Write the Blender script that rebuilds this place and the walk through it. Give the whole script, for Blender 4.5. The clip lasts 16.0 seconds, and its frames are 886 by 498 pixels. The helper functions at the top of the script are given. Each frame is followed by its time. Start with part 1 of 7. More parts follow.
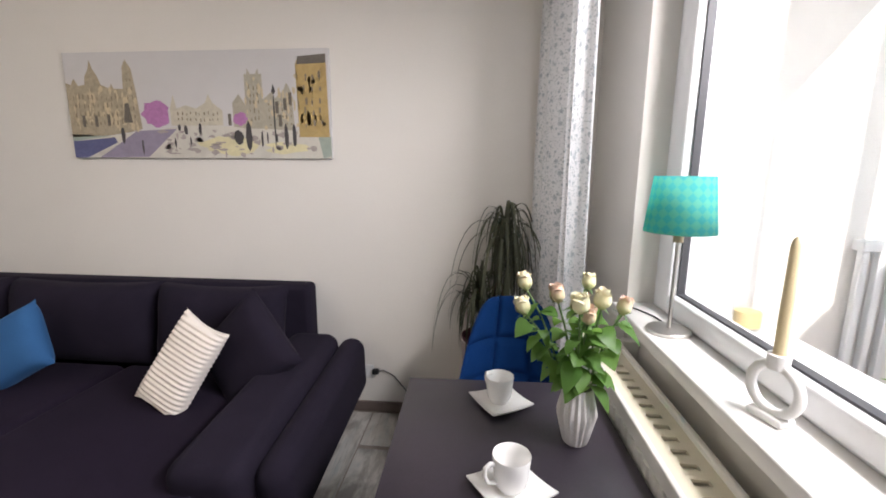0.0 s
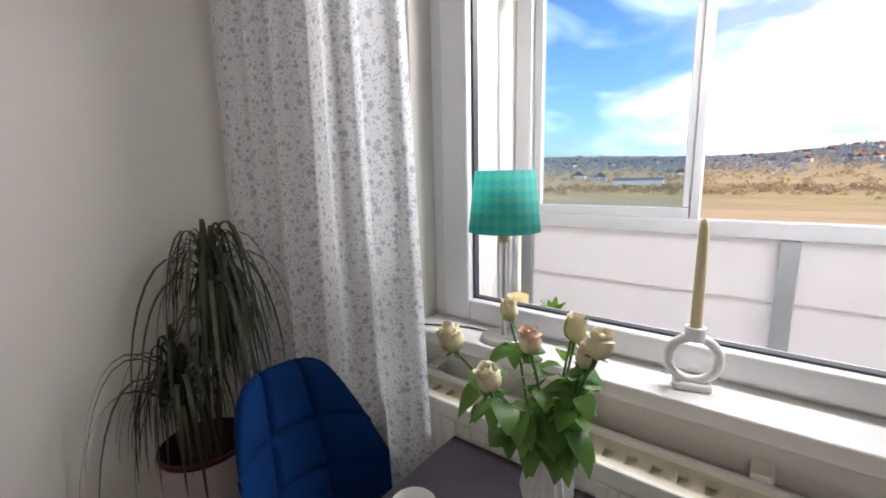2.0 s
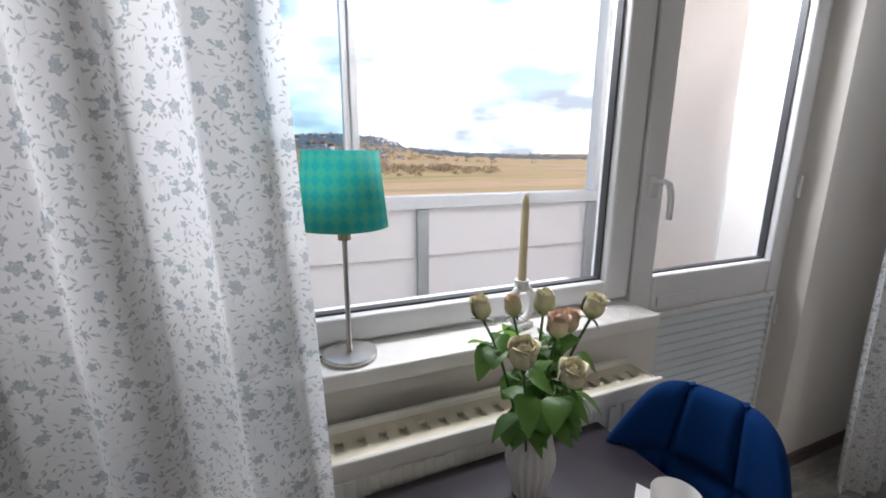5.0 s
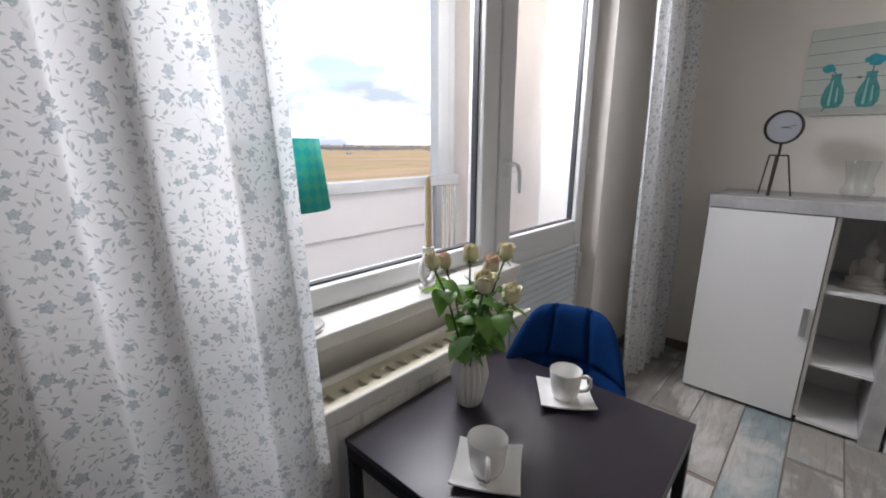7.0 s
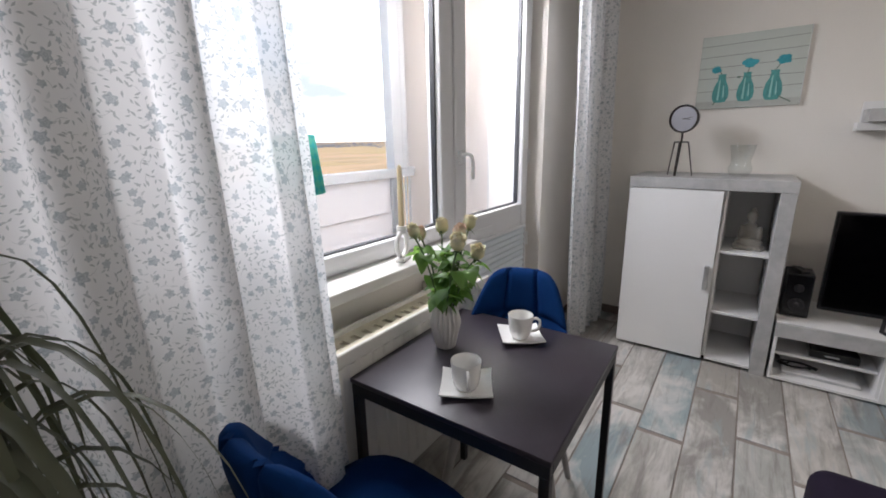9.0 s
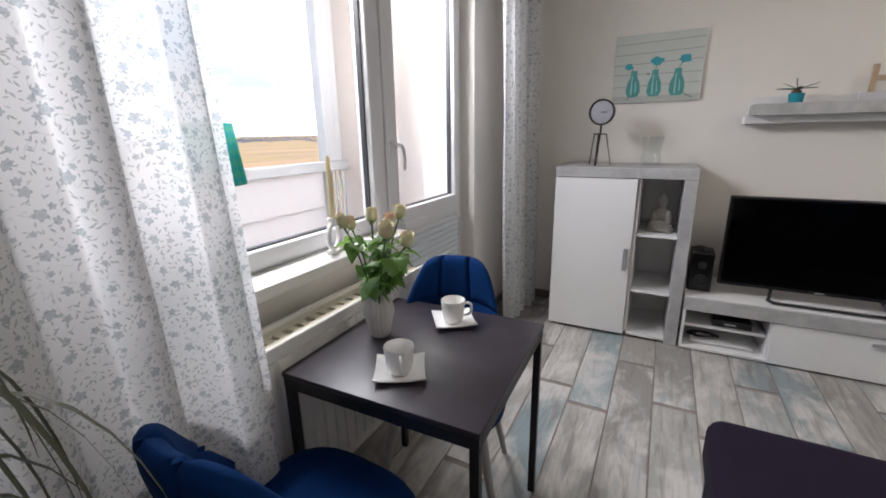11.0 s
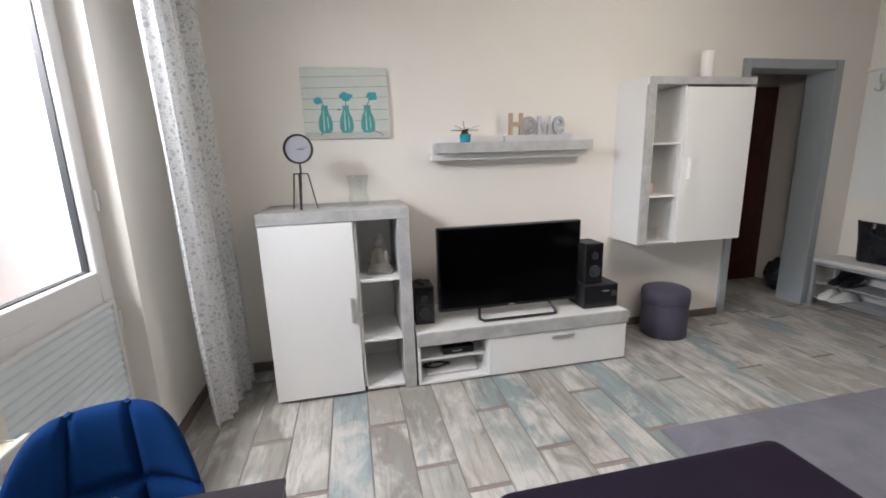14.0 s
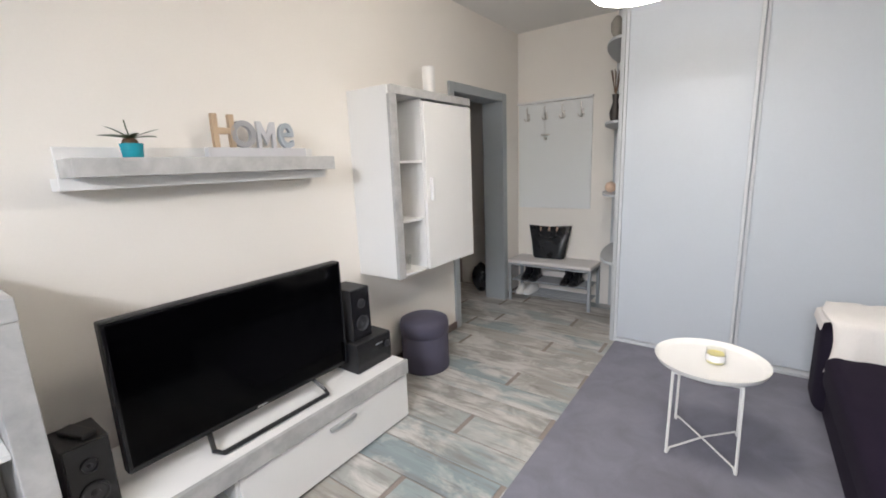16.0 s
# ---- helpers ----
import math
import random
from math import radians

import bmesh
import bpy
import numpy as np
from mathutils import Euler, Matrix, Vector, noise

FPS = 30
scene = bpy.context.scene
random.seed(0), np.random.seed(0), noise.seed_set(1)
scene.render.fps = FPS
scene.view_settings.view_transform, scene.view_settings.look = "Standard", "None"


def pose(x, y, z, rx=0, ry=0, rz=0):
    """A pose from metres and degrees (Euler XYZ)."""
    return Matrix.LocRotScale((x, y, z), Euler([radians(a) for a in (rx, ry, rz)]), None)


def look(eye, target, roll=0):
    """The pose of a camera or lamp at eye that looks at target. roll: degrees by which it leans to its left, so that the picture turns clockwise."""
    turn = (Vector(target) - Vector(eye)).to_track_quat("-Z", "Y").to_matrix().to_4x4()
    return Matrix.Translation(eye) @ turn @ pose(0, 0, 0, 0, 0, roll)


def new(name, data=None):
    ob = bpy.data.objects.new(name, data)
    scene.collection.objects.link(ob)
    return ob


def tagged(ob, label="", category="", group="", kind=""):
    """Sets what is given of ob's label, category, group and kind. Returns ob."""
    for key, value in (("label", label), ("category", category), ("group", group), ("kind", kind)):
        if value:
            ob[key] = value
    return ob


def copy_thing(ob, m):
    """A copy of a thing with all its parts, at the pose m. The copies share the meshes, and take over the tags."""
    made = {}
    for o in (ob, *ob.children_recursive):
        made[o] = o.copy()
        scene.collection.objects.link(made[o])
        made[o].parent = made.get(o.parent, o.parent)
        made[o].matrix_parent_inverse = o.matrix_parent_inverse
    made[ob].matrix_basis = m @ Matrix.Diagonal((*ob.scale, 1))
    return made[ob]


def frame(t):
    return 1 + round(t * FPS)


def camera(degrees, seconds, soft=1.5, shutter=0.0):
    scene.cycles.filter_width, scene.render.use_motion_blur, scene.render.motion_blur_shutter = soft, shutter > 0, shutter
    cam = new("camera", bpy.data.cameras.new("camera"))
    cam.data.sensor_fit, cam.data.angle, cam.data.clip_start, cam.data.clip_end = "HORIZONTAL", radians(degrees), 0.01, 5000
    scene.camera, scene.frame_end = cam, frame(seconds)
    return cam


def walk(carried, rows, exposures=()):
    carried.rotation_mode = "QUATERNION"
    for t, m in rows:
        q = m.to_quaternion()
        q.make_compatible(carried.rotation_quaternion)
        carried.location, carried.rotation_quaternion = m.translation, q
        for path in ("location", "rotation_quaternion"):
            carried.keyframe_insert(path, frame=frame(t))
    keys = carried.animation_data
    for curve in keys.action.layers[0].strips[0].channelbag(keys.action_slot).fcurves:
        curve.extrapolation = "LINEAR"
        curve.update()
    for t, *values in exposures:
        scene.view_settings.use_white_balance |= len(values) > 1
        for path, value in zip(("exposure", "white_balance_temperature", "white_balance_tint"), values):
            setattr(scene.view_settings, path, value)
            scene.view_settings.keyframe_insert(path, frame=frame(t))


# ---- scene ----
# ---------------------------------------------------------------- camera
cam = camera(93.3, 16.0, soft=1.8)
PATH = [
    (0, (-0.667, 1.318, 1.415), (-0.837, 3.278, 1.057), 0.4),
    (0.5, (-0.75, 1.501, 1.42), (-0.546, 3.459, 1.069), 0.0),
    (1, (-0.857, 1.705, 1.419), (-0.173, 3.556, 1.094), 0.1),
    (1.5, (-1.017, 1.883, 1.4), (0.155, 3.478, 1.111), -0.4),
    (2, (-1.084, 2.045, 1.398), (0.454, 3.277, 1.056), -1.2),
    (2.5, (-1.069, 2.227, 1.397), (0.715, 3.033, 0.989), -1.4),
    (3, (-1.039, 2.37, 1.392), (0.868, 2.768, 0.941), -1.1),
    (3.5, (-1.043, 2.477, 1.388), (0.899, 2.549, 0.915), -0.7),
    (4, (-1.033, 2.56, 1.389), (0.907, 2.377, 0.94), -0.4),
    (4.2, (-1.022, 2.608, 1.396), (0.908, 2.302, 0.952), -0.2),
    (6.5, (-1.008, 3.057, 1.408), (0.43, 1.75, 0.93), 0.5),
    (7, (-1.037, 3.134, 1.395), (0.287, 1.713, 0.916), 0.2),
    (7.5, (-1.038, 3.27, 1.387), (0.199, 1.775, 0.903), -0.2),
    (8, (-1.072, 3.347, 1.39), (0.113, 1.814, 0.893), -0.6),
    (10.5, (-1.199, 3.402, 1.376), (-0.196, 1.748, 0.865), -1.1),
    (11, (-1.197, 3.393, 1.372), (-0.301, 1.685, 0.841), -1.0),
    (11.5, (-1.198, 3.375, 1.369), (-0.441, 1.606, 0.825), -0.9),
    (12, (-1.175, 3.343, 1.366), (-0.564, 1.516, 0.829), -0.8),
    (12.5, (-1.153, 3.279, 1.373), (-0.724, 1.393, 0.864), -0.8),
    (13, (-1.123, 3.155, 1.387), (-0.923, 1.22, 0.921), -1.0),
    (13.5, (-1.125, 3.032, 1.412), (-1.196, 1.083, 0.968), -1.5),
    (14, (-1.076, 2.91, 1.416), (-1.481, 0.998, 0.992), -1.8),
    (14.5, (-1.059, 2.765, 1.416), (-1.78, 0.946, 1.003), -2.1),
    (15, (-1.144, 2.544, 1.426), (-2.188, 0.884, 1.03), -2.4),
    (15.5, (-1.225, 2.315, 1.416), (-2.551, 0.871, 1.023), -2.4),
    (16, (-1.204, 2.025, 1.438), (-2.789, 0.869, 1.047), -2.3),
]
walk(cam, [(t, look(eye, target, roll)) for t, eye, target, roll in PATH],
     exposures=[(0.0, 0.62, 6560, 13), (1.0, 0.36, 6600, 14), (2.0, 0.12, 6460, 13), (3.0, 0.00, 6230, 11), (4.0, -0.08, 6180, 11), (5.5, -0.10, 6250, 11), (7.0, -0.02, 6300, 12), (8.2, 0.15, 6320, 12), (10.5, 0.29, 6330, 13), (12.5, 0.43, 6330, 12), (13.3, 0.62, 6350, 11), (14.3, 1.0, 6360, 10), (16.0, 1.19, 6360, 10)])

# ---------------------------------------------------------------- light
SUN_AZ, SUN_EL = 165.0, 19.0
world = bpy.data.worlds.new("sky")
scene.world = world
world.use_nodes = True
wn = world.node_tree
wn.nodes.clear()
w_out = wn.nodes.new("ShaderNodeOutputWorld")
w_bg = wn.nodes.new("ShaderNodeBackground")
w_sky = wn.nodes.new("ShaderNodeTexSky")
w_sky.sky_type = "NISHITA"
w_sky.sun_disc = False
w_sky.sun_elevation, w_sky.sun_rotation = radians(SUN_EL), radians(SUN_AZ)
w_co = wn.nodes.new("ShaderNodeTexCoord")
w_map = wn.nodes.new("ShaderNodeMapping")
w_map.inputs["Scale"].default_value = (1.5, 1.5, 4.2)
w_map.inputs["Location"].default_value = (0.9, 0.35, 0.2)
w_cl = wn.nodes.new("ShaderNodeTexNoise")
w_cl.inputs["Scale"].default_value, w_cl.inputs["Detail"].default_value, w_cl.inputs["Roughness"].default_value = 1.5, 7.0, 0.5
w_cl.inputs["Distortion"].default_value = 0.4
# more cloud towards the sun's side of the sky
w_sep = wn.nodes.new("ShaderNodeSeparateXYZ")
w_side = wn.nodes.new("ShaderNodeMath")
w_side.operation = "MULTIPLY_ADD"
w_side.inputs[1].default_value = -0.20
w_ramp = wn.nodes.new("ShaderNodeValToRGB")
w_ramp.color_ramp.elements[0].position, w_ramp.color_ramp.elements[1].position = 0.43, 0.63
w_tint = wn.nodes.new("ShaderNodeMix")
w_tint.data_type, w_tint.blend_type = "RGBA", "MULTIPLY"
w_tint.inputs["Factor"].default_value = 1.0
w_tint.inputs["B"].default_value = (1.25, 1.62, 2.08, 1)
w_mix = wn.nodes.new("ShaderNodeMix")
w_mix.data_type = "RGBA"
w_grey = wn.nodes.new("ShaderNodeTexNoise")
w_grey.inputs["Scale"].default_value, w_grey.inputs["Detail"].default_value = 2.6, 5.0
w_shade = wn.nodes.new("ShaderNodeValToRGB")
w_shade.color_ramp.elements[0].position, w_shade.color_ramp.elements[1].position = 0.36, 0.52
w_shade.color_ramp.elements[0].color, w_shade.color_ramp.elements[1].color = (0.42, 0.46, 0.52, 1), (1.08, 1.08, 1.09, 1)
w_white = wn.nodes.new("ShaderNodeVectorMath")
w_white.operation = "SCALE"
w_white.inputs["Scale"].default_value = 12.5
wn.links.new(w_map.outputs["Vector"], w_grey.inputs["Vector"])
wn.links.new(w_grey.outputs["Fac"], w_shade.inputs["Fac"])
wn.links.new(w_shade.outputs["Color"], w_white.inputs[0])
wn.links.new(w_white.outputs["Vector"], w_mix.inputs["B"])
wn.links.new(w_co.outputs["Generated"], w_map.inputs["Vector"])
wn.links.new(w_map.outputs["Vector"], w_cl.inputs["Vector"])
wn.links.new(w_co.outputs["Generated"], w_sep.inputs[0])
wn.links.new(w_sep.outputs[1], w_side.inputs[0])
wn.links.new(w_cl.outputs["Fac"], w_side.inputs[2])
wn.links.new(w_side.outputs[0], w_ramp.inputs["Fac"])
wn.links.new(w_ramp.outputs["Color"], w_mix.inputs["Factor"])
wn.links.new(w_sky.outputs["Color"], w_tint.inputs["A"])
wn.links.new(w_tint.outputs["Result"], w_mix.inputs["A"])
wn.links.new(w_mix.outputs["Result"], w_bg.inputs["Color"])
w_bg.inputs["Strength"].default_value = 0.15
wn.links.new(w_bg.outputs["Background"], w_out.inputs["Surface"])


def lamp(name, kind, m, energy, colour, **settings):
    data = bpy.data.lights.new(name, kind)
    data.energy, data.color = energy, colour
    for key, value in settings.items():
        if key == "size":
            data.size = value
        elif key == "size_y":
            data.size_y = value
        elif key == "angle":
            data.angle = value
        elif key == "radius":
            data.shadow_soft_size = value
    if kind == "AREA":
        data.shape = "RECTANGLE"
        data.size, data.size_y = settings["size"], settings["size_y"]
    ob = new(name, data)
    ob.matrix_world = m
    return ob


sun_dir = Vector((math.sin(radians(SUN_AZ)) * math.cos(radians(SUN_EL)), math.cos(radians(SUN_AZ)) * math.cos(radians(SUN_EL)), math.sin(radians(SUN_EL))))
lamp("sun", "SUN", look(sun_dir * 50, (0, 0, 0)), 3.0, (1.0, 0.95, 0.86), angle=radians(0.5))
# the sky's light through the upper part of the balcony opening
lamp("window_light", "AREA", look((0.52, 1.64, 2.265), (-3.6, 1.72, 1.4)), 68.0, (0.985, 0.975, 1.0), size=1.60, size_y=0.34)
# ---------------------------------------------------------------- node helpers


def material(name, colour=(0.8, 0.8, 0.8), rough=0.5, metal=0.0, spec=0.5):
    m = bpy.data.materials.new(name)
    m.use_nodes = True
    b = m.node_tree.nodes["Principled BSDF"]
    b.inputs["Base Color"].default_value = (*colour, 1)
    b.inputs["Roughness"].default_value, b.inputs["Metallic"].default_value = rough, metal
    b.inputs["Specular IOR Level"].default_value = spec
    return m


def nd(m, kind, **ins):
    n = m.node_tree.nodes.new("ShaderNode" + kind)
    for key, value in ins.items():
        sock = n.inputs[key.replace("_", " ")]
        if hasattr(value, "is_output"):
            m.node_tree.links.new(value, sock)
        else:
            sock.default_value = value
    return n


def mth(m, op, a, b=None, c=None):
    n = m.node_tree.nodes.new("ShaderNodeMath")
    n.operation = op
    for i, v in enumerate((a, b, c)):
        if v is None:
            continue
        if hasattr(v, "is_output"):
            m.node_tree.links.new(v, n.inputs[i])
        else:
            n.inputs[i].default_value = v
    return n.outputs[0]


def coords(m, which="Object", scale=(1, 1, 1), rot=(0, 0, 0), loc=(0, 0, 0)):
    tc = m.node_tree.nodes.new("ShaderNodeTexCoord")
    mp = nd(m, "Mapping", Scale=scale, Rotation=rot, Location=loc)
    m.node_tree.links.new(tc.outputs[which], mp.inputs["Vector"])
    return mp.outputs["Vector"]


def noise_tex(m, scale, vec=None, detail=4.0, rough=0.55, dist=0.0):
    n = nd(m, "TexNoise", Scale=scale, Detail=detail, Roughness=rough, Distortion=dist)
    if vec is not None:
        m.node_tree.links.new(vec, n.inputs["Vector"])
    return n.outputs["Fac"]


def ramp(m, fac, stops):
    n = m.node_tree.nodes.new("ShaderNodeValToRGB")
    m.node_tree.links.new(fac, n.inputs["Fac"])
    e = n.color_ramp.elements
    while len(e) < len(stops):
        e.new(0.5)
    for i, (p, c) in enumerate(stops):
        e[i].position, e[i].color = p, (*c, 1) if len(c) == 3 else c
    return n.outputs["Color"]


def mix(m, fac, a, b, blend="MIX"):
    n = m.node_tree.nodes.new("ShaderNodeMix")
    n.data_type, n.blend_type = "RGBA", blend
    for key, v in (("Factor", fac), ("A", a), ("B", b)):
        if hasattr(v, "is_output"):
            m.node_tree.links.new(v, n.inputs[key])
        else:
            n.inputs[key].default_value = v if key == "Factor" else (*v, 1)
    return n.outputs["Result"]


def into(m, sock, out):
    m.node_tree.links.new(out, m.node_tree.nodes["Principled BSDF"].inputs[sock])


def bump(m, height, strength=0.3, dist=0.01):
    n = nd(m, "Bump", Strength=strength, Distance=dist, Height=height)
    into(m, "Normal", n.outputs["Normal"])
    return m


def varied(name, colour, rough, amount=0.12, scale=3.0, grain=60.0, bump_strength=0.1, bump_dist=0.002, metal=0.0, spec=0.5):
    """A surface with soft blotches, fine grain and a fine relief."""
    m = material(name, colour, rough, metal, spec)
    v = coords(m)
    big, fine = noise_tex(m, scale, v, 3), noise_tex(m, grain, v, 3)
    both = mth(m, "ADD", mth(m, "MULTIPLY", big, 0.7), mth(m, "MULTIPLY", fine, 0.3))
    dark, light = [c * (1 - amount) for c in colour], [min(1, c * (1 + amount)) for c in colour]
    into(m, "Base Color", ramp(m, both, [(0.3, dark), (0.7, light)]))
    into(m, "Roughness", mth(m, "MULTIPLY_ADD", big, 0.25, rough - 0.12))
    return bump(m, fine, bump_strength, bump_dist)


# ---------------------------------------------------------------- materials
M_WALL = varied("wall_paint", (0.82, 0.785, 0.735), 0.85, 0.025, 1.2, 90, 0.15, 0.002, spec=0.2)
M_CEIL = varied("ceiling_paint", (0.82, 0.81, 0.79), 0.9, 0.02, 1.0, 80, 0.1, 0.002, spec=0.2)
M_FACADE = varied("facade_render", (0.72, 0.65, 0.60), 0.9, 0.05, 2.0, 120, 0.4, 0.003, spec=0.2)
M_FACADE_W = varied("facade_white", (0.66, 0.645, 0.62), 0.9, 0.04, 2.0, 120, 0.4, 0.003, spec=0.2)
M_PVC = varied("white_plastic_frame", (0.80, 0.80, 0.81), 0.32, 0.02, 4.0, 40, 0.03, 0.001)
M_GASKET = material("dark_gasket", (0.05, 0.05, 0.055), 0.6)
M_SILL = varied("sill_laminate", (0.82, 0.80, 0.77), 0.3, 0.025, 3.0, 60, 0.04, 0.001)
M_GLASS = bpy.data.materials.new("window_glass")
M_WHITE = varied("white_laminate", (0.80, 0.795, 0.785), 0.38, 0.02, 2.0, 70, 0.05, 0.001)
M_LACQ = varied("white_lacquer", (0.82, 0.82, 0.82), 0.18, 0.015, 2.0, 50, 0.02, 0.001)
M_GREYCASE = varied("grey_door_casing", (0.36, 0.39, 0.41), 0.5, 0.05, 3.0, 60, 0.06, 0.001)
M_GREYLAM = varied("light_grey_laminate", (0.47, 0.49, 0.51), 0.42, 0.03, 2.0, 60, 0.04, 0.001)
M_WARDROBE = varied("grey_blue_laminate", (0.535, 0.575, 0.625), 0.42, 0.03, 1.2, 60, 0.03, 0.001)
M_ALU = varied("brushed_aluminium", (0.62, 0.63, 0.64), 0.35, 0.05, 6.0, 120, 0.05, 0.0005, metal=0.9)
M_STEEL = varied("brushed_steel", (0.60, 0.58, 0.55), 0.32, 0.06, 8.0, 160, 0.05, 0.0005, metal=1.0)
M_BLACKMETAL = varied("black_powder_coat", (0.012, 0.012, 0.014), 0.45, 0.2, 8.0, 150, 0.08, 0.0005)
M_BLACKGLOSS = material("black_gloss_plastic", (0.008, 0.008, 0.010), 0.16)
M_BLACKMATT = varied("black_plastic", (0.016, 0.016, 0.018), 0.5, 0.2, 10, 150, 0.1, 0.0005)
M_SCREEN = material("tv_screen", (0.0012, 0.0012, 0.0016), 0.10, spec=0.09)
M_BASE = varied("brown_skirting", (0.17, 0.13, 0.115), 0.5, 0.2, 5.0, 50, 0.1, 0.001)
M_GROUT = varied("brown_grout", (0.27, 0.232, 0.205), 0.85, 0.2, 8.0, 120, 0.2, 0.001)
M_RAD = varied("radiator_enamel", (0.78, 0.76, 0.71), 0.35, 0.02, 3.0, 60, 0.03, 0.001)
M_RADGRILLE = varied("radiator_grille_cream", (0.74, 0.68, 0.54), 0.45, 0.04, 4.0, 60, 0.03, 0.001)
M_DARK = material("shadow_gap", (0.02, 0.018, 0.015), 0.8)
M_CERAMIC = varied("white_porcelain", (0.82, 0.81, 0.79), 0.16, 0.02, 20, 200, 0.05, 0.0005)
M_CERMATT = varied("matt_white_ceramic", (0.80, 0.79, 0.77), 0.6, 0.03, 20, 300, 0.12, 0.0006)
M_WAX = varied("cream_wax", (0.74, 0.62, 0.38), 0.5, 0.06, 12, 90, 0.06, 0.001)
M_TURQ = varied("turquoise_pot", (0.02, 0.30, 0.38), 0.25, 0.1, 10, 80, 0.03, 0.0005)


def glass_pane(m, tint=(0.985, 0.99, 0.99), gloss=1.0, edge=0.9):
    m.use_nodes = True
    nt = m.node_tree
    nt.nodes.clear()
    out, mx = nt.nodes.new("ShaderNodeOutputMaterial"), nt.nodes.new("ShaderNodeMixShader")
    tr, gl, lw = nt.nodes.new("ShaderNodeBsdfTransparent"), nt.nodes.new("ShaderNodeBsdfGlossy"), nt.nodes.new("ShaderNodeLayerWeight")
    lw.inputs["Blend"].default_value = 0.5
    fr = nt.nodes.new("ShaderNodeMapRange")
    pw = nt.nodes.new("ShaderNodeMath")
    pw.operation = "POWER"
    pw.inputs[1].default_value = 5.0
    fr.inputs["To Min"].default_value, fr.inputs["To Max"].default_value = 0.012 * gloss, edge
    nt.links.new(lw.outputs["Facing"], pw.inputs[0])
    nt.links.new(pw.outputs[0], fr.inputs["Value"])
    tr.inputs["Color"].default_value = (*tint, 1)
    gl.inputs["Roughness"].default_value = 0.01
    nt.links.new(fr.outputs[0], mx.inputs[0])
    nt.links.new(tr.outputs[0], mx.inputs[1])
    nt.links.new(gl.outputs[0], mx.inputs[2])
    nt.links.new(mx.outputs[0], out.inputs[0])
    return m


glass_pane(M_GLASS)
M_GLASSBLUE = glass_pane(bpy.data.materials.new("tinted_balcony_glass"), (0.80, 0.90, 0.96))
M_CLEAR = glass_pane(bpy.data.materials.new("clear_glass"), (0.975, 0.985, 0.98), 7.0, 0.7)


def velvet(name, colour, sheen=0.6, amount=0.25):
    m = material(name, colour, 0.9, spec=0.1)
    v = coords(m)
    big, fine = noise_tex(m, 5.0, v, 4, 0.6, 0.6), noise_tex(m, 260.0, v, 2)
    c = mix(m, big, [k * (1 - amount) for k in colour], [min(1, k * (1 + amount)) for k in colour])
    into(m, "Base Color", mix(m, mth(m, "MULTIPLY", fine, 0.35), c, [k * 1.8 for k in colour]))
    b = m.node_tree.nodes["Principled BSDF"]
    b.inputs["Sheen Weight"].default_value = sheen
    b.inputs["Sheen Roughness"].default_value = 0.4
    b.inputs["Sheen Tint"].default_value = (*[min(1, 0.15 + k * 3) for k in colour], 1)
    return bump(m, mth(m, "ADD", fine, big), 0.25, 0.002)


M_BLUE = velvet("royal_blue_velvet", (0.0025, 0.024, 0.100), 0.10, 0.45)
M_SOFA = velvet("dark_aubergine_velour", (0.014, 0.010, 0.020), 0.06, 0.3)
M_SOFA2 = velvet("charcoal_velour", (0.015, 0.012, 0.021), 0.09, 0.3)
M_STOOL = velvet("grey_velvet", (0.070, 0.066, 0.092), 0.4, 0.2)
M_CUSHBLUE = velvet("blue_plush", (0.03, 0.10, 0.24), 0.3, 0.2)
M_RUG = velvet("mauve_grey_rug", (0.178, 0.176, 0.210), 0.15, 0.42)
M_THROW = velvet("white_wool", (0.66, 0.63, 0.60), 0.3, 0.08)
M_CORD = velvet("cream_corduroy", (0.72, 0.66, 0.60), 0.3, 0.06)


def concrete():
    m = material("concrete_laminate", (0.5, 0.5, 0.49), 0.5)
    v = coords(m)
    big, mid, fine = noise_tex(m, 4.0, v, 6, 0.6, 0.8), noise_tex(m, 14.0, v, 5, 0.6, 0.4), noise_tex(m, 120.0, v, 2)
    c = ramp(m, big, [(0.25, (0.31, 0.31, 0.31)), (0.5, (0.42, 0.418, 0.412)), (0.75, (0.56, 0.556, 0.548))])
    c2 = mix(m, 0.45, c, ramp(m, mid, [(0.35, (0.33, 0.33, 0.33)), (0.65, (0.54, 0.536, 0.528))]))
    into(m, "Base Color", c2)
    return bump(m, fine, 0.05, 0.001)


M_CONC = concrete()


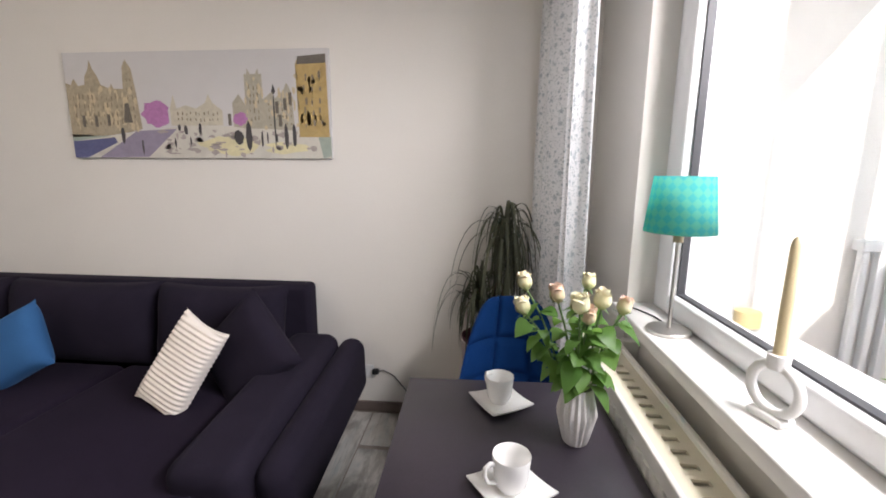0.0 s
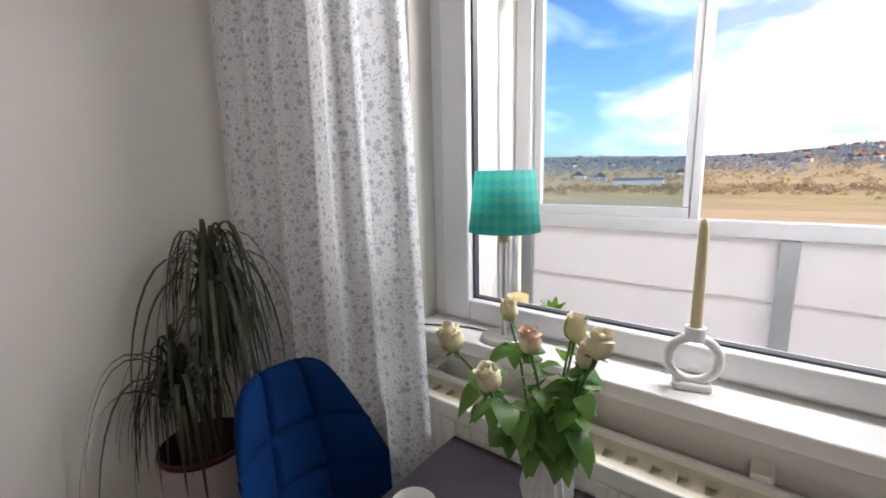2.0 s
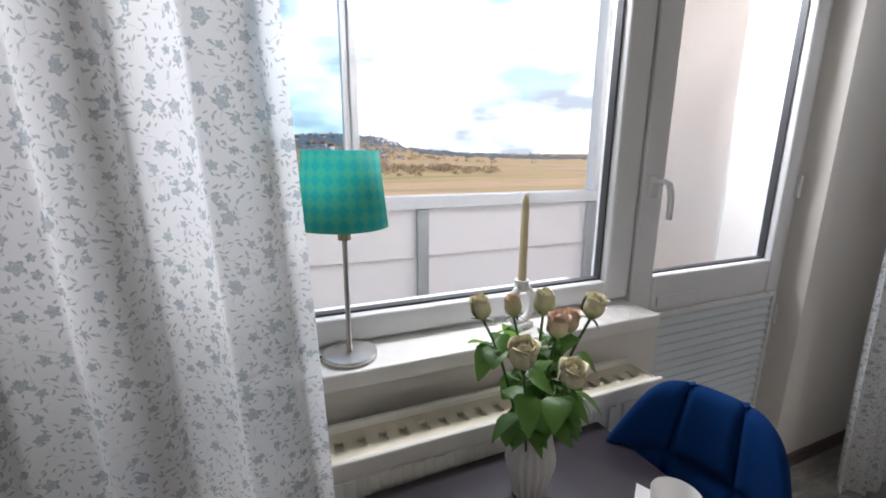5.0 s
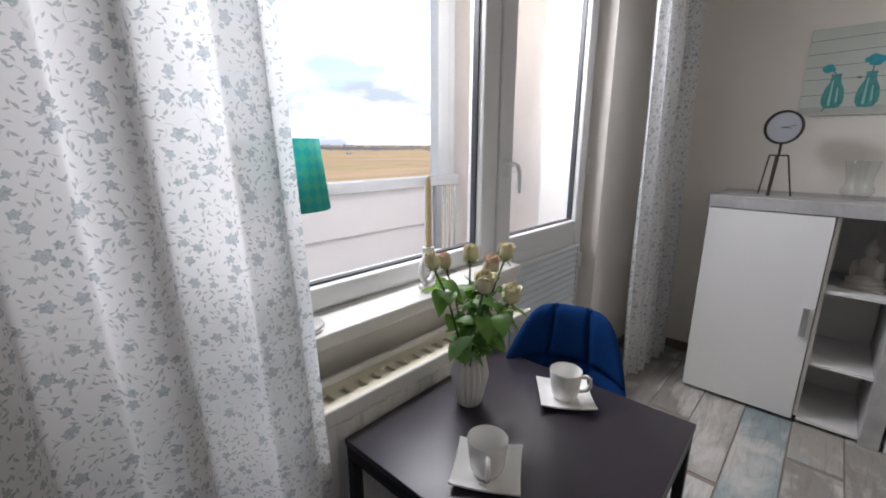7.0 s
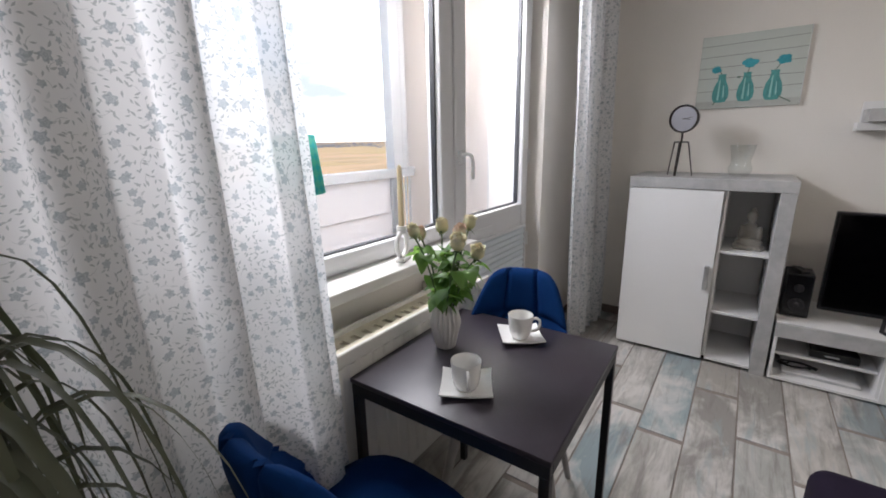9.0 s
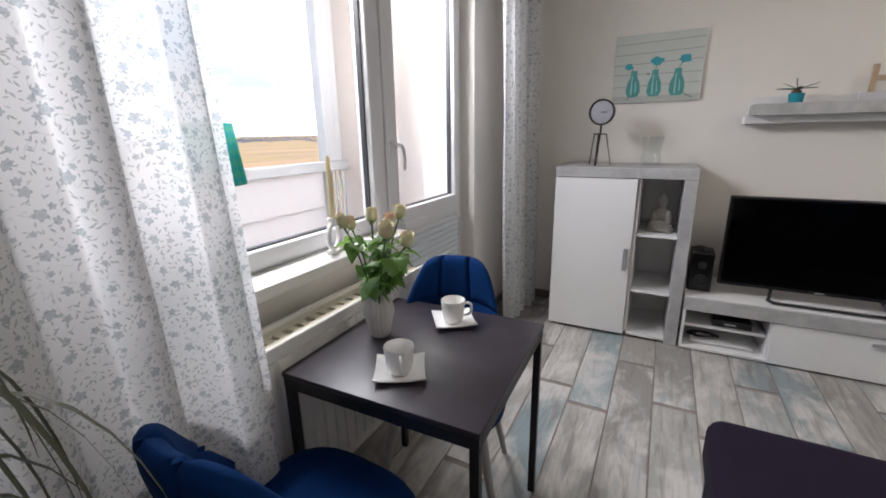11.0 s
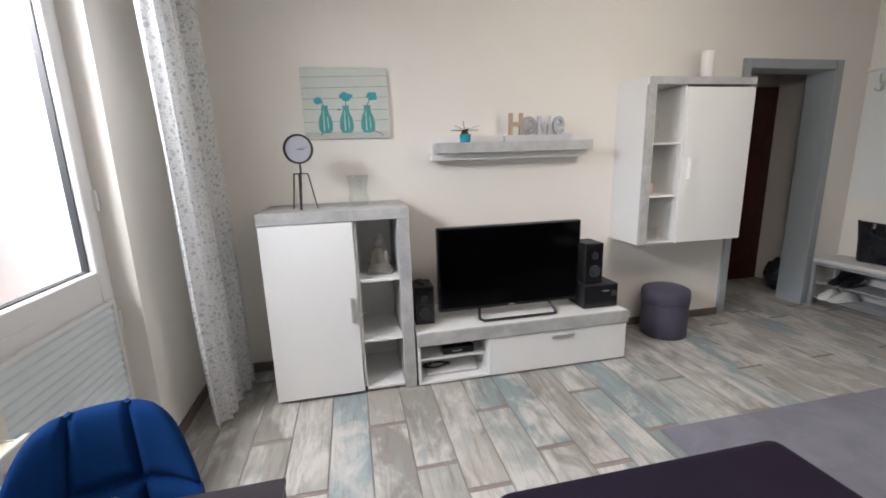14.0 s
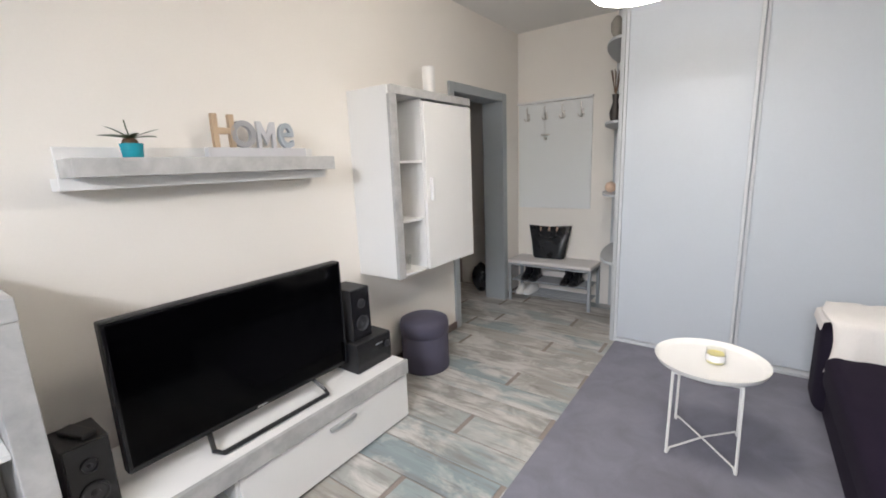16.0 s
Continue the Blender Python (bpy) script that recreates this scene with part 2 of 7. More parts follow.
def plank_material():
    """Weathered painted boards: grey, cream and pale teal, streaked along the board."""
    m = material("weathered_plank_tile", (0.5, 0.5, 0.48), 0.42)
    info = m.node_tree.nodes.new("ShaderNodeObjectInfo")
    rnd = info.outputs["Random"]
    tc = m.node_tree.nodes.new("ShaderNodeTexCoord")
    off = nd(m, "CombineXYZ", X=mth(m, "MULTIPLY", rnd, 37.0), Y=mth(m, "MULTIPLY", rnd, 91.0), Z=mth(m, "MULTIPLY", rnd, 13.0))
    add = m.node_tree.nodes.new("ShaderNodeVectorMath")
    m.node_tree.links.new(tc.outputs["Object"], add.inputs[0])
    m.node_tree.links.new(off.outputs[0], add.inputs[1])
    streak = nd(m, "Mapping", Scale=(16.0, 2.2, 1.0), Vector=add.outputs[0]).outputs[0]
    fine_v = nd(m, "Mapping", Scale=(90.0, 5.0, 1.0), Vector=add.outputs[0]).outputs[0]
    blot_v = nd(m, "Mapping", Scale=(5.0, 2.6, 1.0), Vector=add.outputs[0]).outputs[0]
    s, fi, bl = noise_tex(m, 1.0, streak, 6, 0.62, 0.7), noise_tex(m, 1.0, fine_v, 3), noise_tex(m, 1.0, blot_v, 5, 0.6, 0.5)
    base = ramp(m, rnd, [(0.0, (0.28, 0.265, 0.245)), (0.22, (0.40, 0.378, 0.34)), (0.40, (0.25, 0.245, 0.23)), (0.56, (0.245, 0.305, 0.322)), (0.78, (0.42, 0.398, 0.36)), (1.0, (0.255, 0.330, 0.352))])
    worn = mix(m, ramp(m, bl, [(0.46, (0, 0, 0)), (0.60, (0.95, 0.95, 0.95))]), base, (0.585, 0.565, 0.535))
    grey = mix(m, ramp(m, s, [(0.50, (0, 0, 0)), (0.70, (0.75, 0.75, 0.75))]), worn, (0.19, 0.172, 0.152))
    teal = mix(m, ramp(m, s, [(0.30, (0.7, 0.7, 0.7)), (0.44, (0, 0, 0))]), grey, (0.31, 0.37, 0.385))
    into(m, "Base Color", mix(m, ramp(m, fi, [(0.58, (0, 0, 0)), (0.8, (0.6, 0.6, 0.6))]), teal, (0.15, 0.135, 0.12)))
    into(m, "Roughness", mth(m, "MULTIPLY_ADD", s, 0.25, 0.30))
    return bump(m, mth(m, "ADD", s, mth(m, "MULTIPLY", fi, 0.5)), 0.15, 0.002)


M_PLANK = plank_material()


def curtain_material():
    """White cotton printed with small grey-blue blossoms, sprigs and leaves; lets some daylight through."""
    m = material("floral_cotton", (0.86, 0.86, 0.88), 0.9, spec=0.1)
    uv = nd(m, "Mapping", Vector=m.node_tree.nodes.new("ShaderNodeUVMap").outputs[0], Scale=(1.40, 1.40, 1.0)).outputs[0]

    def cells(scale, loc, rand=0.85):
        mp = nd(m, "Mapping", Vector=uv, Location=loc).outputs[0]
        vo = nd(m, "TexVoronoi", Scale=scale, Randomness=rand, Vector=mp)
        vo.voronoi_dimensions = "2D"
        sc = m.node_tree.nodes.new("ShaderNodeVectorMath")
        sc.operation = "SUBTRACT"
        m.node_tree.links.new(mp, sc.inputs[0])
        m.node_tree.links.new(vo.outputs["Position"], sc.inputs[1])
        sep = nd(m, "SeparateXYZ", Vector=sc.outputs[0])
        col = nd(m, "SeparateColor", Color=vo.outputs["Color"])
        return sep.outputs[0], sep.outputs[1], col.outputs[0], col.outputs[1]

    def below(v, edge, soft):
        n = m.node_tree.nodes.new("ShaderNodeMapRange")
        m.node_tree.links.new(v, n.inputs["Value"])
        n.inputs["From Min"].default_value, n.inputs["From Max"].default_value = edge - soft, edge + soft
        n.inputs["To Min"].default_value, n.inputs["To Max"].default_value = 1.0, 0.0
        return n.outputs[0]

    def flower(scale, loc, radius, keep):
        x, y, r1, r2 = cells(scale, loc)
        ang = mth(m, "ARCTAN2", y, x)
        dist = mth(m, "SQRT", mth(m, "ADD", mth(m, "MULTIPLY", x, x), mth(m, "MULTIPLY", y, y)))
        petal = mth(m, "MULTIPLY_ADD", mth(m, "COSINE", mth(m, "ADD", mth(m, "MULTIPLY", ang, 5.0), mth(m, "MULTIPLY", r1, 9.0))), 0.22, 1.0)
        q = mth(m, "DIVIDE", mth(m, "DIVIDE", dist, petal), mth(m, "MULTIPLY_ADD", r2, radius * 0.5, radius * 0.7))
        on = mth(m, "MULTIPLY", below(q, 1.0, 0.10), mth(m, "LESS_THAN", r1, keep))
        ring = mth(m, "ADD", 0.55, mth(m, "MULTIPLY", mth(m, "ABSOLUTE", mth(m, "SINE", mth(m, "MULTIPLY", q, 6.0))), 0.45))
        return mth(m, "MULTIPLY", on, ring)

    def leaf(scale, loc, length, thin, keep):
        x, y, r1, r2 = cells(scale, loc, 1.0)
        a = mth(m, "MULTIPLY", r1, 6.283)
        c, s = mth(m, "COSINE", a), mth(m, "SINE", a)
        u = mth(m, "ADD", mth(m, "MULTIPLY", x, c), mth(m, "MULTIPLY", y, s))
        v = mth(m, "SUBTRACT", mth(m, "MULTIPLY", y, c), mth(m, "MULTIPLY", x, s))
        bend = mth(m, "SUBTRACT", v, mth(m, "MULTIPLY", mth(m, "MULTIPLY", u, u), 22.0))
        q = mth(m, "ADD", mth(m, "ABSOLUTE", mth(m, "DIVIDE", u, length)), mth(m, "POWER", mth(m, "ABSOLUTE", mth(m, "DIVIDE", bend, thin)), 1.6))
        return mth(m, "MULTIPLY", below(q, 1.0, 0.12), mth(m, "LESS_THAN", r2, keep))

    gate = noise_tex(m, 9.0, nd(m, "Mapping", Vector=uv, Location=(3.1, 1.7, 0)).outputs[0], 2)
    dense = ramp(m, gate, [(0.33, (0.35, 0.35, 0.35)), (0.46, (1, 1, 1))])
    f1, f2 = flower(13.5, (0, 0, 0), 0.0118, 0.72), flower(21.0, (5.3, 2.1, 0), 0.0080, 0.55)
    l1, l2, l3 = leaf(44.0, (1.7, 8.2, 0), 0.0078, 0.0028, 0.66), leaf(60.0, (9.1, 4.4, 0), 0.0058, 0.0021, 0.6), leaf(32.0, (2.2, 6.6, 0), 0.016, 0.0008, 0.55)
    leaves = mth(m, "MULTIPLY", mth(m, "MAXIMUM", mth(m, "MAXIMUM", l1, l2), mth(m, "MULTIPLY", l3, 0.7)), dense)
    cloth = (0.88, 0.88, 0.89)
    c = mix(m, mth(m, "MULTIPLY", leaves, 0.72), cloth, (0.37, 0.41, 0.42))
    c = mix(m, mth(m, "MULTIPLY", mth(m, "MAXIMUM", f1, f2), 0.82), c, (0.38, 0.44, 0.48))
    into(m, "Base Color", c)
    weave = nd(m, "TexNoise", Scale=700.0, Vector=uv).outputs["Fac"]
    bump(m, weave, 0.15, 0.001)
    nt = m.node_tree
    out, bsdf = nt.nodes["Material Output"], nt.nodes["Principled BSDF"]
    tl, mx = nt.nodes.new("ShaderNodeBsdfTranslucent"), nt.nodes.new("ShaderNodeMixShader")
    nt.links.new(c, tl.inputs["Color"])
    mx.inputs[0].default_value = 0.55
    nt.links.new(bsdf.outputs[0], mx.inputs[1])
    nt.links.new(tl.outputs[0], mx.inputs[2])
    # thin weave: some of the window shows through it
    thin, gap = nt.nodes.new("ShaderNodeMixShader"), nt.nodes.new("ShaderNodeBsdfTransparent")
    thin.inputs[0].default_value = 0.10
    nt.links.new(mx.outputs[0], thin.inputs[1])
    nt.links.new(gap.outputs[0], thin.inputs[2])
    nt.links.new(thin.outputs[0], out.inputs[0])
    return m


M_CURTAIN = curtain_material()

# ---------------------------------------------------------------- mesh helpers


def bx(bm, x0, x1, y0, y1, z0, z1, bevel=0.0, seg=2):
    """A box, its edges rounded by bevel."""
    r = bmesh.ops.create_cube(bm, size=1.0)
    vs = r["verts"]
    bmesh.ops.scale(bm, vec=(x1 - x0, y1 - y0, z1 - z0), verts=vs)
    bmesh.ops.translate(bm, vec=((x0 + x1) / 2, (y0 + y1) / 2, (z0 + z1) / 2), verts=vs)
    if bevel:
        es = list({e for v in vs for e in v.link_edges})
        r = bmesh.ops.bevel(bm, geom=vs + es, offset=bevel, segments=seg, profile=0.5, affect="EDGES")
        vs = list({v for f in r["faces"] for v in f.verts} | {v for v in vs if v.is_valid})
    return vs


def lathe(bm, profile, seg=24, centre=(0, 0, 0), cap=True, wave=None):
    """Turns a profile of (radius, height) round a vertical axis; wave(angle, height) scales the radius."""
    rings = []
    for r, z in profile:
        ring = []
        for i in range(seg):
            a = 2 * math.pi * i / seg
            k = wave(a, z) if wave else 1.0
            ring.append(bm.verts.new((centre[0] + r * k * math.cos(a), centre[1] + r * k * math.sin(a), centre[2] + z)))
        rings.append(ring)
    for a, b in zip(rings, rings[1:]):
        for i in range(seg):
            bm.faces.new((a[i], a[(i + 1) % seg], b[(i + 1) % seg], b[i]))
    if cap:
        bm.faces.new(list(reversed(rings[0])))
        bm.faces.new(rings[-1])
    return rings


def tube(bm, pts, radius, seg=8, taper=None, closed=False):
    """Sweeps a round section along points; taper(k) scales the radius for k from 0 to 1."""
    pts = [Vector(p) for p in pts]
    rings, up, n = [], None, len(pts)
    for i, p in enumerate(pts):
        if closed:
            d = (pts[(i + 1) % n] - pts[i - 1]).normalized()
        else:
            d = (pts[min(i + 1, n - 1)] - pts[max(i - 1, 0)]).normalized()
        if up is None:
            up = d.orthogonal().normalized()
        up = (up - d * up.dot(d)).normalized()
        side = d.cross(up)
        r = radius * (taper(i / max(1, n - 1)) if taper else 1.0)
        rings.append([bm.verts.new(p + r * (math.cos(2 * math.pi * j / seg) * up + math.sin(2 * math.pi * j / seg) * side)) for j in range(seg)])
    pairs = list(zip(rings, rings[1:])) + ([(rings[-1], rings[0])] if closed else [])
    for a, b in pairs:
        for j in range(seg):
            bm.faces.new((a[j], a[(j + 1) % seg], b[(j + 1) % seg], b[j]))
    if not closed:
        bm.faces.new(list(reversed(rings[0])))
        bm.faces.new(rings[-1])


def rod(bm, a, b, r0, r1=None, seg=10):
    r1 = r0 if r1 is None else r1
    tube(bm, [a, b], 1.0, seg, lambda k: r0 + (r1 - r0) * k)


def prism(bm, outline, depth, axis="y", at=0.0):
    """A flat outline of (u, v) points given thickness along an axis: u, v are x, z for y; y, z for x; x, y for z."""
    def place(u, v, w):
        return {"y": (u, w, v), "x": (w, u, v), "z": (u, v, w)}[axis]
    a = [bm.verts.new(place(u, v, at)) for u, v in outline]
    b = [bm.verts.new(place(u, v, at + depth)) for u, v in outline]
    n = len(outline)
    bm.faces.new(a)
    bm.faces.new(list(reversed(b)))
    for i in range(n):
        bm.faces.new((a[i], b[i], b[(i + 1) % n], a[(i + 1) % n]))
    return a + b


def pillow(bm, w, h, thick, n=14, sag=0.0):
    """A stuffed cushion in the x, z plane, pinched at its corners, bulging along y."""
    def surf(side):
        rows = []
        for i in range(n + 1):
            row = []
            for j in range(n + 1):
                u, v = 2 * i / n - 1, 2 * j / n - 1
                k = ((1 - u ** 4) * (1 - v ** 4)) ** 0.55
                pin = 1 - 0.10 * (1 - abs(u) ** 2) * abs(v) ** 6
                pin2 = 1 - 0.10 * (1 - abs(v) ** 2) * abs(u) ** 6
                row.append(bm.verts.new((u * w / 2 * pin2, side * thick / 2 * k, v * h / 2 * pin)))
            rows.append(row)
        return rows
    for side in (1, -1):
        r = surf(side)
        for i in range(n):
            for j in range(n):
                q = (r[i][j], r[i + 1][j], r[i + 1][j + 1], r[i][j + 1])
                bm.faces.new(q if side < 0 else tuple(reversed(q)))
    bmesh.ops.remove_doubles(bm, verts=bm.verts, dist=0.0005)


def mesh_of(name, bm, mat, smooth=None):
    """smooth: degrees up to which edges are shaded round."""
    bmesh.ops.recalc_face_normals(bm, faces=bm.faces)
    me = bpy.data.meshes.new(name)
    if smooth:
        for f in bm.faces:
            f.smooth = True
        lim = radians(smooth)
        for e in bm.edges:
            if len(e.link_faces) == 2 and e.calc_face_angle(0) > lim:
                e.smooth = False
    bm.to_mesh(me)
    bm.free()
    me.materials.append(mat)
    return me


def part(name, bm, mat, parent, label="", smooth=None, m=None):
    ob = new(name, mesh_of(name, bm, mat, smooth))
    ob.parent = parent
    if m is not None:
        ob.matrix_basis = m
    if label:
        tagged(ob, label)
    return ob


def thing(name, label, category, m, group=""):
    ob = new(name)
    ob.empty_display_size = 0.05
    ob.matrix_basis = m
    return tagged(ob, label, category, group)


def solid(name, bm, mat, label, category, m=None, smooth=None, group=""):
    """A thing of one mesh."""
    ob = new(name, mesh_of(name, bm, mat, smooth))
    if m is not None:
        ob.matrix_basis = m
    return tagged(ob, label, category, group)


def setting(name, bm, mat, label="", smooth=None):
    ob = new(name, mesh_of(name, bm, mat, smooth))
    return tagged(ob, label, "", "", "structure")


def B(*boxes, bevel=0.0, seg=2):
    bm = bmesh.new()
    for b in boxes:
        bx(bm, *b, bevel=bevel, seg=seg)
    return bm
# ---------------------------------------------------------------- the room's shell
NORTH, WEST, CEIL, WIN = 3.59, -5.42, 2.72, -0.08
HEAD = 2.36
setting("wall_north", B((-5.6, 0.31, NORTH, NORTH + 0.2, -0.1, CEIL)), M_WALL, "plain white painted wall")
# wall with the window and balcony door
setting("wall_east", B((WIN, 0.31, 2.965, NORTH, -0.1, CEIL), (WIN, 0.31, -0.2, 0.80, -0.1, CEIL), (WIN, 0.31, 0.80, 2.965, HEAD, CEIL), (WIN + 0.02, 0.31, 1.60, 2.965, -0.1, 0.875)), M_WALL, "white window wall with deep reveals")
setting("wall_south", B((-4.165, WIN, -0.2, 0.0, -0.1, CEIL), (-5.6, -5.08, -0.2, 0.0, -0.1, CEIL), (-5.08, -4.165, -0.2, 0.0, 2.07, CEIL)), M_WALL, "cream white wall behind the television")
setting("wall_west", B((WEST - 0.2, WEST, -0.0, NORTH, -0.1, CEIL)), M_WALL, "white hall wall behind the coat rack")
setting("ceiling", B((-5.6, 0.31, -0.2, NORTH + 0.2, CEIL, CEIL + 0.2)), M_CEIL, "plain white ceiling")
setting("hall_ceiling", B((-5.6, -3.4, -0.92, -0.2, 2.5, 2.62)), M_CEIL, "plain white hall ceiling")
setting("hall_wall", B((-5.6, -5.46, -0.82, -0.2, -0.1, 2.5), (-5.6, -3.4, -0.92, -0.82, -0.1, 2.5), (-3.5, -3.4, -0.82, -0.2, -0.1, 2.5)), M_WALL, "white hall walls beyond the doorway")
setting("subfloor", B((-5.6, 0.31, -0.92, NORTH + 0.2, -0.12, -0.006)), M_GROUT, "brown tile joints")
setting("baseboard", B((-0.55, WIN, 0.0, 0.014, 0, 0.062), (-4.13, -2.88, 0.0, 0.014, 0, 0.062), (-5.40, -5.13, 0.0, 0.014, 0, 0.062), (-4.5, WIN, NORTH - 0.014, NORTH, 0, 0.062), (WIN - 0.014, WIN, 0.016, 0.80, 0, 0.062), (WIN - 0.014, WIN, 2.97, NORTH - 0.016, 0, 0.062)), M_BASE, "dark brown skirting board")

# doorway to the hall, with its grey casing
door_1 = setting("door_1", B((-5.12, -5.04, -0.215, 0.02, 0, 2.105), (-4.20, -4.13, -0.215, 0.02, 0, 2.105), (-5.04, -4.20, -0.215, 0.02, 2.03, 2.105), bevel=0.006), M_GREYCASE, "grey painted casing of the open doorway")

# ---------------------------------------------------------------- window, balcony door
ZB, ZG, ZT = 0.925, 0.99, 2.27
FX0, FX1 = 0.005, 0.085
win = setting("window_1", B((0.02, 0.10, 2.90, 2.965, 0.88, HEAD), (0.02, 0.10, 0.80, 2.965, 2.30, HEAD), (0.02, 0.10, 0.80, 0.838, 0.0, HEAD), (0.02, 0.10, 1.672, 2.90, 0.88, 0.935), bevel=0.006), M_PVC, "white plastic window with a wide single pane")


def sash(name, y0, y1, z0, z1, side, low, parent, label):
    bm = B((FX0, FX1, y0, y0 + side, z0, z1), (FX0, FX1, y1 - side, y1, z0, z1), (FX0 + 0.001, FX1 - 0.001, y0 + side, y1 - side, z0, z0 + low), (FX0 + 0.001, FX1 - 0.001, y0 + side, y1 - side, z1 - side, z1), bevel=0.009, seg=3)
    return part(name, bm, M_PVC, parent, label, 40)


sash("window_frame", 1.684, 2.915, 0.925, 2.31, 0.100, 0.070, win, "rounded white plastic sash")
g = part("pane", B((0.045, 0.049, 1.780, 2.820, 0.985, 2.21)), M_GLASS, win)
g.visible_shadow = False
part("gasket", B((0.034, 0.060, 1.785, 1.792, 0.994, 2.208), (0.034, 0.060, 2.8075, 2.8145, 0.994, 2.208), (0.034, 0.060, 1.792, 2.8075, 0.994, 1.001)), M_GASKET, win, "dark rubber glazing seal")

door_2 = setting("door_2", B((FX0, FX1, 0.84, 0.915, 0.02, 2.31), (FX0, FX1, 1.572, 1.671, 0.02, 2.31), (FX0 + 0.001, FX1 - 0.001, 0.915, 1.572, 0.845, 0.99), (FX0 + 0.001, FX1 - 0.001, 0.915, 1.572, 2.21, 2.31), (FX0 + 0.001, FX1 - 0.001, 0.915, 1.572, 0.02, 0.14), bevel=0.009, seg=3), M_PVC, "white plastic balcony door with glass above a blind", 40)
g = part("pane", B((0.045, 0.049, 0.91, 1.577, 0.985, 2.215)), M_GLASS, door_2)
g.visible_shadow = False
part("pane", B((0.045, 0.049, 0.91, 1.577, 0.13, 0.85)), M_FACADE_W, door_2)
part("gasket", B((0.034, 0.060, 0.916, 0.922, 0.99, 2.208), (0.034, 0.060, 1.565, 1.571, 0.99, 2.208), (0.034, 0.060, 0.922, 1.565, 0.990, 0.996)), M_GASKET, door_2, "dark rubber glazing seal")
part("gap", B((0.030, 0.08, 1.672, 1.683, 0.02, 2.30)), M_GASKET, door_2, "dark gap between door and window")
bm = bmesh.new()
bx(bm, -0.012, 0.006, 1.617, 1.647, 1.27, 1.34, 0.005)
tube(bm, [(-0.012, 1.632, 1.32), (-0.045, 1.631, 1.322), (-0.055, 1.624, 1.315), (-0.057, 1.614, 1.29), (-0.054, 1.605, 1.25), (-0.050, 1.602, 1.215), (-0.050, 1.602, 1.20)], 0.0095, 10)
part("door_handle", bm, M_LACQ, door_2, "curved white lever handle", 40)
part("hinge", B((-0.008, 0.02, 0.826, 0.842, 1.24, 1.33), (-0.008, 0.02, 0.826, 0.842, 0.70, 0.79), bevel=0.004), M_LACQ, door_2)
part("stay_plate", B((-0.001, 0.006, 1.30, 1.545, 0.872, 0.912), bevel=0.002), M_PVC, door_2)

M_PLEAT = varied("pleated_blind_fabric", (0.70, 0.75, 0.78), 0.8, 0.03, 3.0, 200, 0.1, 0.0005)
blind = thing("pleated_blind", "pale blue-white pleated blind covering the lower door glass", "blind", pose(0.0, 0, 0))
bm = bmesh.new()
nz = 40
cols = [[bm.verts.new((0.004 if i % 2 else -0.009, y, 0.12 + (0.835 - 0.12) * i / nz)) for i in range(nz + 1)] for y in (0.885, 1.585)]
for i in range(nz):
    bm.faces.new((cols[0][i], cols[1][i], cols[1][i + 1], cols[0][i + 1]))
part("fabric", bm, M_PLEAT, blind)
part("head_rail", B((-0.012, 0.003, 0.883, 1.587, 0.835, 0.855), bevel=0.003), M_PVC, blind)
part("bottom_rail", B((-0.012, 0.003, 0.883, 1.587, 0.10, 0.12), bevel=0.003), M_PVC, blind)
part("side_rail", B((-0.011, 0.002, 0.870, 0.882, 0.10, 0.855), bevel=0.002), M_PVC, blind)

setting("window_sill", B((-0.139, 0.02, 1.69, 2.962, 0.877, 0.920), bevel=0.007, seg=3), M_SILL, "white laminate window board with a rounded nose", 40)
setting("outer_sill", B((0.10, 0.36, 1.66, 2.90, 0.86, 0.90), bevel=0.004), M_PVC, "white outer window sill")

# ---------------------------------------------------------------- balcony
setting("balcony_floor", B((0.31, 1.32, 0.3, 3.5, -0.2, -0.05)), M_FACADE_W, "pale balcony slab")
setting("balcony_ceiling", B((0.31, 1.32, 0.3, 3.5, 2.62, 2.8)), M_FACADE_W, "white balcony soffit")
setting("balcony_wall_north", B((0.31, 1.32, 3.32, 3.5, -0.05, 2.62)), M_FACADE_W, "white rendered balcony side wall")
setting("balcony_wall_south", B((0.31, 1.32, 0.3, 0.49, -0.05, 2.62)), M_FACADE, "peach rendered balcony side wall")
setting("outer_wall", B((0.311, 0.325, 2.90, 3.32, -0.05, 2.62), (0.10, 0.311, 2.90, 2.962, 0.875, HEAD), (0.311, 0.325, 0.49, 0.80, -0.05, 2.62), (0.311, 0.325, 0.80, 2.90, HEAD, 2.62), (0.311, 0.325, 1.65, 2.90, -0.05, 0.86)), M_FACADE_W, "white rendered house wall round the window")
M_PANEL = material("white_balcony_panel", (0.80, 0.79, 0.79), 0.35)
nt = M_PANEL.node_tree
tl, mx = nt.nodes.new("ShaderNodeBsdfTranslucent"), nt.nodes.new("ShaderNodeMixShader")
tl.inputs["Color"].default_value = (0.95, 0.93, 0.93, 1)
mx.inputs[0].default_value = 0.65
nt.links.new(nt.nodes["Principled BSDF"].outputs[0], mx.inputs[1])
nt.links.new(tl.outputs[0], mx.inputs[2])
nt.links.new(mx.outputs[0], nt.nodes["Material Output"].inputs[0])
M_RAIL = varied("white_painted_steel", (0.62, 0.635, 0.65), 0.4, 0.04, 4.0, 80, 0.05, 0.001)
M_POST = varied("grey_galvanised_steel", (0.40, 0.42, 0.44), 0.45, 0.06, 4.0, 80, 0.05, 0.001)
rail = thing("balcony_railing", "white balcony railing with pale opaque panels", "railing", pose(1.25, 0, -0.05))
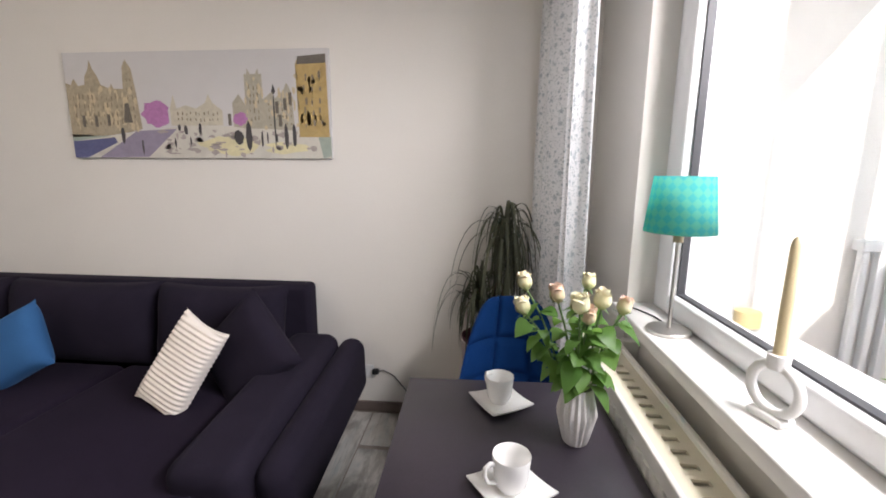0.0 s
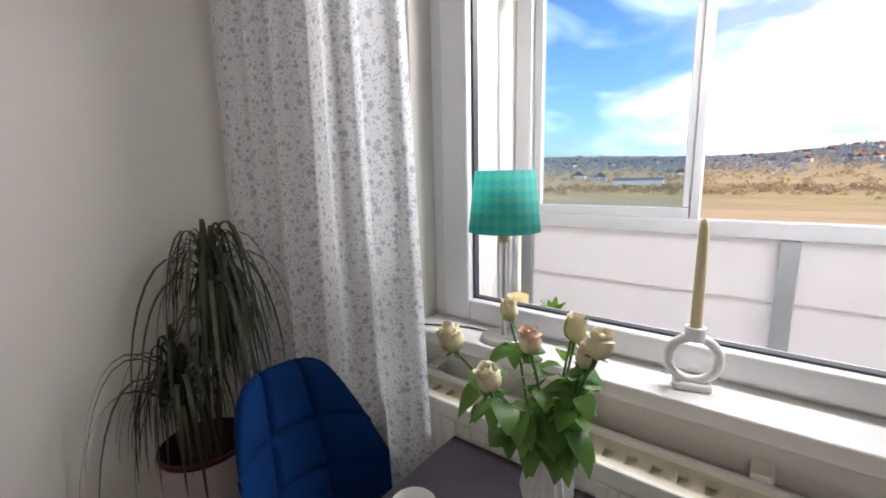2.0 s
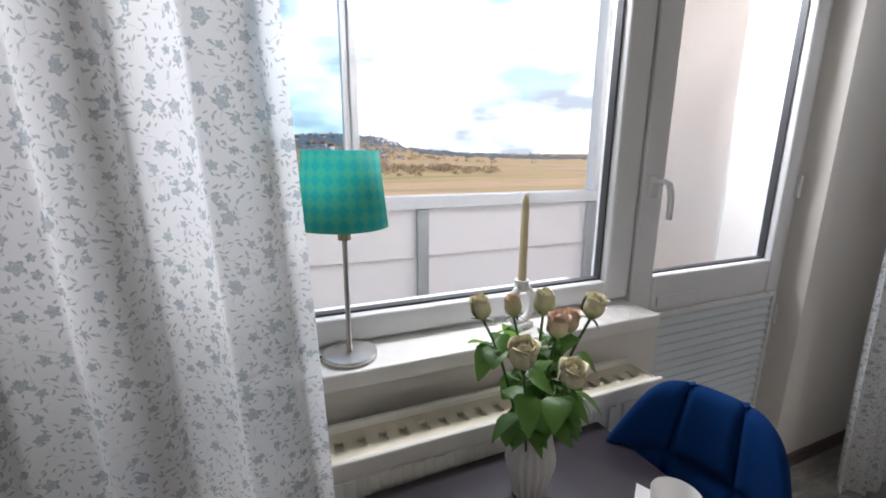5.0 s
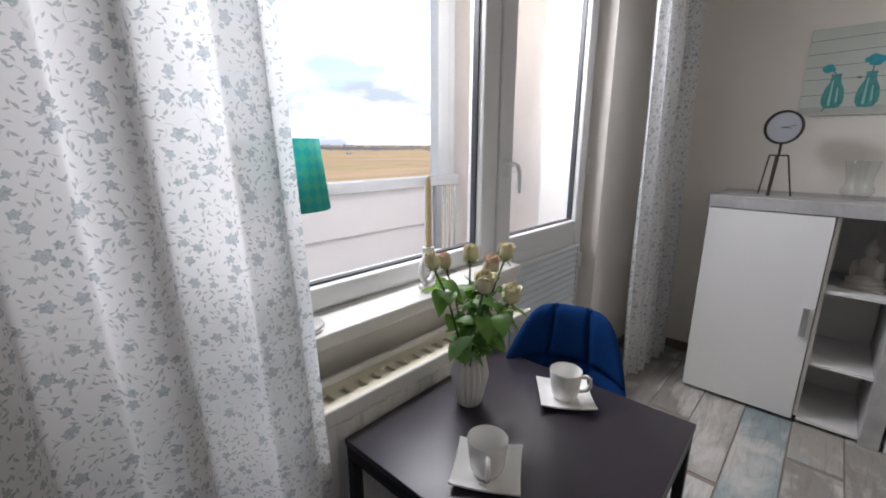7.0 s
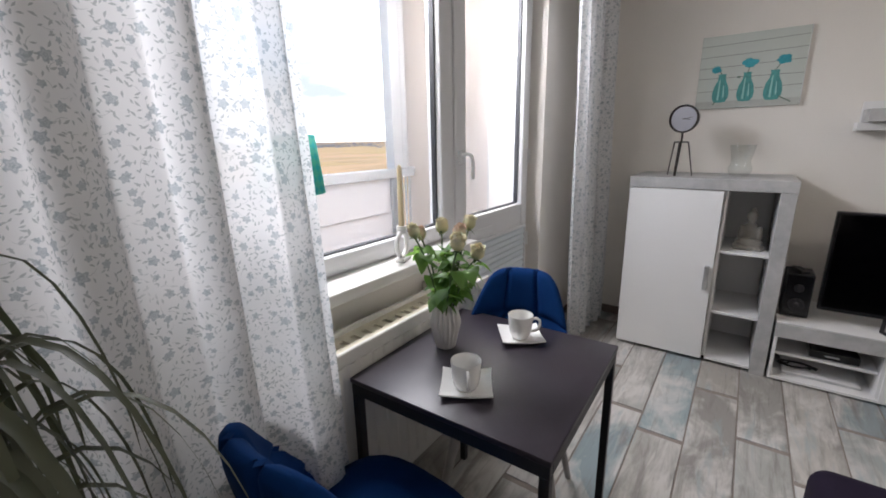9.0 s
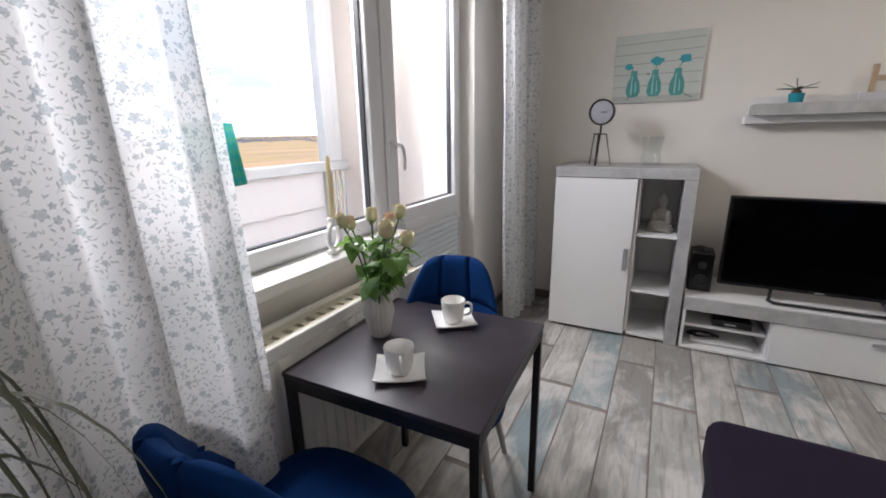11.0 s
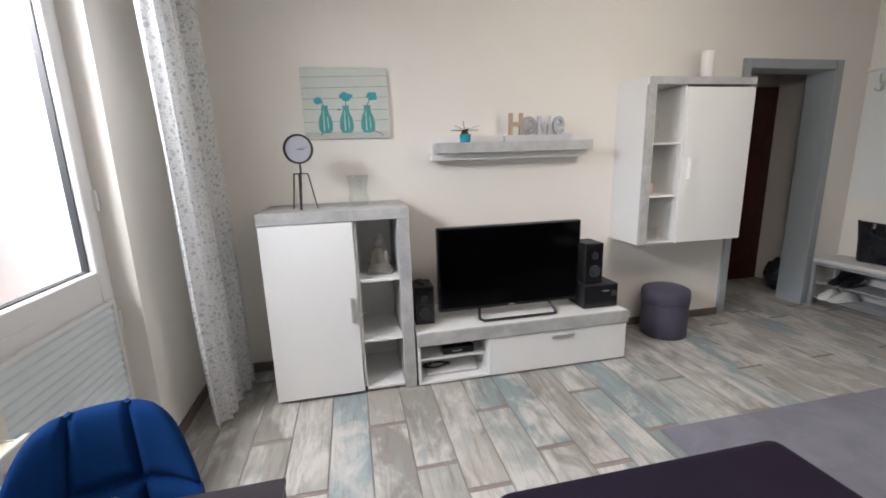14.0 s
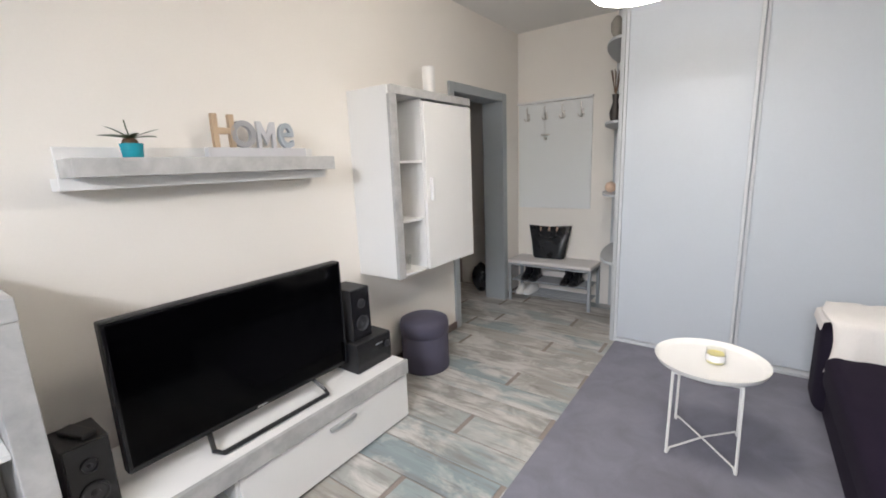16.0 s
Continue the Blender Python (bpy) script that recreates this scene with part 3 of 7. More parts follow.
part("handrail", B((-0.03, 0.04, 0.50, 3.30, 1.145, 1.222), bevel=0.008), M_RAIL, rail)
for y in (0.755, 1.985, 3.235):
    part("post", B((-0.022, 0.03, y - 0.035, y + 0.035, 0.0, 1.143), bevel=0.005), M_POST, rail)
for y0, y1 in ((0.792, 1.951), (2.019, 3.199)):
    part("panel", B((0.0, 0.008, y0, y1, 0.10, 0.862), bevel=0.002), M_PANEL, rail)
    part("panel", B((0.008, 0.016, y0, y1, 0.850, 1.140), bevel=0.002), M_PANEL, rail)
for i in range(4):
    part("bar", B((-0.008, 0.01, 0.54 + 0.05 * i, 0.558 + 0.05 * i, 0.10, 1.143), bevel=0.003), M_RAIL, rail)
side = thing("side_railing", "short white railing against the balcony side wall", "railing", pose(1.12, 3.28, -0.05))
part("handrail", B((-0.13, 0.09, -0.03, 0.03, 1.14, 1.19), bevel=0.006), M_RAIL, side)
for x in (-0.10, -0.03, 0.04):
    part("bar", B((x - 0.016, x + 0.016, -0.016, 0.016, 0.0, 1.139), bevel=0.004), M_RAIL, side)
glz = thing("balcony_glazing", "white balcony glazing with one pane slid open", "glazing", pose(1.25, 0, 1.172))
part("mullion", B((-0.02, 0.05, 2.335, 2.372, 0.0, 1.44), bevel=0.005), M_RAIL, glz)
part("stile", B((0.0, 0.045, 2.376, 2.41, 0.052, 1.44), bevel=0.005), M_RAIL, glz)
part("stile", B((0.0, 0.045, 3.16, 3.21, 0.052, 1.44), bevel=0.005), M_RAIL, glz)
part("bottom_rail", B((-0.01, 0.045, 2.376, 3.21, 0.0, 0.050), bevel=0.005), M_RAIL, glz)
part("jamb", B((-0.03, 0.06, 3.215, 3.315, 0.0, 1.44), bevel=0.006), M_RAIL, glz)
part("jamb", B((-0.03, 0.06, 0.655, 0.765, 0.0, 1.44), bevel=0.006), M_RAIL, glz)
part("jamb", B((-0.02, 0.05, 0.575, 0.645, 0.0, 1.44), bevel=0.006), M_RAIL, glz)
g = part("pane", B((0.02, 0.025, 2.408, 3.162, 0.048, 1.44)), M_GLASSBLUE, glz, "bluish glass pane")
g.visible_shadow = False
# ---------------------------------------------------------------- furniture


def wpart(name, bm, mat, parent, label="", smooth=None):
    """A part whose mesh is given in the room's own coordinates."""
    m = parent.matrix_basis if parent.parent is None else parent.parent.matrix_basis @ parent.matrix_basis
    bm.transform(m.inverted())
    return part(name, bm, mat, parent, label, smooth)


# radiator under the window
rad = thing("radiator", "white double panel radiator with a cream top grille", "radiator", pose(-0.17, 2.4, 0.20))
RY0, RY1 = 1.80, 3.02
bm = bmesh.new()
prof = [(RY0, -0.246), (RY0, -0.260)]
for i in range(int((RY1 - RY0) / 0.05)):
    y = RY0 + 0.02 + 0.05 * i
    prof += [(y, -0.260), (y + 0.006, -0.266), (y + 0.026, -0.266), (y + 0.032, -0.260)]
prof += [(RY1, -0.260), (RY1, -0.246)]
prism(bm, [(x, y) for y, x in prof], 0.50, "z", 0.245)
bx(bm, -0.262, -0.246, RY0, RY1, 0.745, 0.79, 0.006)
bx(bm, -0.262, -0.246, RY0, RY1, 0.20, 0.245, 0.006)
wpart("front_panel", bm, M_RAD, rad, "ribbed white front panel")
wpart("back_panel", B((-0.136, -0.120, RY0, RY1, 0.20, 0.79), bevel=0.006), M_RAD, rad)
bm = B((-0.246, -0.204, RY0 + 0.004, RY1, 0.764, 0.772), (-0.166, -0.136, RY0 + 0.004, RY1, 0.764, 0.772))
for i in range(int((RY1 - RY0) / 0.05) + 1):
    y = RY0 + 0.006 + 0.05 * i
    bx(bm, -0.204, -0.166, y, y + 0.030, 0.764, 0.772)
wpart("grille", bm, M_RADGRILLE, rad, "cream slotted top grille")
wpart("convector", B((-0.235, -0.147, RY0 + 0.02, RY1 - 0.02, 0.24, 0.758)), M_RADGRILLE, rad)
wpart("side_cover", B((-0.246, -0.136, RY0, RY0 + 0.004, 0.22, 0.776)), M_RAD, rad)
for y in (2.0, 2.85):
    wpart("bracket", B((-0.12, WIN + 0.019, y, y + 0.04, 0.68, 0.80), bevel=0.004), M_RAD, rad)


# curtains
def curtain(name, label, y0, y1, x, z1, bottom0, bottom1, folds, amp, seed, lean=0.0):
    rnd = random.Random(seed)
    ph = [rnd.uniform(0, 6.28) for _ in range(6)]
    nu, nv = 150, 60
    bm = bmesh.new()
    uvl = bm.loops.layers.uv.new("UVMap")
    grid, uvs, run = [], [], 0.0
    for i in range(nu + 1):
        u = i / nu
        col, cuv = [], []
        for j in range(nv + 1):
            v = j / nv
            z = 0.012 + (z1 - 0.012) * v
            a, b = bottom0 + (y0 - bottom0) * v, bottom1 + (y1 - bottom1) * v
            k = 2 * math.pi * folds * u
            wob = 0.35 * math.sin(1.7 * k + ph[0] + 2.2 * v) + 0.55 * math.sin(0.53 * k + ph[1] - 1.6 * v)
            off = amp * (math.sin(k + ph[2] + 1.1 * math.sin(2.3 * v + ph[3])) + wob) * (0.75 + 0.35 * (1 - v)) * min(1.0, 0.15 + u / 0.07)
            hang = 0.012 * math.sin(5 * v + ph[4] + 3 * u)
            col.append(bm.verts.new((x + off + lean * u, a + (b - a) * u + hang + 0.012 * math.sin(2 * k + ph[5]), z)))
            cuv.append(z)
        if grid:
            # the printed cloth runs along the folds
            run += (col[nv // 2].co - grid[-1][nv // 2].co).length
        grid.append(col)
        uvs.append([(run, z) for z in cuv])
    for i in range(nu):
        for j in range(nv):
            f = bm.faces.new((grid[i][j], grid[i + 1][j], grid[i + 1][j + 1], grid[i][j + 1]))
            f.smooth = True
            for loop, (p, q) in zip(f.loops, ((i, j), (i + 1, j), (i + 1, j + 1), (i, j + 1))):
                loop[uvl].uv = uvs[p][q]
    me = bpy.data.meshes.new(name)
    bm.to_mesh(me)
    bm.free()
    me.materials.append(M_CURTAIN)
    ob = new(name, me)
    return tagged(ob, label, "curtain", "curtains at the window")


curtain("curtain", "white curtain with grey-blue flower print, hanging beside the window", 2.772, 3.575, -0.312, CEIL - 0.01, 2.712, 3.572, 4.6, 0.025, 3, -0.05)
curtain("curtain", "white flower-print curtain gathered beside the balcony door", 0.925, 0.14, -0.285, CEIL - 0.01, 0.66, 0.15, 5.0, 0.034, 8, -0.03)

# dining table
table = thing("dining_table", "small square table with dark brown top and black metal legs", "table", pose(-0.580, 2.345, 0, 0, 0, 1.2))
M_TOP = varied("dark_brown_tabletop", (0.030, 0.024, 0.033), 0.36, 0.25, 6.0, 140, 0.08, 0.0006)
part("tabletop", B((-0.307, 0.307, -0.313, 0.313, 0.700, 0.717), bevel=0.003), M_TOP, table, "dark brown smooth top", 30)
part("frame", B((-0.304, 0.304, 0.288, 0.310, 0.664, 0.699), (-0.304, 0.304, -0.310, -0.288, 0.664, 0.699), (-0.304, -0.282, -0.288, 0.288, 0.664, 0.699), (0.282, 0.304, -0.288, 0.288, 0.664, 0.699), bevel=0.002), M_BLACKMETAL, table)
for sx in (-1, 1):
    for sy in (-1, 1):
        cx, cy = sx * 0.291, sy * 0.297
        part("leg", B((cx - 0.0125, cx + 0.0125, cy - 0.0125, cy + 0.0125, 0.0, 0.663), bevel=0.002), M_BLACKMETAL, table)


# upholstered chairs
def chair(m, label):
    ob = thing("dining_chair", label, "chair", m, "chairs at the dining table")
    nu, nv = 44, 40

    def back(u, v, off):
        w = 0.228 * (1.0 - 0.34 * v ** 1.4)
        x = u * w
        y = 0.185 + 0.09 * v - (abs(u) ** 2.2) * (0.06 + 0.19 * (1 - v) ** 1.3)
        z = 0.43 + 0.455 * v * (1 - 0.17 * abs(u) ** 5 * v ** 2)
        groove = 0.0
        for c in (-0.36, 0.36):
            groove = max(groove, math.exp(-((u - c) / 0.045) ** 2))
        for c in (0.30, 0.62):
            groove = max(groove, math.exp(-((v - c) / 0.03) ** 2))
        edge = (1 - abs(u) ** 6) * (1 - max(0, (v - 0.55) / 0.45) ** 6)
        return Vector((x, y + off * (0.004 + 0.028 * max(0, edge) ** 0.5 - 0.018 * groove), z))
    bm = bmesh.new()
    for off in (-1, 1):
        g = [[bm.verts.new(back(2 * i / nu - 1, j / nv, off)) for j in range(nv + 1)] for i in range(nu + 1)]
        for i in range(nu):
            for j in range(nv):
                bm.faces.new((g[i][j], g[i + 1][j], g[i + 1][j + 1], g[i][j + 1]))
        if off < 0:
            g0 = g
    for i in range(nu):
        bm.faces.new((g0[i][nv], g0[i + 1][nv], g[i + 1][nv], g[i][nv]))
        bm.faces.new((g0[i][0], g0[i + 1][0], g[i + 1][0], g[i][0]))
    for j in range(nv):
        bm.faces.new((g0[0][j], g0[0][j + 1], g[0][j + 1], g[0][j]))
        bm.faces.new((g0[nu][j], g0[nu][j + 1], g[nu][j + 1], g[nu][j]))
    part("backrest", bm, M_BLUE, ob, "quilted royal blue velvet back", 60)
    bm = bmesh.new()
    n, rings = 36, []
    for k, (s, z) in enumerate(((0.90, 0.405), (0.98, 0.415), (1.0, 0.435), (1.0, 0.455), (0.97, 0.472), (0.86, 0.483), (0.55, 0.487), (0.2, 0.484))):
        ring = []
        for i in range(n):
            a = 2 * math.pi * i / n
            c, t = math.cos(a), math.sin(a)
            r = 1 / (abs(c) ** 3.2 + abs(t) ** 3.2) ** (1 / 3.2)
            ring.append(bm.verts.new((c * r * 0.235 * s, -0.005 + t * r * 0.22 * s, z)))
        rings.append(ring)
    for a, b in zip(rings, rings[1:]):
        for i in range(n):
            bm.faces.new((a[i], a[(i + 1) % n], b[(i + 1) % n], b[i]))
    bm.faces.new(rings[-1])
    bm.faces.new(list(reversed(rings[0])))
    part("seat", bm, M_BLUE, ob, "padded royal blue velvet seat", 60)
    for sx in (-1, 1):
        for sy in (-1, 1):
            bm = bmesh.new()
            rod(bm, (sx * 0.15, sy * 0.14, 0.405), (sx * 0.225, sy * 0.205, 0.0), 0.019, 0.0115, 12)
            part("leg", bm, M_LEG, ob, smooth=40)
    part("under_frame", B((-0.17, 0.17, -0.155, 0.155, 0.388, 0.404), bevel=0.004), M_BLACKMETAL, ob)
    return ob


M_LEG = varied("grey_washed_wood_leg", (0.42, 0.40, 0.385), 0.5, 0.12, 10, 60, 0.1, 0.001)
chair(pose(-0.528, 2.832, 0, 0, 0, -3), "royal blue velvet dining chair standing before the curtain")
chair(pose(-0.546, 2.158, 0, 0, 0, 196), "royal blue velvet dining chair pushed under the table edge")

# sofa
sofa = thing("corner_sofa", "dark aubergine velour corner sofa with a long chaise", "sofa", pose(-2.8, 2.9, 0))
R = 0.045
wpart("base", B((-4.20, -1.45, 2.45, 3.50, 0.04, 0.235), bevel=0.02), M_SOFA, sofa)
wpart("chaise_base", B((-2.455, -1.44, 1.91, 2.449, 0.04, 0.235), bevel=0.02), M_SOFA, sofa)
wpart("chaise_seat", B((-2.475, -1.42, 1.87, 3.22, 0.236, 0.432), bevel=0.055, seg=5), M_SOFA, sofa, "wide chaise seat", 50)
wpart("seat", B((-3.95, -2.479, 2.42, 3.22, 0.236, 0.425), bevel=0.05, seg=5), M_SOFA, sofa, "", 50)
wpart("back_frame", B((-4.20, -1.575, 3.42, 3.545, 0.236, 0.812), bevel=0.03, seg=4), M_SOFA2, sofa, "", 50)
for x0, x1 in ((-3.93, -3.20), (-3.195, -2.34), (-2.335, -1.66)):
    bm = bmesh.new()
    pillow(bm, x1 - x0 + 0.05, 0.46, 0.25, 18)
    bm.transform(pose((x0 + x1) / 2, 3.30, 0.615, -10, 0, 0))
    wpart("back_cushion", bm, M_SOFA2, sofa, "soft loose back cushion", 60)


def arm(y0, y1, x0, x1, tilt, name):
    bm = B((x0, x1, y0, y1, 0.24, 0.590 if name == "armrest" else 0.550), bevel=0.066, seg=6)
    bm.transform(Matrix.Translation(((x0 + x1) / 2, 3.2, 0.36)) @ pose(0, 0, 0, tilt, 0, 0) @ Matrix.Translation((-(x0 + x1) / 2, -3.2, -0.36)))
    return wpart(name, bm, M_SOFA2, sofa, "flat padded armrest sloping to the front", 50)


bm = B((-1.60, -1.37, 2.42, 3.42, 0.06, 0.44), bevel=0.05, seg=4)
wpart("arm_side", bm, M_SOFA2, sofa, "", 50)
arm(2.38, 3.36, -1.64, -1.375, 5.0, "armrest")
arm(2.44, 3.40, -1.385, -1.250, 5.0, "arm_bolster")
bm = B((-4.22, -3.96, 2.40, 3.42, 0.06, 0.56), bevel=0.06, seg=5)
wpart("armrest", bm, M_SOFA2, sofa, "", 50)
for x, y in ((-4.1, 2.5), (-4.1, 3.4), (-2.40, 1.97), (-1.5, 2.0), (-1.55, 3.4), (-2.9, 3.4)):
    wpart("foot", B((x - 0.03, x + 0.03, y - 0.03, y + 0.03, 0.0, 0.039), bevel=0.004), M_BLACKMATT, sofa)


def cushion(name, w, h, t, m, mat, label, n=16):
    bm = bmesh.new()
    pillow(bm, w, h, t, n)
    return solid(name, bm, mat, label, "cushion", m, 60, "cushions on the sofa")


cushion("sofa_cushion", 0.44, 0.42, 0.16, pose(-1.70, 3.02, 0.60, -22, 38, -30), M_SOFA2, "dark aubergine cushion leaning on the sofa arm")
white = cushion("sofa_cushion", 0.245, 0.42, 0.11, pose(-1.915, 2.88, 0.60, -24, 22, -14), M_CORD, "cream ribbed plush cushion on the dark sofa", 90)
for v in white.data.vertices:
    v.co.y += (0.005 * math.sin(v.co.z * 300)) * (1 if v.co.y > 0 else -1) * max(0.0, 1 - (abs(v.co.x) / 0.2) ** 6)
cushion("sofa_cushion", 0.34, 0.34, 0.13, pose(-2.83, 2.98, 0.59, -26, -30, 12), M_CUSHBLUE, "plain blue plush cushion on the dark sofa")

# throw over the far arm
bm = bmesh.new()
nu, nv = 30, 24
g = []
for i in range(nu + 1):
    u = i / nu
    row = []
    for j in range(nv + 1):
        v = j / nv
        s = u * 0.72
        if s < 0.30:
            x, z = -3.935, 0.33 + s * 0.86
        elif s < 0.42:
            a = (s - 0.30) / 0.12 * math.pi / 2
            x, z = -3.99 + 0.055 * math.cos(a), 0.585 + 0.012 * math.sin(a)
        else:
            x, z = -3.99 - (s - 0.42) * 0.9, 0.60
        y = 2.42 + 0.62 * v
        wob = 0.012 * math.sin(9 * v + 4 * u) + 0.008 * math.sin(21 * v - 6 * u)
        row.append(bm.verts.new((x + 0.02 + abs(wob), y + 0.02 * math.sin(7 * u), z + abs(wob))))
    g.append(row)
for i in range(nu):
    for j in range(nv):
        bm.faces.new((g[i][j], g[i + 1][j], g[i + 1][j + 1], g[i][j + 1]))
throw = thing("throw_blanket", "white wool throw with fringes draped over the sofa arm", "blanket", pose(-3.98, 2.7, 0.5))
cl = wpart("cloth", bm, M_THROW, throw, "", 60)
sol = cl.modifiers.new("thick", "SOLIDIFY")
sol.thickness, sol.offset = 0.012, 1.0
bm = bmesh.new()
rnd = random.Random(5)
for i in range(46):
    y = 2.43 + 0.60 * i / 46
    a = rnd.uniform(-0.012, 0.012)
    tube(bm, [(-3.91, y, 0.345), (-3.900 + a * 0.4, y + a, 0.315), (-3.895, y + 1.4 * a, 0.275)], 0.004, 4)
for i in range(20):
    x = -3.93 - 0.26 * i / 20
    tube(bm, [(x, 2.43, 0.60), (x, 2.395, 0.588), (x + rnd.uniform(-0.01, 0.01), 2.388, 0.545)], 0.004, 4)
tagged(wpart("fringe", bm, M_THROW, throw), "", "", "", "stuff")

# rug
rug = solid("rug", B((-4.53, -2.545, 1.265, 3.40, -0.001, 0.012), bevel=0.005), M_RUG, "plain mauve-grey short pile rug on the tiled floor", "rug")

# tall cabinet
cab = thing("sideboard_cabinet", "white cabinet with concrete-look frame, closed door and open shelves", "cabinet", pose(-0.975, 0.0, 0))
wpart("side_panel", B((-0.572, -0.556, 0.012, 0.485, 0.02, 1.082), bevel=0.001), M_WHITE, cab)
wpart("divider", B((-1.084, -1.068, 0.012, 0.480, 0.036, 1.082), bevel=0.001), M_WHITE, cab)
wpart("back_panel", B((-1.316, -1.086, 0.012, 0.020, 0.03, 1.082), bevel=0.001), M_WHITE, cab)
wpart("bottom_panel", B((-1.316, -1.084, 0.020, 0.492, 0.02, 0.036), bevel=0.001), M_WHITE, cab)
wpart("bottom_panel", B((-1.067, -0.573, 0.012, 0.480, 0.02, 0.036), bevel=0.001), M_WHITE, cab)
wpart("top", B((-1.392, -0.552, 0.010, 0.507, 1.083, 1.147), bevel=0.003), M_CONC, cab, "concrete-look top slab")
wpart("upright", B((-1.390, -1.318, 0.011, 0.505, 0.0, 1.082), bevel=0.003), M_CONC, cab, "concrete-look upright")
for z in (0.345, 0.725):
    wpart("shelf", B((-1.317, -1.085, 0.021, 0.480, z - 0.016, z), bevel=0.001), M_WHITE, cab)
d = wpart("door", B((-1.064, -0.556, 0.487, 0.505, 0.022, 1.078), bevel=0.002), M_WHITE, cab, "plain white door")
h_ = wpart("handle", B((-1.045, -1.020, 0.506, 0.526, 0.48, 0.63), bevel=0.004), M_ALU, d, "flat grey metal handle")
wpart("plinth", B((-1.30, -0.60, 0.03, 0.44, 0.0, 0.02)), M_DARK, cab)

# television stand
st = thing("tv_stand", "low white television stand with a concrete-look front edge", "cabinet", pose(-2.135, 0.0, 0))
wpart("top", B((-2.864, -1.403, 0.010, 0.512, 0.280, 0.360), bevel=0.002), M_WHITE, st)
wpart("front_edge", B((-2.866, -1.402, 0.5125, 0.532, 0.279, 0.361), bevel=0.002), M_CONC, st, "concrete-look front edge")
wpart("side_panel", B((-1.420, -1.404, 0.012, 0.515, 0.012, 0.279), bevel=0.001), M_WHITE, st)
wpart("side_panel", B((-2.864, -2.848, 0.012, 0.50, 0.012, 0.279), bevel=0.001), M_WHITE, st)
wpart("divider", B((-1.872, -1.856, 0.012, 0.50, 0.028, 0.279), bevel=0.001), M_WHITE, st)
wpart("bottom_panel", B((-2.848, -1.872, 0.012, 0.50, 0.012, 0.027), bevel=0.001), M_WHITE, st)
wpart("bottom_panel", B((-1.872, -1.420, 0.012, 0.515, 0.012, 0.027), bevel=0.001), M_WHITE, st)
wpart("back_panel", B((-1.856, -1.420, 0.012, 0.020, 0.028, 0.279), bevel=0.001), M_WHITE, st)
wpart("shelf", B((-1.855, -1.421, 0.021, 0.470, 0.150, 0.166), bevel=0.001), M_WHITE, st)
d = wpart("drop_door", B((-2.860, -1.868, 0.502, 0.520, 0.014, 0.272), bevel=0.002), M_WHITE, st, "plain white flap door")
wpart("handle", B((-2.46, -2.30, 0.521, 0.540, 0.226, 0.244), bevel=0.004), M_ALU, d, "flat grey metal handle")
wpart("plinth", B((-2.83, -1.44, 0.03, 0.46, 0.0, 0.011)), M_DARK, st)

# television
tv = thing("television", "large flat black television standing switched off on the white stand", "television", pose(-2.08, 0.36, 0.361))
wpart("casing", B((-2.575, -1.578, 0.318, 0.362, 0.424, 0.982), bevel=0.006), M_BLACKMATT, tv)
wpart("bezel", B((-2.572, -1.581, 0.3625, 0.370, 0.427, 0.446), (-2.572, -1.581, 0.3625, 0.370, 0.968, 0.979), (-2.572, -2.561, 0.3625, 0.370, 0.446, 0.968), (-1.592, -1.581, 0.3625, 0.370, 0.446, 0.968), bevel=0.002), M_BLACKGLOSS, tv)
wpart("screen", B((-2.561, -1.592, 0.3625, 0.367, 0.446, 0.968)), M_SCREEN, tv, "glossy black screen")
wpart("badge", B((-2.10, -2.055, 0.3705, 0.372, 0.433, 0.440)), M_ALU, tv)
bm = bmesh.new()
tube(bm, [(-1.86, 0.335, 0.425), (-1.84, 0.41, 0.373), (-1.855, 0.452, 0.372), (-2.365, 0.452, 0.372), (-2.38, 0.41, 0.373), (-2.36, 0.335, 0.425)], 0.0115, 4)
wpart("foot", bm, M_BLACKMATT, tv, "black frame foot")
wpart("back_box", B((-2.40, -1.75, 0.28, 0.3175, 0.45, 0.80), bevel=0.008), M_BLACKMATT, tv)


def speaker(m, w, dp, h, label, cones, mat):
    ob = thing("loudspeaker", label, "loudspeaker", m, "loudspeakers beside the television")
    part("box", B((-w / 2, w / 2, -dp / 2, dp / 2, 0, h), bevel=0.004), mat, ob)
    part("front", B((-w / 2 + 0.004, w / 2 - 0.004, dp / 2 + 0.0005, dp / 2 + 0.006, 0.004, h - 0.004), bevel=0.002), M_BLACKGLOSS, ob)
    for z, r in cones:
        bm = bmesh.new()
        lathe(bm, [(r, 0), (r, 0.006), (r * 0.88, 0.007), (r * 0.80, 0.0), (r * 0.35, -0.002), (r * 0.3, 0.004), (0.001, 0.008)], 24)
        part("driver", bm, M_CONE, ob, "dull grey speaker cone", 40, pose(0, dp / 2 + 0.0065, z, -90, 0, 0))
    return ob


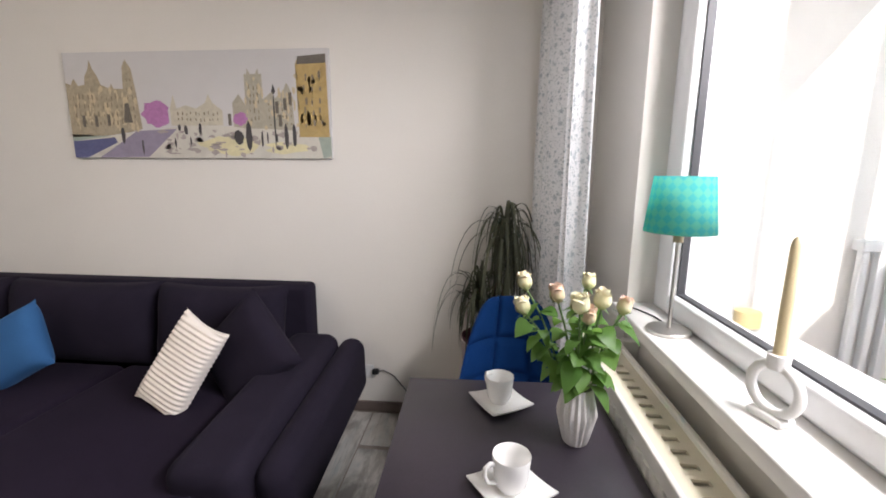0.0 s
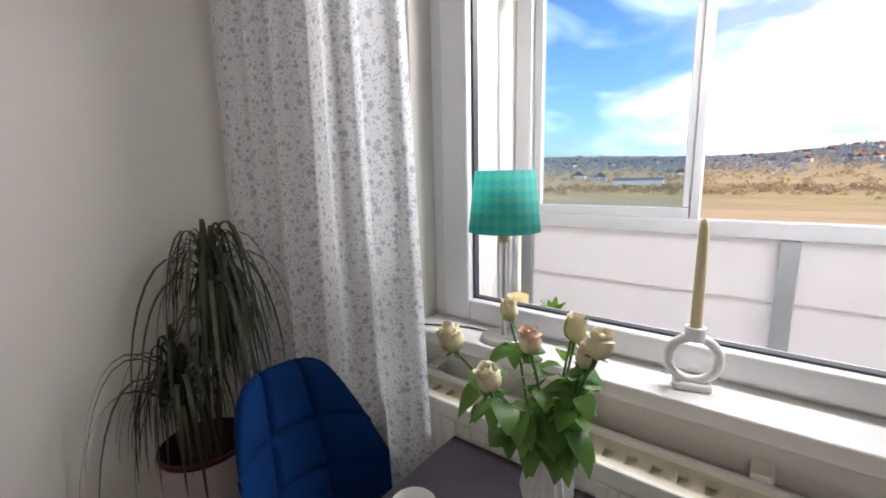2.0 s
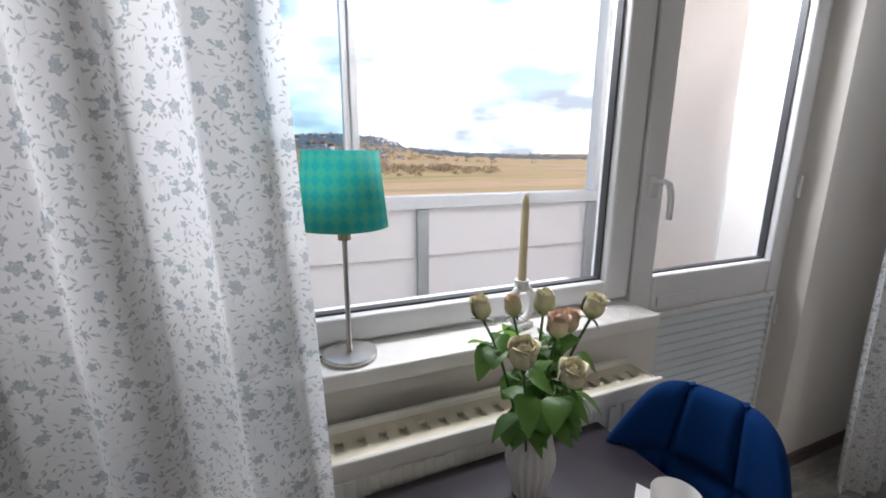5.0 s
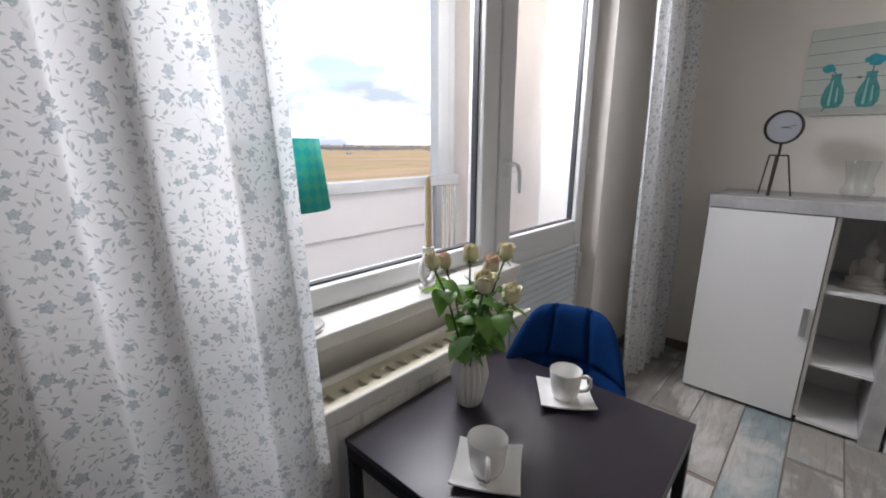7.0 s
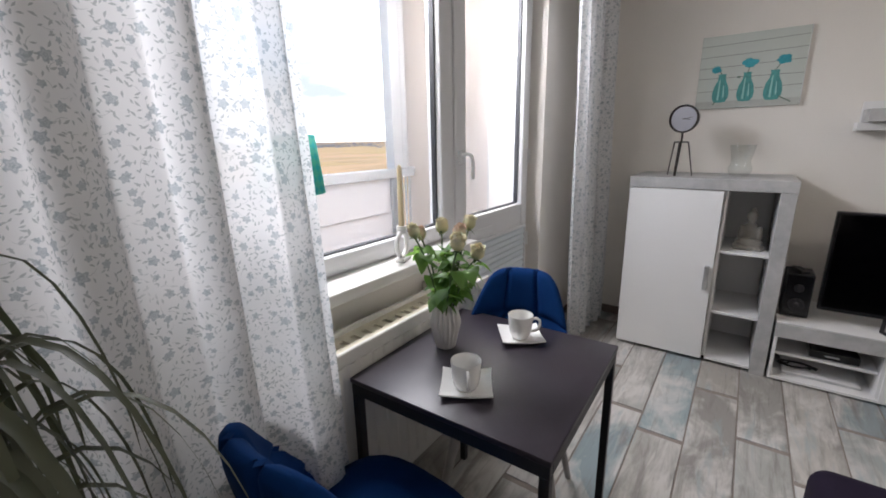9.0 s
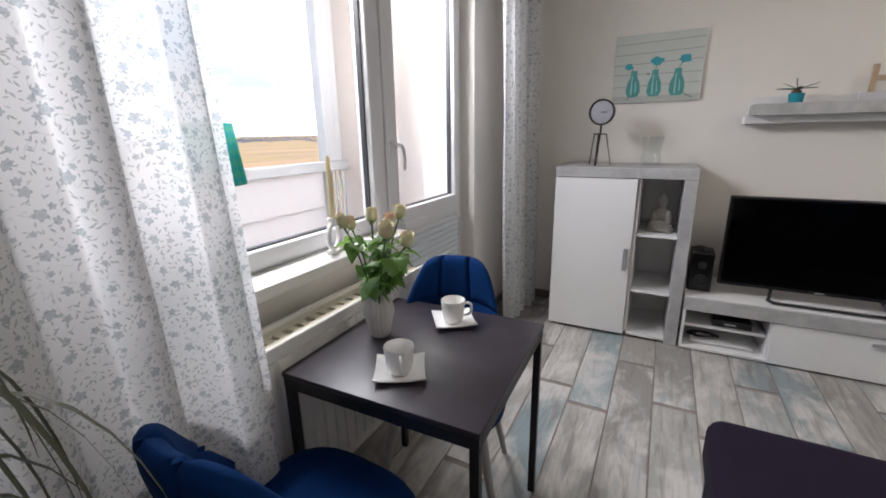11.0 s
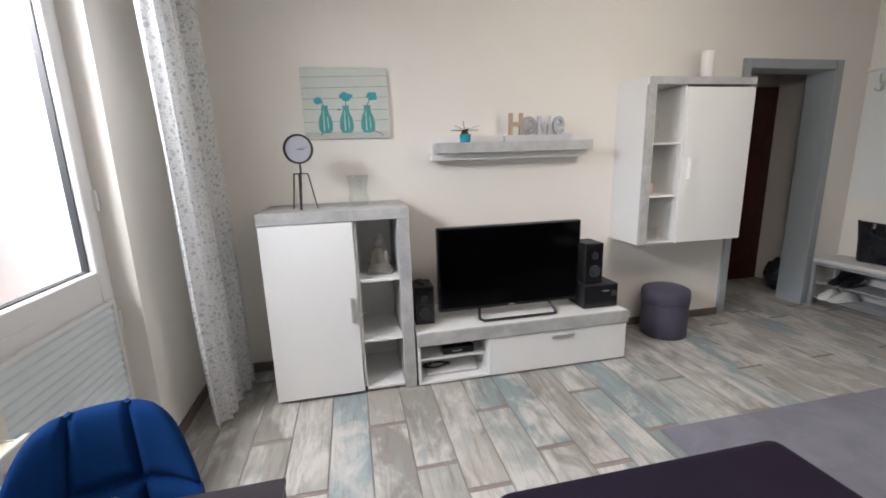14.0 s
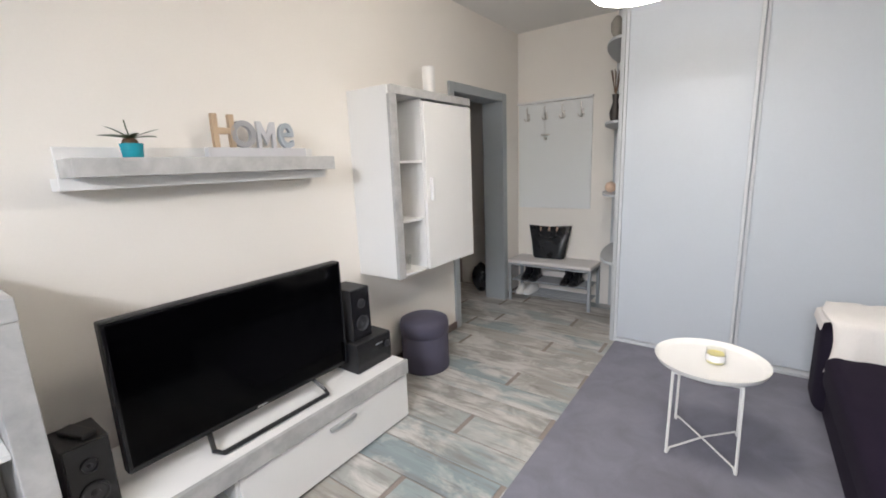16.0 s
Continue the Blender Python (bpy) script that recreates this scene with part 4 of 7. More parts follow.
M_CONE = varied("speaker_cone", (0.035, 0.035, 0.04), 0.35, 0.2, 20, 100, 0.05, 0.0005)
speaker(pose(-1.482, 0.29, 0.361), 0.125, 0.17, 0.255, "small black loudspeaker standing beside the cabinet", ((0.075, 0.04), (0.175, 0.024)), M_BLACKMATT)
sub = thing("subwoofer", "low black subwoofer box on the television stand", "loudspeaker", pose(-2.715, 0.30, 0.361))
part("box", B((-0.130, 0.130, -0.13, 0.125, 0, 0.165), bevel=0.004), M_BLACKMATT, sub)
part("front", B((-0.126, 0.126, 0.1255, 0.131, 0.004, 0.161), bevel=0.002), M_BLACKGLOSS, sub)
part("strip", B((-0.06, -0.01, 0.1315, 0.133, 0.118, 0.124)), M_ALU, sub)
bm = bmesh.new()
lathe(bm, [(0.020, 0), (0.020, 0.012), (0.015, 0.014)], 20)
part("knob", bm, M_CONE, sub, "", 40, pose(-0.095, 0.1315, 0.10, -90, 0, 0))
speaker(pose(-2.680, 0.29, 0.527), 0.135, 0.18, 0.285, "small black loudspeaker standing on the subwoofer", ((0.09, 0.043), (0.20, 0.026)), M_BLACKMATT)
solid("remote_control", B((-0.022, 0.022, -0.06, 0.06, 0, 0.018), bevel=0.004), M_BLACKMATT, "black remote control lying on the loudspeaker", "remote", pose(-1.482, 0.30, 0.617, 0, 0, 20))

# set-top box, cable and laptop in the stand
box_ = thing("set_top_box", "flat black set-top box on the stand's inner shelf", "electronics", pose(-1.68, 0.372, 0.1665))
part("case", B((-0.105, 0.105, -0.08, 0.08, 0.0, 0.045), bevel=0.004), M_BLACKGLOSS, box_)
part("label", B((-0.02, 0.04, 0.0805, 0.082, 0.018, 0.026)), M_ALU, box_)
lap = thing("laptop", "closed silver-white laptop lying on the bottom of the stand", "laptop", pose(-1.64, 0.33, 0.0275))
part("base", B((-0.17, 0.17, -0.12, 0.12, 0.0, 0.012), bevel=0.004), M_ALU, lap)
part("lid", B((-0.17, 0.17, -0.12, 0.12, 0.0125, 0.020), bevel=0.003), M_LACQ, lap)
bm = bmesh.new()
lathe(bm, [(0.02, 0), (0.02, 0.0012)], 24)
part("emblem", bm, M_STEEL, lap, "round grey emblem", 30, pose(0, 0.0, 0.0203))
bm = bmesh.new()
rnd = random.Random(2)
tube(bm, [(0.075 * math.cos(a) * (1 + 0.25 * math.sin(2.3 * a)), 0.035 * math.sin(a * 1.02) + rnd.uniform(-0.006, 0.006), 0.008 + 0.004 * (a % 3)) for a in [0.3 * i for i in range(64)]], 0.005, 6)
solid("cable", bm, M_BLACKMATT, "coiled black cable on the laptop in the stand", "cable", pose(-1.545, 0.36, 0.0455), 40)

# wall shelf
sh = thing("wall_shelf", "long wall shelf with a concrete-look front and white back board", "shelf", pose(-2.19, 0.0, 1.412))
wpart("back_board", B((-2.74, -1.633, 0.001, 0.018, 1.400, 1.558), bevel=0.001), M_WHITE, sh)
wpart("lower_board", B((-2.74, -1.610, 0.0185, 0.120, 1.402, 1.445), bevel=0.001), M_WHITE, sh)
wpart("front_bar", B((-2.745, -1.638, 0.0185, 0.198, 1.4455, 1.512), bevel=0.002), M_CONC, sh, "concrete-look box shelf")

# wall cabinet
wc = thing("wall_cabinet", "white hanging wall cabinet with concrete-look frame and open niche", "cabinet", pose(-3.475, 0.0, 0.760))
wpart("side_panel", B((-3.0624, -3.0469, 0.0010, 0.3261, 0.7600, 1.9010), bevel=0.001), M_WHITE, wc)
wpart("side_panel", B((-3.9040, -3.8886, 0.0010, 0.3261, 0.7600, 1.8522), bevel=0.001), M_WHITE, wc)
wpart("divider", B((-3.3633, -3.3478, 0.0010, 0.3261, 0.7756, 1.8522), bevel=0.001), M_WHITE, wc)
wpart("bottom_panel", B((-3.8876, -3.0634, 0.0010, 0.3261, 0.7600, 0.7746), bevel=0.001), M_WHITE, wc)
wpart("back_panel", B((-3.8876, -3.3642, 0.0010, 0.0100, 0.7756, 1.8522), bevel=0.001), M_WHITE, wc)
wpart("back_panel", B((-3.3468, -3.0634, 0.0010, 0.0100, 0.7756, 1.8522), bevel=0.001), M_WHITE, wc)
wpart("top_rail", B((-3.9050, -3.0629, 0.0010, 0.3489, 1.8532, 1.9020), bevel=0.002), M_CONC, wc, "concrete-look top")
wpart("side_post", B((-3.1050, -3.0450, 0.3272, 0.3500, 0.7600, 1.8522), bevel=0.002), M_CONC, wc, "concrete-look narrow post")
for z in (1.110, 1.476):
    wpart("shelf", B((-3.346, -3.0640, 0.0105, 0.322, z - 0.014, z), bevel=0.001), M_WHITE, wc)
d = wpart("door", B((-3.9031, -3.3546, 0.3272, 0.3477, 0.7620, 1.8376), bevel=0.002), M_WHITE, wc, "plain white door")
wpart("handle", B((-3.4145, -3.3904, 0.3483, 0.3717, 1.2178, 1.3642), bevel=0.004), M_LACQ, d, "flat light handle")

# wardrobe
wr = thing("sliding_wardrobe", "tall grey fitted wardrobe with two plain sliding doors", "wardrobe", pose(-4.8, 2.4, 0))
wpart("side_panel", B((-5.41, -4.535, 1.232, 1.250, 0.0, CEIL - 0.004), bevel=0.001), M_GREYLAM, wr)
wpart("sliding_door", B((-4.575, -4.560, 1.252, 2.035, 0.035, CEIL - 0.05), bevel=0.001), M_WARDROBE, wr, "plain pale grey sliding door")
wpart("sliding_door", B((-4.605, -4.590, 2.005, 2.80, 0.035, CEIL - 0.05), bevel=0.001), M_WARDROBE, wr, "plain pale grey sliding door")
wpart("sliding_door", B((-4.575, -4.560, 2.77, 3.56, 0.035, CEIL - 0.05), bevel=0.001), M_WARDROBE, wr, "plain pale grey sliding door")
M_ALUW = varied("pale_anodised_profile", (0.58, 0.60, 0.63), 0.45, 0.03, 4, 80, 0.03, 0.0005, metal=0.0)
for y, x in ((1.2515, -4.550), (2.012, -4.550), (2.038, -4.583), (2.772, -4.550)):
    wpart("profile", B((x - 0.008, x + 0.010, y, y + 0.022, 0.030, CEIL - 0.05), bevel=0.003), M_ALUW, wr, "pale aluminium grip profile")
wpart("floor_track", B((-4.62, -4.535, 1.252, 3.585, 0.0, 0.028), bevel=0.003), M_ALUW, wr)
wpart("top_track", B((-4.62, -4.535, 1.252, 3.585, CEIL - 0.048, CEIL - 0.004), bevel=0.003), M_ALUW, wr)
wpart("back", B((-5.40, -5.38, 1.252, 3.58, 0.0, CEIL - 0.004)), M_GREYLAM, wr)

# open end shelves of the wardrobe
es = thing("corner_shelf", "grey open shelf unit with curved boards at the wardrobe's end", "shelf", pose(-5.0, 1.15, 0))
wpart("back_board", B((-5.41, -4.545, 1.220, 1.231, 0.0, CEIL - 0.004)), M_GREYLAM, es)
wpart("wall_board", B((-5.412, -5.400, 0.985, 1.219, 0.0, CEIL - 0.004)), M_GREYLAM, es)
for z in (0.62, 1.15, 1.70, 2.28):
    bm = bmesh.new()
    outline = [(-5.399, 1.219), (-5.399, 0.99)] + [(-5.399 + 0.84 * math.sin(a), 0.99 + 0.225 * (1 - math.cos(a))) for a in [math.pi / 2 * i / 10 for i in range(1, 11)]] + [(-4.559, 1.219)]
    prism(bm, outline, 0.018, "z", z)
    wpart("shelf_board", bm, M_GREYLAM, es)
# ---------------------------------------------------------------- hall corner
bench = thing("shoe_bench", "grey metal shoe bench with a pale padded seat", "bench", pose(-5.245, 0.475, 0))
M_BENCH = varied("grey_painted_metal", (0.30, 0.32, 0.34), 0.45, 0.06, 4, 80, 0.05, 0.0008)
M_PAD = velvet("pale_grey_cushion_cloth", (0.56, 0.54, 0.53), 0.2, 0.06)
part("seat", B((-0.165, 0.165, -0.44, 0.43, 0.405, 0.445), bevel=0.016, seg=4), M_PAD, bench, "pale grey padded seat", 50)
part("seat_frame", B((-0.16, 0.16, -0.435, 0.425, 0.385, 0.4045), bevel=0.003), M_BENCH, bench)
for sx in (-1, 1):
    for sy in (-1, 1):
        cx, cy = sx * 0.145, -0.005 + sy * 0.415
        part("leg", B((cx - 0.015, cx + 0.015, cy - 0.015, cy + 0.015, 0, 0.3845), bevel=0.003), M_BENCH, bench)
part("shelf", B((-0.13, 0.13, -0.405, 0.395, 0.215, 0.232), bevel=0.003), M_BENCH, bench)
for i in range(6):
    x = -0.125 + 0.05 * i
    part("slat", B((x - 0.008, x + 0.008, -0.405, 0.395, 0.075, 0.087), bevel=0.003), M_BENCH, bench)

rack = thing("coat_rack", "white wall panel coat rack with four metal hooks", "coat rack", pose(-5.419, 0.42, 0.96))
M_RACK = varied("satin_white_panel", (0.74, 0.755, 0.75), 0.35, 0.02, 2, 60, 0.03, 0.0008)
part("panel", B((0.0, 0.018, -0.40, 0.36, 0.0, 1.055), bevel=0.003), M_RACK, rack)
part("top_board", B((0.0, 0.045, -0.41, 0.365, 1.057, 1.080), bevel=0.003), M_WHITE, rack)
for y in (-0.29, -0.10, 0.08, 0.265):
    bm = bmesh.new()
    bx(bm, 0.0185, 0.026, y - 0.016, y + 0.016, 0.90, 0.965, 0.004)
    tube(bm, [(0.026, y, 0.945), (0.055, y, 0.955), (0.062, y, 0.985), (0.060, y, 1.02)], 0.007, 8)
    tube(bm, [(0.026, y, 0.915), (0.045, y, 0.890), (0.058, y + 0.022, 0.895), (0.060, y + 0.030, 0.915)], 0.006, 8)
    tube(bm, [(0.026, y, 0.915), (0.045, y, 0.890), (0.058, y - 0.022, 0.895), (0.060, y - 0.030, 0.915)], 0.006, 8)
    part("hook", bm, M_STEEL, rack, "", 40)
bm = bmesh.new()
tube(bm, [(0.058, -0.10, 0.89), (0.05, -0.10, 0.82), (0.04, -0.10, 0.76)], 0.0015, 5)
bx(bm, 0.03, 0.045, -0.145, -0.055, 0.735, 0.752, 0.004)
bx(bm, 0.03, 0.045, -0.115, -0.085, 0.690, 0.725, 0.004)
solid("hook_ornament", bm, M_STEEL, "small metal key ornament hanging from a coat hook", "ornament", pose(-5.419, 0.42, 0.96))

# handbag, shoes and boots at the bench
M_LEATHER = varied("black_leather", (0.012, 0.013, 0.016), 0.28, 0.3, 8, 120, 0.2, 0.001)
bag = thing("handbag", "black leather tote bag leaning on the bench seat", "bag", pose(-5.30, 0.40, 0.445, 0, -7, 4))
bm = bmesh.new()
rings = []
for z, w, d, x in ((0.0, 0.155, 0.055, 0.0), (0.02, 0.165, 0.06, 0.0), (0.18, 0.19, 0.045, 0.0), (0.33, 0.225, 0.018, 0.0), (0.335, 0.222, 0.012, 0.0)):
    n = 28
    rings.append([bm.verts.new((x + d * math.sin(a) * (1 + 0.2 * math.sin(3 * a)), w * (abs(math.cos(a)) ** 0.6) * (1 if math.cos(a) > 0 else -1), z + (0.012 * math.cos(2 * a) if z > 0.3 else 0))) for a in [2 * math.pi * i / n for i in range(n)]])
for a, b in zip(rings, rings[1:]):
    for i in range(n):
        bm.faces.new((a[i], a[(i + 1) % n], b[(i + 1) % n], b[i]))
bm.faces.new(rings[0])
bm.faces.new(list(reversed(rings[-1])))
part("body", bm, M_LEATHER, bag, "", 50)
bm = bmesh.new()
tube(bm, [(0.03, -0.10, 0.32), (0.055, -0.09, 0.25), (0.06, 0.0, 0.21), (0.055, 0.09, 0.25), (0.03, 0.10, 0.32)], 0.006, 8)
part("strap", bm, M_LEATHER, bag, "", 50)
M_BRASS = varied("pale_gold_metal", (0.70, 0.48, 0.36), 0.3, 0.05, 8, 80, 0.03, 0.0005, metal=0.8)
for y in (-0.095, 0.0, 0.085):
    part("clasp", B((0.020, 0.030, y - 0.012, y + 0.012, 0.285, 0.325), bevel=0.003), M_BRASS, bag, "pale gold clasp")


def shoe(name, m, mat, label, tall, group):
    ob = thing(name, label, "shoe", m, group)
    bm = bmesh.new()
    secs = [(-0.125, 0.025, 0.035), (-0.11, 0.034, 0.055), (-0.06, 0.036, 0.07 + tall), (0.0, 0.036, 0.075 + tall * 0.6), (0.05, 0.040, 0.055), (0.10, 0.037, 0.045), (0.135, 0.018, 0.028)]
    rr = []
    for x, w, h in secs:
        rr.append([bm.verts.new((x, w * math.cos(a), 0.016 + (h - 0.016) * max(0.0, math.sin(a)) + 0.002 * min(0, math.sin(a)))) for a in [2 * math.pi * i / 14 for i in range(14)]])
    for a, b in zip(rr, rr[1:]):
        for i in range(14):
            bm.faces.new((a[i], a[(i + 1) % 14], b[(i + 1) % 14], b[i]))
    bm.faces.new(rr[0])
    bm.faces.new(list(reversed(rr[-1])))
    part("upper", bm, mat, ob, "", 60)
    bm = bmesh.new()
    prism(bm, [(x, w + 0.004) for x, w, h in secs] + [(x, -w - 0.004) for x, w, h in reversed(secs)], 0.016, "z", 0.0)
    part("sole", bm, M_LACQ if tall < 0.02 and mat is not M_LEATHER else M_BLACKMATT, ob)
    if tall > 0.05:
        bm = bmesh.new()
        lathe(bm, [(0.040, 0.05), (0.043, 0.10), (0.046, 0.13), (0.043, 0.131), (0.036, 0.10)], 16, (-0.055, 0, 0), cap=False)
        part("shaft", bm, mat, ob, "", 60)
    elif mat is not M_LEATHER:
        bm = bmesh.new()
        for i in range(4):
            x = 0.0 + 0.018 * i
            tube(bm, [(x, -0.022, 0.072 - 0.006 * i), (x, 0, 0.082 - 0.007 * i), (x, 0.022, 0.072 - 0.006 * i)], 0.003, 5)
        part("laces", bm, M_LACQ, ob)
    return ob


M_SNEAKER = varied("white_leather", (0.76, 0.75, 0.73), 0.45, 0.04, 10, 100, 0.1, 0.0006)
shoe("sneaker", pose(-5.19, 0.15, 0.0875, 0, 0, 8), M_SNEAKER, "white leather sneaker on the bench's lower rack", 0.01, "white sneakers")
shoe("sneaker", pose(-5.20, 0.25, 0.0875, 0, 0, -4), M_SNEAKER, "white leather sneaker on the bench's lower rack", 0.01, "white sneakers")
for y in (0.20, 0.29, 0.63, 0.72):
    shoe("ankle_boot", pose(-5.22, y, 0.2325, 0, 0, random.uniform(-6, 6)), M_LEATHER, "shiny black ankle boot on the bench's middle shelf", 0.06, "black boots on the bench")

# beyond the doorway
M_BROWNDOOR = varied("dark_red_brown_wood", (0.055, 0.014, 0.010), 0.35, 0.3, 4, 40, 0.15, 0.001)
hd = thing("hall_door", "dark red-brown wooden door standing in the hall", "door", pose(-4.99, -0.79, 0.0))
part("leaf", B((-0.43, 0.40, -0.025, 0.02, 0.006, 2.02), bevel=0.003), M_BROWNDOOR, hd)
part("panel_trim", B((-0.34, -0.32, 0.0205, 0.028, 0.2, 1.85), (0.30, 0.32, 0.0205, 0.028, 0.2, 1.85), (-0.32, 0.30, 0.0205, 0.028, 1.83, 1.85), (-0.32, 0.30, 0.0205, 0.028, 0.2, 0.22), bevel=0.002), M_BROWNDOOR, hd)
bm = bmesh.new()
bx(bm, -0.012, 0.0, -0.012, 0.012, -0.075, 0.075, 0.004)
solid("wall_handset", bm, M_BLACKMATT, "slim black bar fixed to the hall wall", "fixture", pose(-5.447, -0.32, 1.39))
bm = bmesh.new()
bmesh.ops.create_icosphere(bm, subdivisions=3, radius=1.0)
for v in bm.verts:
    k = 1 + 0.12 * noise.noise(v.co * 2.3)
    v.co = Vector((v.co.x * 0.09 * k, v.co.y * 0.11 * k, (v.co.z + 1) * 0.165 * k * (1 - 0.0 * v.co.z)))
solid("backpack", bm, M_LEATHER, "black bag standing on the hall floor beside the doorway", "bag", pose(-5.20, -0.36, 0.0), 60)

# ---------------------------------------------------------------- stool, tray table, pendant
bm = bmesh.new()
stool = thing("round_stool", "round grey velvet storage stool standing against the wall", "stool", pose(-3.42, 0.215, 0) @ Matrix.Diagonal((1.06, 1.06, 1.0, 1.0)))
lathe(bm, [(0.150, 0.0), (0.158, 0.006), (0.160, 0.02), (0.160, 0.255), (0.157, 0.262)], 40)
part("body", bm, M_STOOL, stool, "", 50)
bm = bmesh.new()
lathe(bm, [(0.157, 0.2625), (0.164, 0.270), (0.165, 0.34), (0.158, 0.368), (0.13, 0.383), (0.06, 0.388), (0.001, 0.389)], 40)
part("lid", bm, M_STOOL, stool, "padded round lid", 50)

M_TRAYW = varied("white_powder_coat", (0.80, 0.79, 0.77), 0.4, 0.02, 5, 100, 0.05, 0.0006)
tray = thing("tray_table", "small white round tray table with thin folding legs", "side table", pose(-3.44, 1.95, 0.0125, 0, 0, 0))
bm = bmesh.new()
lathe(bm, [(0.001, 0.447), (0.205, 0.447), (0.222, 0.455), (0.232, 0.472), (0.238, 0.474), (0.236, 0.468), (0.226, 0.450), (0.208, 0.441), (0.001, 0.441)], 56, cap=False)
part("tray", bm, M_TRAYW, tray, "round tray with a raised rim", 50)
for s in (-1, 1):
    bm = bmesh.new()
    tube(bm, [(0.16 * s, -0.135, 0.435), (0.165 * s, -0.14, 0.0), (0.14 * s, -0.12, 0.035), (0.0, 0.0, 0.09), (-0.14 * s, 0.12, 0.035), (-0.165 * s, 0.14, 0.0), (-0.16 * s, 0.135, 0.435)][:1] + [(0.165 * s, -0.14, 0.012)], 0.0065, 8)
    part("leg", bm, M_TRAYW, tray, "", 40)
    bm = bmesh.new()
    tube(bm, [(0.16 * s, 0.135, 0.435), (0.165 * s, 0.14, 0.012)], 0.0065, 8)
    part("leg", bm, M_TRAYW, tray, "", 40)
    bm = bmesh.new()
    tube(bm, [(0.163 * s, -0.138, 0.010), (0.152 * s, -0.128, 0.036), (0.125 * s, -0.105, 0.038), (0.0, 0.0, 0.045 + 0.005 * s), (-0.125 * s, 0.105, 0.038), (-0.152 * s, 0.128, 0.036), (-0.163 * s, 0.138, 0.010)], 0.0048, 8)
    part("brace", bm, M_TRAYW, tray, "crossing thin brace", 40)
    bm = bmesh.new()
    tube(bm, [(0.16 * s, -0.135, 0.433), (0.16 * s, 0.135, 0.433)], 0.0055, 8)
    part("top_bar", bm, M_TRAYW, tray, "", 40)
cj = thing("candle_jar", "yellow candle in a glass jar on the tray", "candle", pose(-3.455, 1.97, 0.4605))
bm = bmesh.new()
lathe(bm, [(0.001, 0.0), (0.036, 0.0), (0.040, 0.004), (0.040, 0.070), (0.038, 0.071), (0.037, 0.006), (0.001, 0.006)], 28, cap=False)
part("jar", bm, M_CLEAR, cj, "clear glass jar", 40)
M_YWAX = varied("yellow_wax", (0.74, 0.66, 0.25), 0.5, 0.05, 10, 80, 0.03, 0.0006)
bm = bmesh.new()
lathe(bm, [(0.0365, 0.0065), (0.0365, 0.050), (0.001, 0.051)], 28)
part("wax", bm, M_YWAX, cj, "pale yellow wax", 40)
bm = bmesh.new()
lathe(bm, [(0.0405, 0.016), (0.0405, 0.048)], 28, cap=False)
part("paper_label", bm, M_LACQ, cj, "white paper label", 40)

M_SHADE = material("lit_white_lampshade", (0.85, 0.84, 0.82), 0.8)
sb = M_SHADE.node_tree.nodes["Principled BSDF"]
sb.inputs["Emission Color"].default_value, sb.inputs["Emission Strength"].default_value = (1.0, 0.905, 0.80, 1), 18.0
pend = thing("pendant_lamp", "round white pendant lampshade glowing under the ceiling", "lamp", pose(-2.96, 1.65, 1.965))
bm = bmesh.new()
lathe(bm, [(0.02, 0.049), (0.11, 0.045), (0.150, 0.054), (0.168, 0.075), (0.168, 0.18), (0.14, 0.205), (0.02, 0.21)], 40)
part("shade", bm, M_SHADE, pend, "", 50)
bm = bmesh.new()
rod(bm, (0, 0, 0.21), (0, 0, 0.735), 0.006)
part("cord", bm, M_LACQ, pend)
bm = bmesh.new()
lathe(bm, [(0.05, 0.73), (0.05, 0.754)], 24)
part("rose", bm, M_LACQ, pend, "", 40)

# ---------------------------------------------------------------- pictures


def flat(bm, outline, y):
    vs = [bm.verts.new((u, y, v)) for u, v in outline]
    bm.faces.new(vs)


def blob(cu, cv, ru, rv, n=14, rough=0.0, rnd=random):
    return [(cu + ru * math.cos(2 * math.pi * i / n) * (1 + rnd.uniform(-rough, rough)), cv + rv * math.sin(2 * math.pi * i / n) * (1 + rnd.uniform(-rough, rough))) for i in range(n)]


def paint(name, colour, amount=0.25, scale=18.0):
    m = material(name, colour, 0.75, spec=0.15)
    v = coords(m)
    a, b = noise_tex(m, scale, v, 5, 0.65, 0.8), noise_tex(m, scale * 5, v, 3)
    c = mix(m, a, [k * (1 - amount) for k in colour], [min(1, k * (1 + amount)) for k in colour])
    into(m, "Base Color", mix(m, mth(m, "MULTIPLY", b, 0.16), c, (0.62, 0.60, 0.55)))
    return bump(m, b, 0.1, 0.001)


# watercolour of a wide street
PW_, PH_ = 1.50, 0.560
pic = thing("canvas_painting", "wide canvas print of an old city square in watercolour", "picture", pose(-2.217, NORTH - 0.001, 1.487, 0, 0, 180))
M_CANVAS = paint("canvas_sky", (0.66, 0.64, 0.64), 0.06, 5)
part("canvas", B((-PW_ / 2, PW_ / 2, 0.0, 0.022, 0.0, PH_), bevel=0.002), M_CANVAS, pic)
rnd = random.Random(11)


def U(f):
    return PW_ / 2 - f * PW_


def layer(name, colour, shapes, depth, amount=0.25, scale=18.0, label=""):
    mat = paint("paint_" + name, colour, amount, scale)
    for s in shapes:
        bm = bmesh.new()
        flat(bm, [(U(a), b * PH_) for a, b in s], 0.0225 + depth * 0.0003)
        ob = new(name, mesh_of(name, bm, mat))
        ob.parent = pic
        if label:
            tagged(ob, label)


